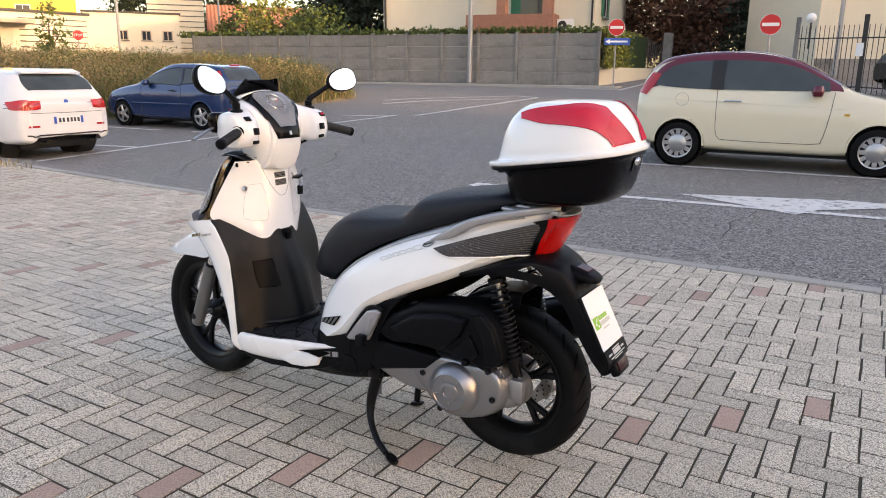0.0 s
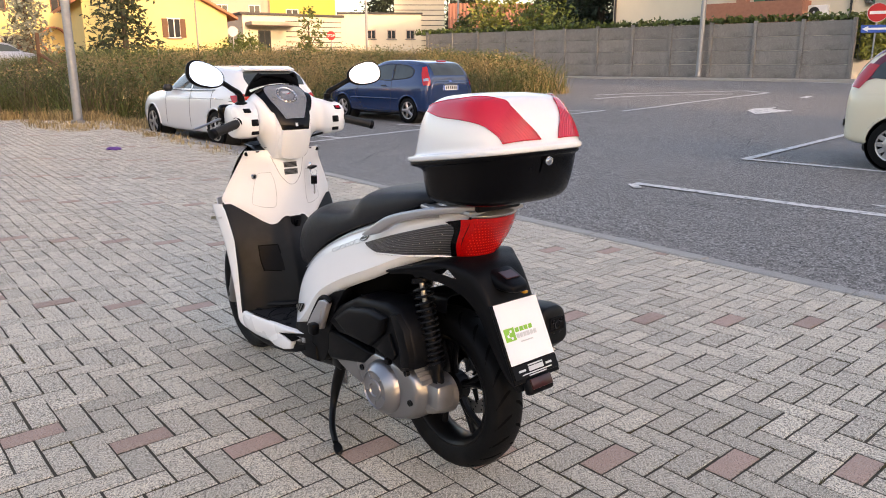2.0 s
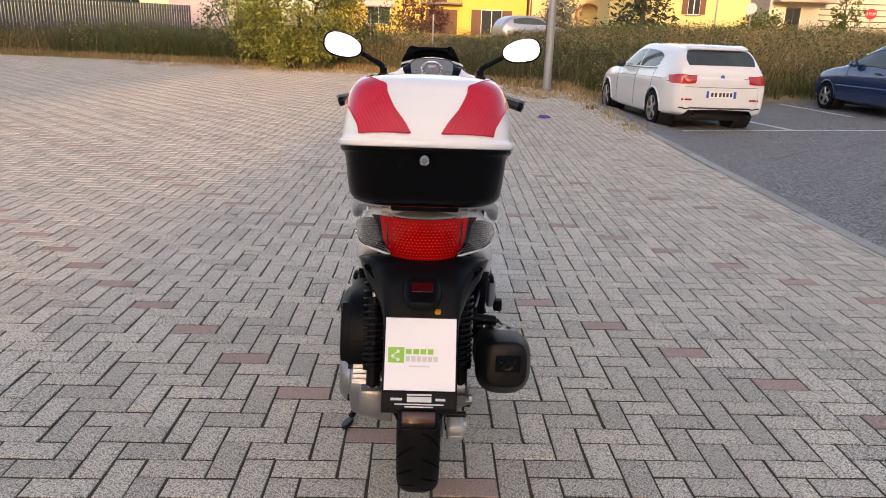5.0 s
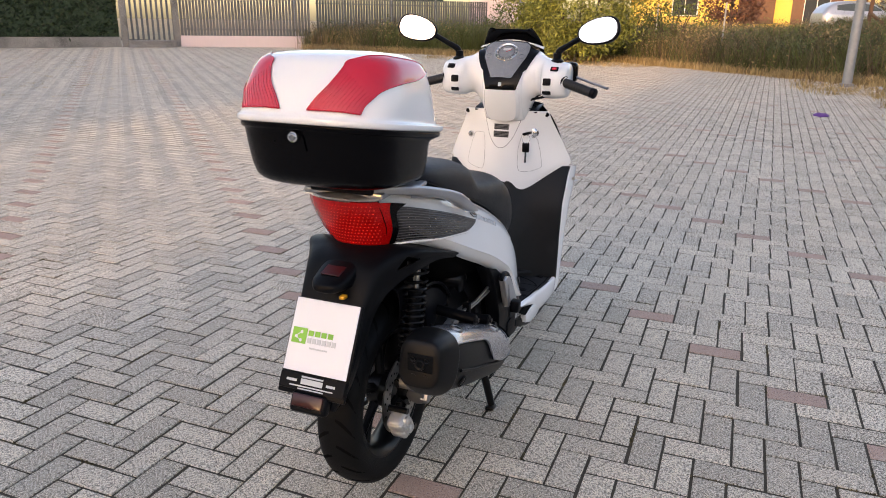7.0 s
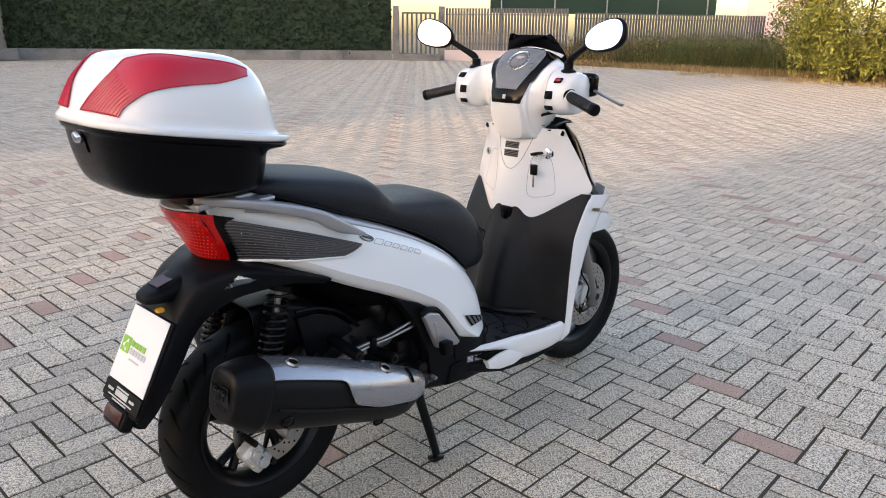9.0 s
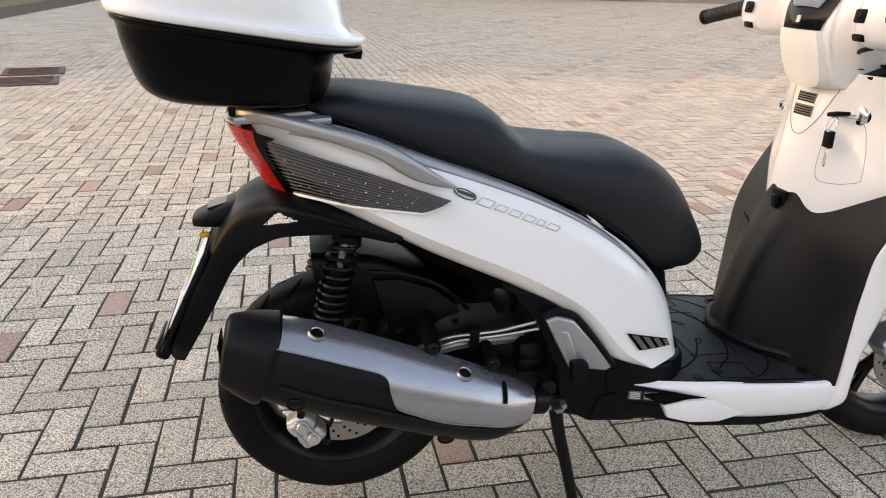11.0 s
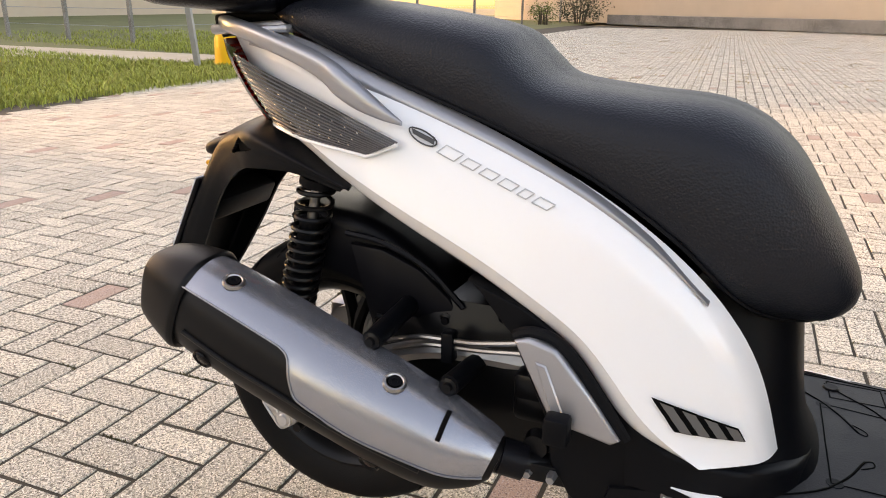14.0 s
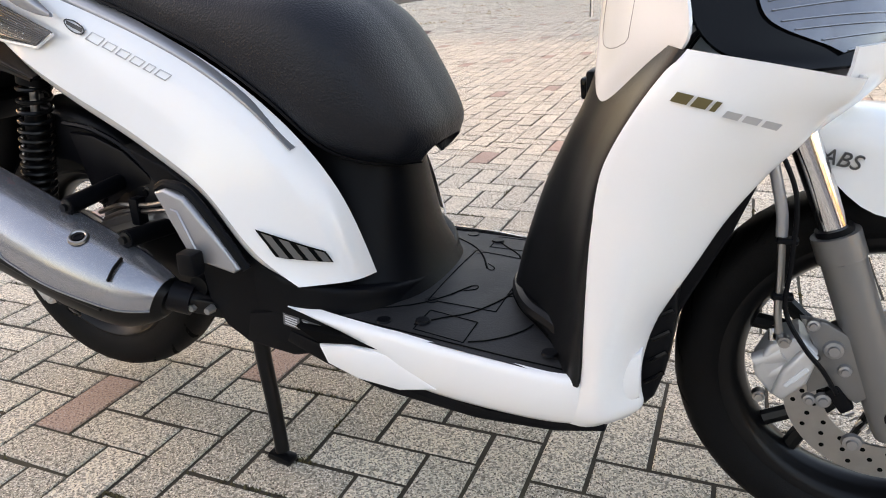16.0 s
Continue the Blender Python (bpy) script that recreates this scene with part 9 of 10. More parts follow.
broad_tree(12.0, -43.5, 7.5, 3.4, M_LEAFR, "tree with reddish-brown leaves behind the gate", 71, leaf=0.30, z0=0.8, nc=300, per=44, low=0.12)
broad_tree(31.5, -30.5, 4.8, 2.2, M_LEAFY, "bright yellow-green shrub tree behind the wall", 72, leaf=0.24, z0=0.8, low=0.2)
broad_tree(27.5, -30.0, 4.0, 2.0, M_LEAF, "green shrub tree behind the wall", 73, leaf=0.22, z0=0.8, low=0.2)
broad_tree(45.5, -25.0, 4.2, 1.0, M_LEAF, "young slender tree before the cream building", 74, leaf=0.2, z0=1.0, nc=30, low=0.15)
broad_tree(44.0, -40.0, 5.0, 2.2, M_LEAF, "small tree beside the striped tower", 75, leaf=0.28, z0=0.9, low=0.2)
broad_tree(52.0, 1.5, 2.8, 1.8, M_LEAFR, "reddish-brown garden shrub before the yellow house", 76, leaf=0.2, z0=0.9, low=0.05)
broad_tree(55.5, -7.5, 1.6, 2.2, M_LEAFR, "clipped reddish hedge before the pale yellow house", 77, leaf=0.2, z0=0.9, low=0.0)
broad_tree(46.0, -20.0, 2.2, 1.8, M_LEAF, "low green shrub before the apartment block", 78, leaf=0.2, z0=0.9, low=0.05)

# ---- unseen blocks added outside the view to keep the lot in the shade, sunlit gaps between ----
for nm, x0, x1, y0, y1, hh in (("a", -48, -36, -11.5, 4.6, 14.2), ("b", -48, -36, 10.4, 42.0, 14.0), ("c", -52, -40, -60, -17.5, 15.0)):
    hb = house("unseen plain block added to keep the sun off the lot", T(x0, y0, 0), x1 - x0, y1 - y0, hh, M_PLASTER_B, "neighbouring_building")


# ---- parked cars: x forward from the rear axle, y to the left ----
M_CARWHITE = mat("white_car_paint", (0.74, 0.74, 0.74), 0.25, coat=0.8, var=0.02, scale=2)
M_CARBLUE = mat("dark_blue_car_paint", (0.008, 0.032, 0.110), 0.25, metal=0.2, coat=0.9, var=0.08, scale=3)
M_CARCREAM = mat("cream_car_paint", (0.70, 0.64, 0.48), 0.28, coat=0.7, var=0.02, scale=2)
M_CARWINE = mat("wine_red_car_paint", (0.13, 0.010, 0.022), 0.25, metal=0.2, coat=0.8, var=0.08, scale=3)
M_CARGLASS = mat("tinted_car_glass", (0.048, 0.060, 0.061), 0.03, spec=0.55, var=0.5, scale=2.2)
M_CARBLACK = mat("black_car_trim", (0.015, 0.015, 0.015), 0.5)
M_ALLOY = mat("silver_alloy_wheel", (0.45, 0.45, 0.46), 0.3, metal=0.8, var=0.08, scale=20)
M_CARLAMP = mat("red_car_lamp", (0.45, 0.012, 0.012), 0.10, coat=0.7, var=0.15, scale=30)
M_CLEARLAMP = mat("clear_car_lamp", (0.45, 0.47, 0.5), 0.08, metal=0.6, coat=0.8)


def car_wheel(car, x, y, r, style, rim_mat):
    """A road wheel: tyre, rim disc and spokes, outside towards y's sign."""
    s = 1 if y > 0 else -1
    w = new("wheel")
    w.parent = car
    w.matrix_basis = T(x, y, r) @ R(90 if s < 0 else -90, 'X')
    rr = r * 0.68
    part("tyre", lathe([(rr * 0.9, -0.19), (r * 0.96, -0.19), (r, -0.16), (r, -0.03), (r * 0.97, 0.0), (rr * 1.04, 0.012), (rr, 0.0)], 40), M_RUBBER, w)
    part("rim_well", lathe([(rr, 0.002), (rr * 0.95, -0.05), (0.0, -0.055)], 32), M_CARBLACK, w)
    part("rim_lip", lathe([(rr * 1.01, 0.0), (rr * 1.01, 0.008), (rr * 0.93, 0.004), (rr * 0.92, -0.03)], 40), rim_mat, w)
    b = bmesh.new()
    if style == "cover":
        lathe([(0.0, 0.006), (rr * 0.55, 0.010), (rr * 0.62, 0.0)], 32, bm=b)
        for i in range(12):
            a = 360 / 12 * i
            box(rr * 0.34, rr * 0.28, 0.012, R(a, 'Z') @ T(rr * 0.76, 0, 0.0), 0.004, 1, bm=b)
    else:
        n = 5
        for i in range(n):
            a = 2 * math.pi * i / n
            for d in ((-0.10, 0.10) if style == "twin" else (0.0,)):
                wd = 0.020 if style == "twin" else 0.036
                tube([(0.05 * math.cos(a), 0.05 * math.sin(a), 0.0), (rr * 0.95 * math.cos(a + d), rr * 0.95 * math.sin(a + d), -0.004)], [wd, wd * 0.85], 8, 2, bm=b, flat=0.6)
        lathe([(0.0, 0.014), (0.05, 0.012), (0.075, -0.005)], 20, bm=b)
    part("rim", b, rim_mat, w, "spoked wheel trim" if style == "cover" else "alloy rim")
    return w


def car_body(stations, n_half=9):
    """The shell: at each station (x, z bottom, z belt, z roof, half width, half width at the roof)."""
    net = []
    for x, zb, zbelt, zr, w, wr in stations:
        half = [(w * 0.80, zb), (w * 0.955, zb + 0.04), (w * 0.99, zb + 0.16), (w, lerp(zb, zbelt, 0.52)), (w * 0.985, lerp(zb, zbelt, 0.80)), (w * 0.93, zbelt), (lerp(w * 0.93, wr, 0.5) + 0.012, lerp(zbelt, zr, 0.5)), (wr, lerp(zbelt, zr, 0.90)), (wr * 0.82, lerp(zbelt, zr, 0.985)), (wr * 0.42, zr)]
        net.append([(x, y, z) for y, z in half] + [(x, 0, zr + 0.004)] + [(x, -y, z) for y, z in half[::-1]])
    def close_end(row, dx):
        c = np.array((row[0][0], 0.0, row[0][2] + 0.02))
        return [[tuple(c + (np.array(p) - c) * k + np.array((dx * f, 0, 0))) for p in row] for k, f in ((0.90, 1.0), (0.45, 1.15), (0.02, 1.2))]
    net = close_end(net[0], -0.02)[::-1] + net + close_end(net[-1], 0.02)
    return skin(net, 240, 128)


def cut_arches(bm, xs, r, arch):
    """Opens the shell round each wheel."""
    for x in xs:
        for v in bm.verts:
            if abs(v.co.y) > 0.5 and v.co.z < r + arch + 0.1:
                d = Vector((v.co.x - x, v.co.z - r))
                if abs(d.length - arch) < 0.013:
                    d = d.normalized() * arch
                    v.co.x, v.co.z = x + d.x, r + d.y
        dead = [f for f in bm.faces if abs(f.calc_center_median().y) > 0.5 and math.hypot(f.calc_center_median().x - x, f.calc_center_median().z - r) < arch]
        bmesh.ops.delete(bm, geom=dead, context='FACES')


def patch_on(target, rows, nu, nv, off, sgn=0):
    bm = drape(rows, nu, nv, target, off)
    bm.normal_update()
    return bm


def car_common(car, shell, paint, wb, track, r, style, rim_mat, arch, zbot):
    tg = shell.copy()
    cut_arches(shell, (0.0, wb), r + 0.01, arch)
    part("body", shell, paint, car)
    for x in (0.0, wb):
        for s in (1, -1):
            car_line(car, tg, [(x + arch * math.cos(radians(a)), track * s, r + 0.01 + arch * math.sin(radians(a))) for a in range(-5, 186, 10)], 0.016, paint, "arch_lip", 40)
    for x in (0.0, wb):
        for s in (1, -1):
            car_wheel(car, x, track * s, r, style, rim_mat)
            part("wheel_arch", lathe([(0.0, -0.30), (arch, -0.30), (arch, 0.006), (arch * 0.985, 0.008)], 40, T(x, (track - 0.03) * s, r + 0.01) @ R(90 if s < 0 else -90, 'X')), M_CARBLACK, car)
    ub = box(wb + 0.95, 1.20, 0.18, T(wb / 2 + 0.05, 0, zbot), 0.05, 2)
    part("underside", ub, M_CARBLACK, car)


def car_line(car, target, pts, r, material, name, seg=24):
    """A thin line (gap or trim) on the shell."""
    t = BVHTree.FromBMesh(target)
    line = []
    for p in catmull(pts, seg):
        loc, nrm, _, _ = t.find_nearest(Vector(p))
        line.append(tuple(loc + nrm * 0.001))
    return part(name, tube(line, r, 5, seg), material, car)


def side_rows(pts_top, pts_bot, y):
    """Rows of a side window from matching top and bottom lines of (x, z)."""
    return [[(a[0], y, a[1]), (lerp(a[0], b[0], 0.5), y, lerp(a[1], b[1], 0.5)), (b[0], y, b[1])] for a, b in zip(pts_top, pts_bot)]


def plate(car, m, w=0.52, h=0.11):
    p = part("number_plate", box(w, h, 0.012, m, 0.003, 1), M_SIGNWHITE, car, "white number plate with dark bars")
    part("plate_band", box(0.045, h, 0.002, m @ T(-w / 2 + 0.025, 0, 0.007)), M_SIGNBLUE, p)
    part("plate_band", box(0.045, h, 0.002, m @ T(w / 2 - 0.025, 0, 0.007)), M_SIGNBLUE, p)
    for i in range(6):
        b = box(0.040, h * 0.62, 0.002, m @ T(-0.155 + i * 0.062 + (0.015 if i > 1 else 0), 0, 0.0072))
        part("plate_bar", b, M_PRINTDARK, p)


def door_mirror(car, x, y, z, material):
    s = 1 if y > 0 else -1
    part("door_mirror", skin([oval(z - 0.06, x - 0.05, x + 0.06, 0.05, 14), oval(z, x - 0.07, x + 0.08, 0.09, 14), oval(z + 0.07, x - 0.05, x + 0.06, 0.06, 14)], 8, 20, closed=True, caps=True), material, car).location = (0, y + 0.06 * s, 0)


# white five-door hatchback
def white_hatch():
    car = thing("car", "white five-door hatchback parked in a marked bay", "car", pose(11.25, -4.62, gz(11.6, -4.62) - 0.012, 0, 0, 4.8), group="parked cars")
    st = [(-0.80, 0.36, 0.86, 0.90, 0.66, 0.50), (-0.78, 0.30, 0.90, 1.00, 0.74, 0.55), (-0.70, 0.27, 0.94, 1.12, 0.80, 0.58), (-0.50, 0.25, 0.96, 1.30, 0.855, 0.60), (-0.25, 0.24, 0.965, 1.37, 0.875, 0.605), (0.2, 0.20, 0.96, 1.405, 0.882, 0.61), (0.8, 0.19, 0.95, 1.42, 0.882, 0.615), (1.3, 0.19, 0.94, 1.40, 0.88, 0.61), (1.75, 0.19, 0.93, 1.26, 0.88, 0.62), (2.05, 0.20, 0.92, 1.06, 0.88, 0.66), (2.3, 0.21, 0.90, 0.965, 0.875, 0.70), (2.7, 0.22, 0.86, 0.92, 0.865, 0.72), (3.1, 0.23, 0.78, 0.84, 0.83, 0.68), (3.38, 0.25, 0.66, 0.72, 0.74, 0.58), (3.46, 0.32, 0.58, 0.62, 0.62, 0.45)]
    shell = car_body(st)
    tg = shell.copy()
    car_common(car, shell, M_CARWHITE, 2.69, 0.862, 0.315, "twin", M_ALLOY, 0.355, 0.24)
    for s in (1, -1):
        y = 0.75 * s
        part("side_window", patch_on(tg, side_rows([(1.93, 1.13), (1.65, 1.27), (1.3, 1.345), (0.98, 1.36)], [(1.93, 0.985), (1.6, 0.985), (1.3, 0.985), (1.00, 0.985)], y), 18, 8, 0.004), M_CARGLASS, car)
        part("side_window", patch_on(tg, side_rows([(0.93, 1.36), (0.6, 1.35), (0.25, 1.31), (0.02, 1.22)], [(0.94, 0.985), (0.6, 0.99), (0.2, 1.00), (0.05, 1.04)], y), 18, 8, 0.004), M_CARGLASS, car)
        part("tail_light", patch_on(tg, [[(-0.80, 0.44 * s, 0.925), (-0.77, 0.62 * s, 0.930), (-0.66, 0.80 * s, 0.935), (-0.52, 0.86 * s, 0.93)], [(-0.80, 0.46 * s, 0.80), (-0.79, 0.60 * s, 0.785), (-0.68, 0.78 * s, 0.785), (-0.60, 0.85 * s, 0.81)]], 8, 20, 0.008), M_CARLAMP, car, "red tail light")
        for zz in (0.82, 0.88):
            car_line(car, tg, [(-0.78, 0.52 * s, zz), (-0.62, 0.80 * s, zz), (-0.50, 0.86 * s, zz)], 0.006, M_CARBLACK, "lamp_line")
        for xx in (0.97, 0.02 + 0.1):
            car_line(car, tg, [(xx, y, 0.98), (xx, 0.9 * s, 0.7), (xx, 0.9 * s, 0.3)], 0.004, M_CARBLACK, "door_gap")
        car_line(car, tg, [(2.05, y, 0.98), (2.0, 0.9 * s, 0.7), (2.0, 0.9 * s, 0.3)], 0.004, M_CARBLACK, "door_gap")
        # thin black line paints in the shade along the body crease
        car_line(car, tg, [(2.3, 0.9 * s, 0.80), (1.2, 0.9 * s, 0.83), (-0.3, 0.9 * s, 0.86)], 0.003, M_CARBLACK, "crease")
        part("window_trim", tube([(2.0, 0.842 * s, 0.975), (1.0, 0.842 * s, 0.972), (0.0, 0.832 * s, 1.0)], 0.008, 6, 12), M_CARBLACK, car)
        for xx in (0.85, -0.10):
            part("door_handle", tube([(xx, 0.895 * s, 0.86), (xx + 0.16, 0.898 * s, 0.86)], 0.012, 8), M_CARWHITE, car)
        door_mirror(car, 1.78, 0.84 * s, 1.00, M_CARBLACK)
        part("bumper_reflector", patch_on(tg, [[(-0.78, 0.50 * s, 0.55), (-0.74, 0.66 * s, 0.55)], [(-0.78, 0.50 * s, 0.52), (-0.74, 0.66 * s, 0.52)]], 3, 6, 0.004), M_CARLAMP, car)
    part("rear_window", patch_on(tg, [[(-0.46, y, 1.325) for y in (-0.52, -0.25, 0, 0.25, 0.52)], [(-0.60, y, 1.19) for y in (-0.58, -0.28, 0, 0.28, 0.58)], [(-0.70, y, 1.06) for y in (-0.56, -0.28, 0, 0.28, 0.56)]], 12, 18, 0.004), M_CARGLASS, car)
    part("brake_light", box(0.02, 0.42, 0.025, T(-0.50, 0, 1.352)), M_CARLAMP, car)
    part("roof_spoiler", box(0.22, 1.02, 0.035, T(-0.42, 0, 1.372) @ R(-14, 'Y'), 0.014, 2), M_CARWHITE, car)
    part("wiper", tube([(-0.70, -0.05, 1.03), (-0.66, -0.30, 1.07)], 0.010, 6), M_CARBLACK, car)
    part("emblem", lathe([(0, 0.01), (0.035, 0.01), (0.04, 0)], 20, frame_m((-0.795, 0, 0.905), (0, -1, 0), (-1, 0, 0.2))), M_SIGNBLUE, car)
    car_line(car, tg, [(-0.80, -0.62, 0.74), (-0.82, 0, 0.735), (-0.80, 0.62, 0.74)], 0.004, M_CARBLACK, "boot_gap")
    car_line(car, tg, [(-0.78, -0.70, 0.40), (-0.80, 0, 0.395), (-0.78, 0.70, 0.40)], 0.014, M_CARBLACK, "bumper_slot")
    plate(car, frame_m((-0.822, 0, 0.62), (0, -1, 0), (-1, 0, 0.05)))
    part("exhaust_tip", lathe([(0.03, 0), (0.04, 0), (0.04, 0.1), (0.03, 0.1)], 16, frame_m((-0.82, 0.45, 0.30), (0, 1, 0), (1, 0, 0)), close=True), M_CARBLACK, car)
    part("aerial", tube([(-0.15, 0, 1.38), (-0.22, 0, 1.42)], [0.03, 0.006], 8, 2), M_CARWHITE, car)
    part("model_badge", box(0.004, 0.11, 0.02, T(-0.812, -0.42, 0.88)), M_CHROME, car)


# blue three-door hatchback
def blue_hatch():
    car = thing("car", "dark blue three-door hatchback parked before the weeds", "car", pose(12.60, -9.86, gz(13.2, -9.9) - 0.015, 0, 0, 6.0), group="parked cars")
    st = [(-0.62, 0.36, 0.90, 0.98, 0.66, 0.52), (-0.60, 0.28, 0.94, 1.10, 0.76, 0.56), (-0.50, 0.25, 0.97, 1.26, 0.81, 0.58), (-0.30, 0.24, 0.98, 1.40, 0.83, 0.59), (0.1, 0.22, 0.97, 1.45, 0.84, 0.60), (0.6, 0.20, 0.96, 1.465, 0.84, 0.60), (1.1, 0.20, 0.95, 1.44, 0.84, 0.60), (1.55, 0.20, 0.94, 1.28, 0.84, 0.61), (1.9, 0.21, 0.93, 1.08, 0.84, 0.66), (2.15, 0.21, 0.91, 0.98, 0.835, 0.69), (2.5, 0.22, 0.86, 0.92, 0.825, 0.70), (2.9, 0.24, 0.78, 0.83, 0.79, 0.64), (3.14, 0.26, 0.66, 0.71, 0.70, 0.55), (3.22, 0.33, 0.58, 0.62, 0.58, 0.44)]
    shell = car_body(st)
    tg = shell.copy()
    car_common(car, shell, M_CARBLUE, 2.49, 0.820, 0.295, "star", M_ALLOY, 0.335, 0.24)
    for s in (1, -1):
        y = 0.72 * s
        part("side_window", patch_on(tg, side_rows([(1.78, 1.12), (1.5, 1.27), (1.15, 1.36), (0.62, 1.39)], [(1.78, 0.99), (1.45, 0.99), (1.1, 0.99), (0.62, 0.99)], y), 18, 8, 0.004), M_CARGLASS, car)
        part("side_window", patch_on(tg, side_rows([(0.56, 1.385), (0.3, 1.375), (0.08, 1.34), (-0.10, 1.24)], [(0.56, 0.995), (0.3, 1.01), (0.05, 1.04), (-0.08, 1.10)], y), 14, 8, 0.004), M_CARGLASS, car)
        part("tail_light", patch_on(tg, [[(-0.42, 0.58 * s, 1.30), (-0.34, 0.66 * s, 1.30)], [(-0.52, 0.62 * s, 1.12), (-0.40, 0.76 * s, 1.12)], [(-0.60, 0.66 * s, 0.94), (-0.48, 0.80 * s, 0.94)], [(-0.61, 0.67 * s, 0.88), (-0.52, 0.79 * s, 0.88)]], 16, 8, 0.010), M_CARLAMP, car, "tall red tail light")
        part("lamp_insert", patch_on(tg, [[(-0.55, 0.665 * s, 1.03), (-0.47, 0.755 * s, 1.03)], [(-0.575, 0.680 * s, 0.97), (-0.50, 0.765 * s, 0.97)]], 4, 4, 0.014), M_CLEARLAMP, car, "clear section of the tail light")
        for wpts in (((1.78, 0.985), (1.78, 1.12), (1.5, 1.275), (1.15, 1.365), (0.62, 1.395), (0.60, 0.99), (1.1, 0.985), (1.78, 0.985)), ((0.57, 0.99), (0.57, 1.39), (0.3, 1.38), (0.08, 1.345), (-0.11, 1.24), (-0.09, 1.09), (0.05, 1.035), (0.3, 1.005), (0.57, 0.99))):
            car_line(car, tg, [(px, y, pz) for px, pz in wpts], 0.011, M_CARBLACK, "window_rubber", 60)
        car_line(car, tg, [(0.60, y, 0.99), (0.58, 0.9 * s, 0.7), (0.62, 0.9 * s, 0.32)], 0.004, M_CARBLACK, "door_gap")
        car_line(car, tg, [(1.88, y, 0.99), (1.85, 0.9 * s, 0.7), (1.85, 0.9 * s, 0.32)], 0.004, M_CARBLACK, "door_gap")
        car_line(car, tg, [(2.15, 0.9 * s, 0.56), (1.2, 0.9 * s, 0.56), (0.32, 0.9 * s, 0.56)], 0.014, M_CARBLUE, "side_moulding")
        part("door_handle", tube([(0.74, 0.855 * s, 0.86), (0.90, 0.858 * s, 0.86)], 0.014, 8), M_CARBLACK, car)
        door_mirror(car, 1.62, 0.80 * s, 1.02, M_CARBLUE)
        part("bumper_lamp", lathe([(0, 0.012), (0.045, 0.010), (0.05, 0)], 16, frame_m((-0.635, 0.60 * s, 0.50), (0, 1, 0), (-1, 0.3 * s, 0))), M_CARLAMP, car)
    part("rear_window", patch_on(tg, [[(-0.34, y, 1.39) for y in (-0.48, -0.25, 0, 0.25, 0.48)], [(-0.46, y, 1.24) for y in (-0.52, -0.26, 0, 0.26, 0.52)], [(-0.56, y, 1.09) for y in (-0.52, -0.26, 0, 0.26, 0.52)]], 12, 18, 0.004), M_CARGLASS, car)
    part("brake_light", box(0.03, 0.30, 0.035, T(-0.315, 0, 1.435) @ R(-20, 'Y')), M_CARLAMP, car)
    part("wiper", tube([(-0.57, 0.05, 1.06), (-0.54, -0.22, 1.11)], 0.010, 6), M_CARBLACK, car)
    part("emblem", lathe([(0, 0.008), (0.03, 0.008), (0.034, 0)], 20, frame_m((-0.625, 0, 0.965), (0, -1, 0), (-1, 0, 0.2)) @ Matrix.Diagonal((1.6, 0.8, 1, 1))), M_SIGNBLUE, car)
    part("chrome_bar", box(0.02, 0.46, 0.02, T(-0.635, 0, 0.90)), M_CHROME, car)
    plate(car, frame_m((-0.640, 0, 0.82), (0, -1, 0), (-1, 0, 0.06)))
    part("bumper_strip", patch_on(tg, [[(-0.64, y, 0.66) for y in (-0.72, -0.4, 0, 0.4, 0.72)], [(-0.66, y, 0.48) for y in (-0.72, -0.4, 0, 0.4, 0.72)]], 5, 24, 0.02), M_CARBLUE, car)
    part("roof_aerial", tube([(0.9, 0, 1.46), (0.45, 0, 1.75)], [0.008, 0.003], 6, 2), M_CARBLACK, car)


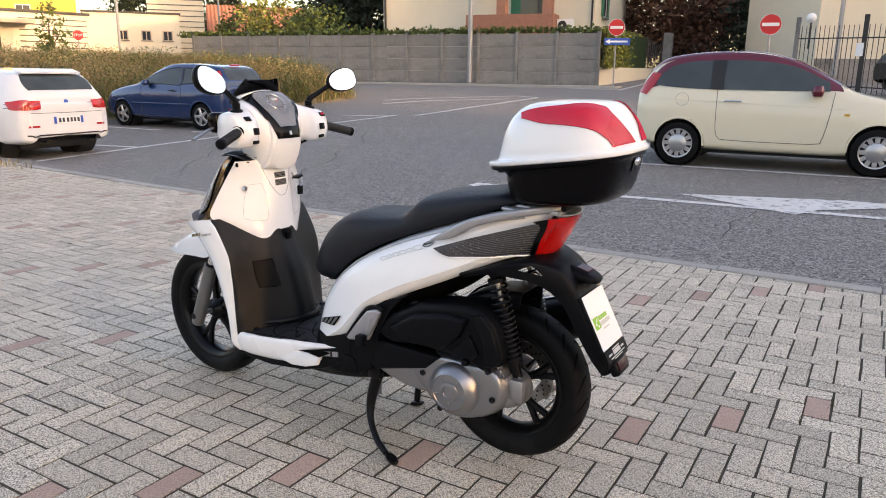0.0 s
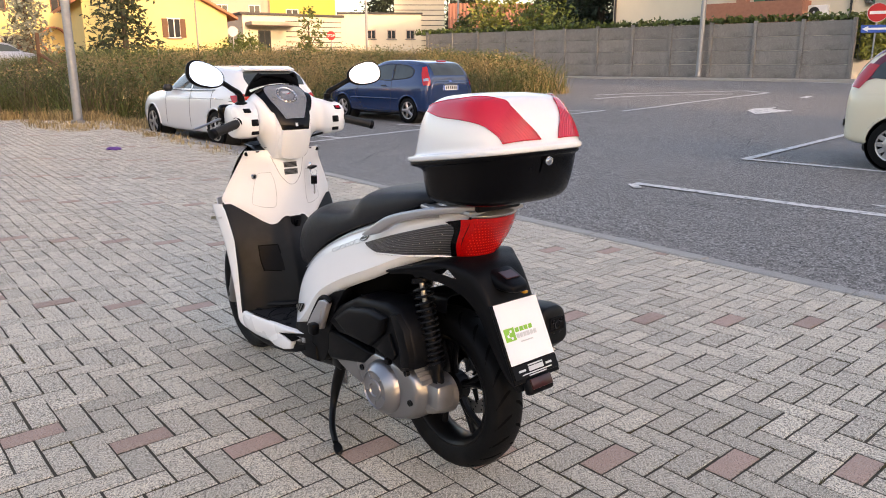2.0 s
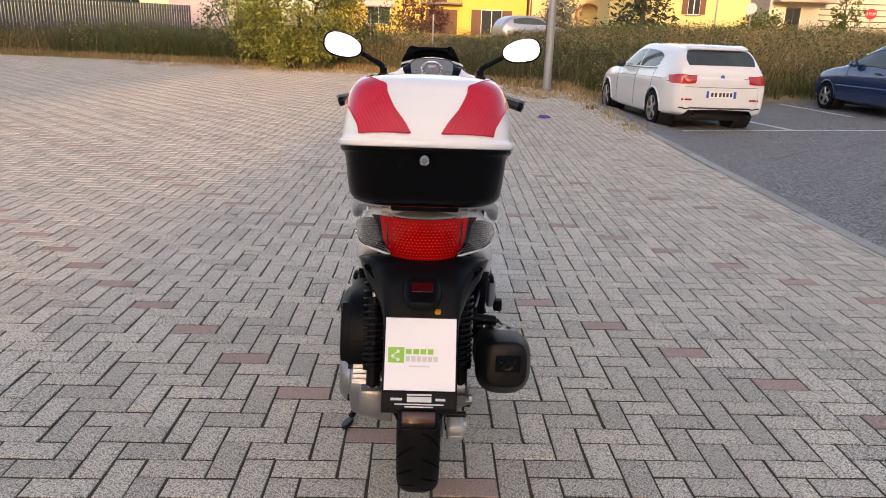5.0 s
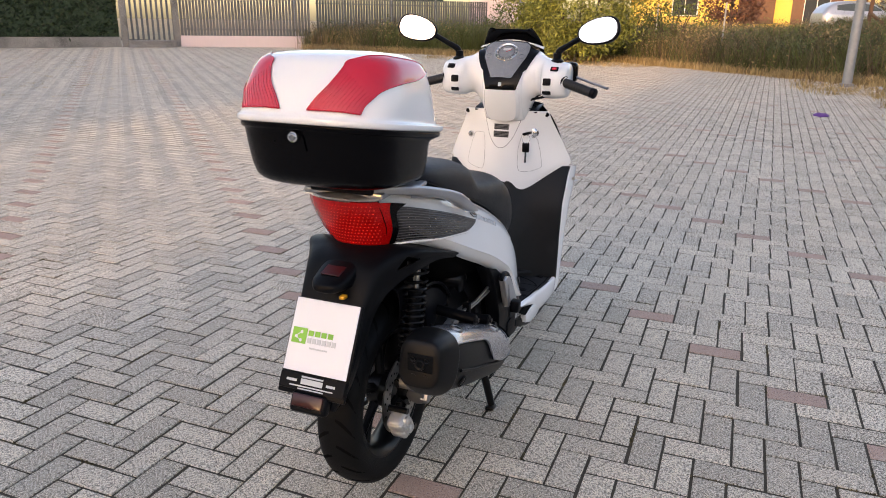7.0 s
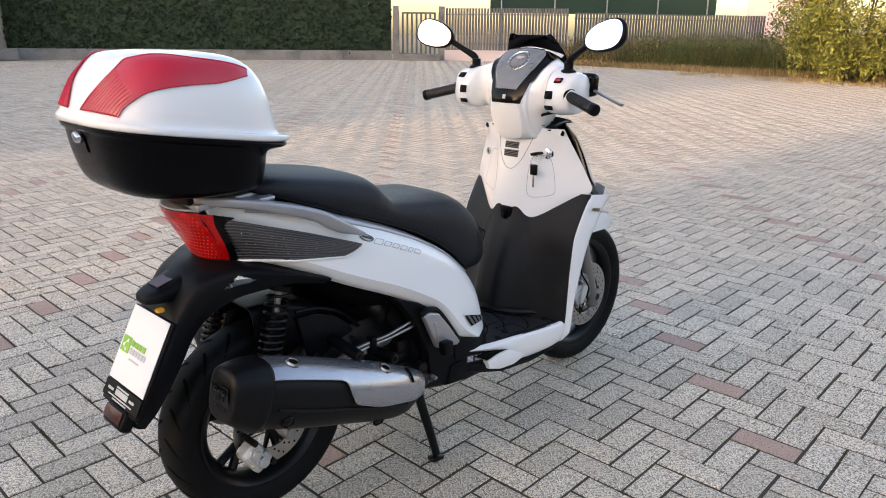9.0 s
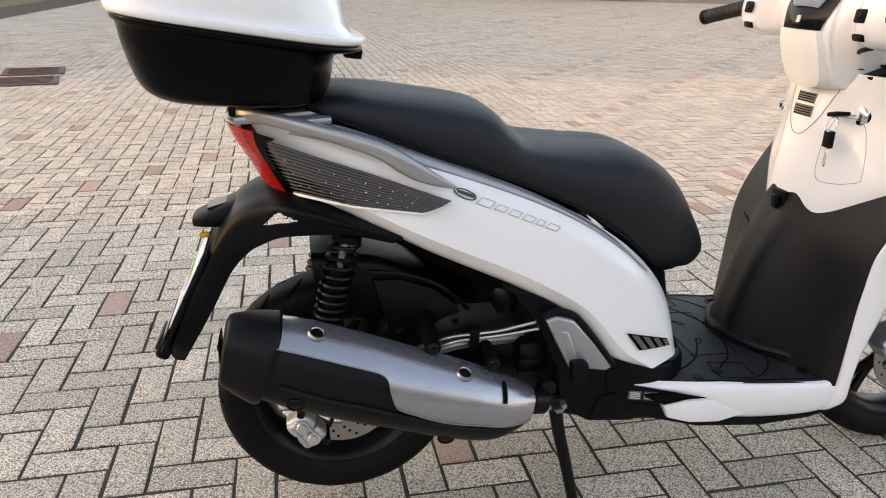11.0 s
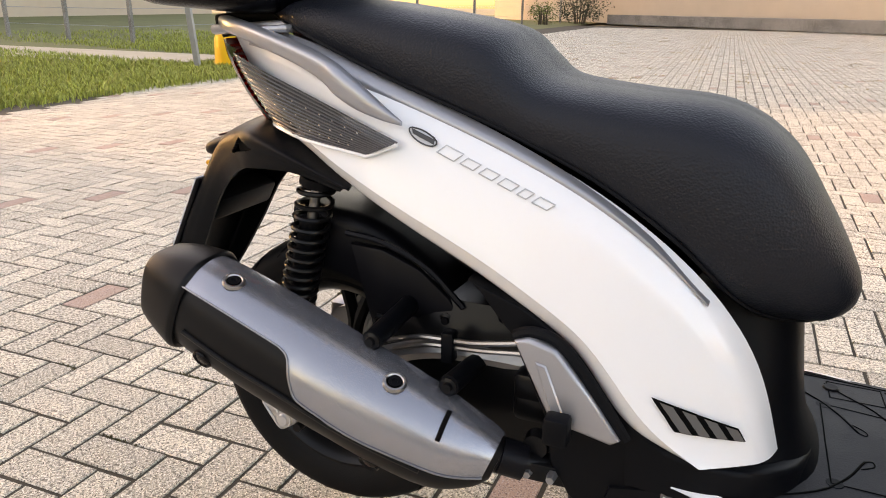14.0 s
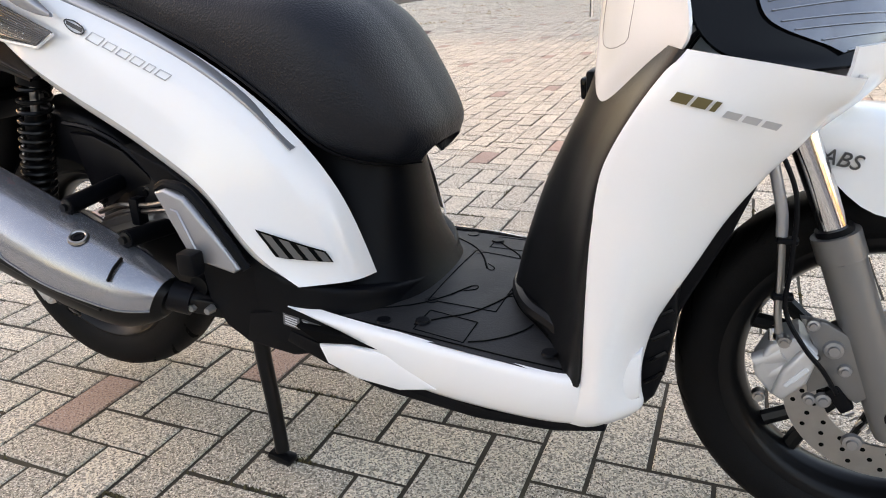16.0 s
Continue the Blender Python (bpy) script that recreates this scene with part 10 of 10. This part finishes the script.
# cream and wine-red small hatchback
def cream_hatch():
    car = thing("car", "small cream three-door hatchback with wine-red roof and mirrors", "car", pose(1.74, -9.02, 0.108, 0, 0, 184.6), group="parked cars")
    st = [(-0.62, 0.42, 0.86, 0.90, 0.62, 0.46), (-0.60, 0.32, 0.92, 1.04, 0.73, 0.52), (-0.50, 0.28, 0.97, 1.24, 0.80, 0.56), (-0.30, 0.26, 0.99, 1.42, 0.835, 0.575), (0.0, 0.24, 0.99, 1.49, 0.85, 0.58), (0.45, 0.22, 0.975, 1.525, 0.85, 0.585), (0.95, 0.21, 0.955, 1.515, 0.85, 0.585), (1.4, 0.21, 0.935, 1.40, 0.85, 0.59), (1.8, 0.21, 0.92, 1.19, 0.848, 0.63), (2.08, 0.22, 0.90, 1.02, 0.84, 0.67), (2.4, 0.23, 0.86, 0.94, 0.82, 0.68), (2.75, 0.25, 0.78, 0.85, 0.78, 0.62), (3.02, 0.28, 0.66, 0.73, 0.68, 0.52), (3.10, 0.36, 0.58, 0.64, 0.54, 0.40)]
    shell = car_body(st)
    tg = shell.copy()
    car_common(car, shell, M_CARCREAM, 2.39, 0.830, 0.292, "cover", M_ALLOY, 0.335, 0.25)
    # wine-red roof: laid over the shell from the windscreen to the tail
    roof_rows = []
    for x, zc, ws in ((1.98, 1.08, 0.63), (1.6, 1.30, 0.60), (1.2, 1.46, 0.585), (0.7, 1.525, 0.585), (0.2, 1.51, 0.58), (-0.15, 1.465, 0.58), (-0.36, 1.39, 0.575), (-0.52, 1.24, 0.565), (-0.61, 1.05, 0.55)):
        roof_rows.append([(x, ws * s * 1.02, zc - (0.06 if abs(s) > 0.9 else 0)) for s in np.linspace(-1, 1, 9)])
    part("roof", drape(roof_rows, 50, 30, tg, 0.005), M_CARWINE, car, "wine-red roof and tailgate")
    part("windscreen", drape([[(x, w * s, z) for s in (-1, -0.5, 0, 0.5, 1)] for x, z, w in ((1.93, 1.11, 0.58), (1.65, 1.27, 0.55), (1.35, 1.415, 0.52))], 12, 16, tg, 0.010), M_CARGLASS, car)
    part("rear_window", drape([[(x, w * s, z) for s in (-1, -0.5, 0, 0.5, 1)] for x, z, w in ((-0.30, 1.40, 0.46), (-0.44, 1.28, 0.48), (-0.53, 1.16, 0.46))], 10, 16, tg, 0.010), M_CARGLASS, car)
    for s in (1, -1):
        y = 0.72 * s
        part("pillar_band", patch_on(tg, side_rows([(1.95, 1.20), (1.5, 1.46), (1.0, 1.56), (0.3, 1.57), (-0.15, 1.51), (-0.36, 1.38), (-0.48, 1.18)], [(1.95, 1.02), (1.5, 1.02), (1.0, 1.02), (0.3, 1.02), (-0.10, 1.04), (-0.32, 1.05), (-0.52, 0.96)], y), 44, 12, 0.0045), M_CARWINE, car)
        part("side_window", patch_on(tg, side_rows([(1.80, 1.17), (1.45, 1.36), (1.1, 1.43), (0.50, 1.455)], [(1.80, 1.005), (1.45, 1.005), (1.1, 1.005), (0.50, 1.005)], y), 18, 8, 0.008), M_CARGLASS, car)
        part("side_window", patch_on(tg, side_rows([(0.38, 1.45), (0.10, 1.435), (-0.15, 1.37), (-0.33, 1.22)], [(0.38, 1.005), (0.10, 1.01), (-0.15, 1.03), (-0.36, 1.06)], y), 16, 8, 0.008), M_CARGLASS, car)
        part("window_post", patch_on(tg, side_rows([(0.53, 1.46), (0.36, 1.455)], [(0.53, 1.0), (0.36, 1.0)], y), 4, 8, 0.011), M_CARBLACK, car)
        car_line(car, tg, [(0.46, y, 1.0), (0.47, 0.9 * s, 0.75), (0.48, 0.9 * s, 0.50), (0.52, 0.9 * s, 0.39), (0.62, 0.9 * s, 0.36), (1.2, 0.9 * s, 0.35), (1.70, 0.9 * s, 0.36), (1.77, 0.9 * s, 0.42), (1.82, 0.9 * s, 0.66), (1.86, y, 1.0)], 0.0035, M_CARBLACK, "door_gap", 80)
        car_line(car, tg, [(2.05, 0.9 * s, 0.83), (1.2, 0.9 * s, 0.86), (0.0, 0.9 * s, 0.90), (-0.4, 0.9 * s, 0.90)], 0.004, M_CARCREAM, "crease", 30)
        part("door_handle", tube([(0.56, 0.862 * s, 0.875), (0.66, 0.878 * s, 0.88), (0.78, 0.864 * s, 0.875)], 0.012, 8, 10), M_CHROME, car, "chrome door handle")
        part("fuel_flap", tube([(0.02 + 0.085 * math.cos(a), (0.850 + 0.004) * s, 0.89 + 0.085 * math.sin(a)) for a in np.linspace(0, 6.28, 22)], 0.0025, 5), mat_gap, car) if s < 0 else None
        door_mirror(car, 1.66, 0.80 * s, 1.02, M_CARWINE)
        part("side_repeater", box(0.06, 0.012, 0.025, T(2.02, 0.845 * s, 0.74)), M_AMBER, car)
        part("tail_light", patch_on(tg, [[(-0.42, 0.60 * s, 1.22), (-0.30, 0.66 * s, 1.20)], [(-0.52, 0.64 * s, 1.08), (-0.40, 0.76 * s, 1.06)], [(-0.58, 0.66 * s, 0.95), (-0.48, 0.78 * s, 0.94)]], 12, 6, 0.012), M_CARLAMP, car, "red tail light")
    part("bumper_trim", patch_on(tg, [[(-0.64, y, 0.56) for y in (-0.74, -0.4, 0, 0.4, 0.74)], [(-0.66, y, 0.48) for y in (-0.74, -0.4, 0, 0.4, 0.74)]], 4, 24, 0.02), M_CARBLACK, car)
    part("wiper", tube([(2.00, 0.30, 1.07), (2.02, -0.25, 1.07)], 0.012, 6), M_CARBLACK, car)
    part("roof_aerial", tube([(0.05, 0, 1.49), (-0.06, 0, 1.66)], [0.010, 0.003], 6, 2), M_CARBLACK, car)


white_hatch()
blue_hatch()
cream_hatch()


def far_car(label, m, paint):
    """A parked car seen far off: rounded shell, windows and wheels."""
    car = thing("car", label, "car", m)
    st = [(-0.75, 0.36, 0.86, 0.92, 0.68, 0.52), (-0.55, 0.26, 0.94, 1.20, 0.80, 0.58), (-0.1, 0.24, 0.95, 1.40, 0.85, 0.60), (0.7, 0.2, 0.94, 1.45, 0.86, 0.61), (1.4, 0.2, 0.93, 1.36, 0.86, 0.61), (1.95, 0.21, 0.92, 1.02, 0.86, 0.68), (2.7, 0.23, 0.82, 0.88, 0.82, 0.68), (3.2, 0.3, 0.6, 0.66, 0.64, 0.5)]
    shell = car_body(st)
    tg = shell.copy()
    car_common(car, shell, paint, 2.55, 0.84, 0.30, "star", M_ALLOY, 0.34, 0.24)
    for s in (1, -1):
        part("side_window", patch_on(tg, side_rows([(1.80, 1.12), (1.3, 1.33), (0.5, 1.37), (-0.2, 1.28)], [(1.80, 0.98), (1.3, 0.98), (0.5, 0.98), (-0.2, 1.02)], 0.73 * s), 20, 8, 0.004), M_CARGLASS, car)


far_car("silver car parked beyond the field near the yellow houses", pose(38.5, -3.6, 0.95, 0, 0, -70), M_ALLOY)
far_car("dark car parked behind the iron railing", pose(-0.8, -26.6, 0.85, 0, 0, 215), M_CARBLACK)


# ---- pavers: herringbone, one brick at a time ----
PW, PL, PYAW = 0.0989, 0.2093, radians(1.25)
PA = (0.615, 0.468)          # centre of one red brick that lies along y
KERB_Y = -3.041              # bricks are cut along the kerb
JO = 0.0088                  # joint width


def paver_mesh(name, material, w, l):
    """A brick lying along y, top at 0, with a small chamfer."""
    c, h = 0.0020, 0.02
    a, b = w / 2, l / 2
    v = [(-a, -b, -h), (a, -b, -h), (a, b, -h), (-a, b, -h), (-a, -b, -c), (a, -b, -c), (a, b, -c), (-a, b, -c),
         (-a + c, -b + c, 0), (a - c, -b + c, 0), (a - c, b - c, 0), (-a + c, b - c, 0)]
    f = [(8, 9, 10, 11)]
    for i in range(4):
        j = (i + 1) % 4
        f += [(i, j, 4 + j, 4 + i), (4 + i, 4 + j, 8 + j, 8 + i)]
    me = bpy.data.meshes.new(name)
    me.from_pydata(v, [], f)
    me.materials.append(material)
    me.update()
    return me, np.array(v), f


def build_pavers():
    rng = np.random.default_rng(7)
    base = tagged(new("pavement"), "herringbone pavement of grey concrete block pavers with rows of red ones", "pavement", kind="structure")
    grey, gv, gf = paver_mesh("paver", M_PAVER, PW - JO, PL - JO)
    red, _, _ = paver_mesh("paver_red", M_PAVERRED, PW - JO, PL - JO)
    ca, sa = math.cos(PYAW), math.sin(PYAW)
    far = {"g": ([], []), "r": ([], [])}
    simple = [(0, 1, 2, 3), (4, 5, 1, 0), (5, 6, 2, 1), (6, 7, 3, 2), (7, 4, 0, 3)]
    near = []
    for n in range(-130, 131):                  # across: steps of (L, -L)
        for m in range(-420, 421):              # along the diagonal: steps of (W, W)
            for kind in (0, 1):                 # 0: lies along y, 1: lies along x
                lx = m * PW + n * PL + (0 if kind == 0 else PW / 2 + PL / 2)
                ly = m * PW - n * PL + (0 if kind == 0 else PW / 2 - PL / 2)
                x, y = PA[0] + ca * lx - sa * ly, PA[1] + sa * lx + ca * ly
                if not (-6.1 < x < 22.6 and (-3.072 if kind else -3.125) < y < 30.0):
                    continue
                edge = 22.0 - 0.9 * max(0.0, 2.5 - y) + 0.03 * y
                if x > edge + 0.25 * math.sin(y * 2.1) or x < -5.75 - 0.3 * math.sin(y * 1.3) - 1.5 * (y > 9.5):
                    continue
                is_red = kind == 0 and n % 5 == 0 and m % 3 == 0
                d = math.hypot(x - 0.3, y)
                near.append((d, x, y, kind, is_red))
    near.sort()
    for i, (d, x, y, kind, is_red) in enumerate(near):
        yaw = PYAW + (math.pi / 2 if kind else 0) + rng.normal(0, 0.006)
        z = gz(x, y) + max(-0.0008, min(0.002, rng.normal(0, 0.0009)))
        x += rng.normal(0, 0.001)
        y += rng.normal(0, 0.001)
        if i < 300:
            ob = bpy.data.objects.new("paver", red if is_red else grey)
            scene.collection.objects.link(ob)
            ob.parent = base
            ob.location, ob.rotation_euler = (x, y, z), (rng.normal(0, 0.004), rng.normal(0, 0.004), yaw)
        else:
            vs, fs = far["r" if is_red else "g"]
            k = len(vs)
            c, s = math.cos(yaw), math.sin(yaw)
            tx, ty = rng.normal(0, 0.004), rng.normal(0, 0.004)
            if d < 7.0:
                for p in gv:
                    vs.append((x + c * p[0] - s * p[1], max(KERB_Y, y + s * p[0] + c * p[1]), z + p[2] + tx * p[0] + ty * p[1]))
                fs.extend([tuple(k + q for q in f) for f in gf])
            else:
                a, b = (PW - JO) / 2, (PL - JO) / 2
                for sx, sy, zz, g in ((-1, -1, 0, .003), (1, -1, 0, .003), (1, 1, 0, .003), (-1, 1, 0, .003), (-1, -1, -.012, 0), (1, -1, -.012, 0), (1, 1, -.012, 0), (-1, 1, -.012, 0)):
                    px, py = sx * (a - g), sy * (b - g)
                    vs.append((x + c * px - s * py, max(KERB_Y, y + s * px + c * py), z + zz))
                fs.extend([tuple(k + q for q in f) for f in simple])
    mv, mf = [], []                             # moss in some of the joints
    for i, (d, x, y, kind, is_red) in enumerate(near[:5000]):
        if rng.random() > (0.16 if i < 2500 else 0.08):
            continue
        yaw = PYAW + (math.pi / 2 if kind else 0)
        c, s = math.cos(yaw), math.sin(yaw)
        mid, spread = rng.uniform(-PL / 2, PL / 2), rng.uniform(0.012, 0.05)
        side = PW / 2 * (1 if rng.random() > 0.5 else -1)
        for _ in range(rng.integers(14, 46)):
            lx, ly = side + rng.normal(0, 0.0045), mid + rng.normal(0, spread)
            px, py = x + c * lx - s * ly, y + s * lx + c * ly
            a0, r, h = rng.uniform(0, 6.3), rng.uniform(0.0015, 0.0042), rng.uniform(0.001, 0.005)
            k, zz = len(mv), gz(px, py) - 0.003
            mv += [(px + r * math.cos(a0 + q * 2.094), py + r * math.sin(a0 + q * 2.094), zz) for q in range(3)] + [(px + rng.normal(0, 0.001), py + rng.normal(0, 0.001), zz + 0.003 + h)]
            mf += [(k, k + 1, k + 3), (k + 1, k + 2, k + 3), (k + 2, k, k + 3)]
    moss = mesh_part("moss", mv, mf, mat("dry_joint_moss", (0.085, 0.068, 0.030), 0.95, island=0.6), base)
    moss["kind"] = "stuff"
    for key, mt in (("g", M_PAVERS), ("r", M_PAVERRED)):
        ob = mesh_part("pavers", far[key][0], far[key][1], mt, base)
        ob["kind"] = "stuff"


build_pavers()
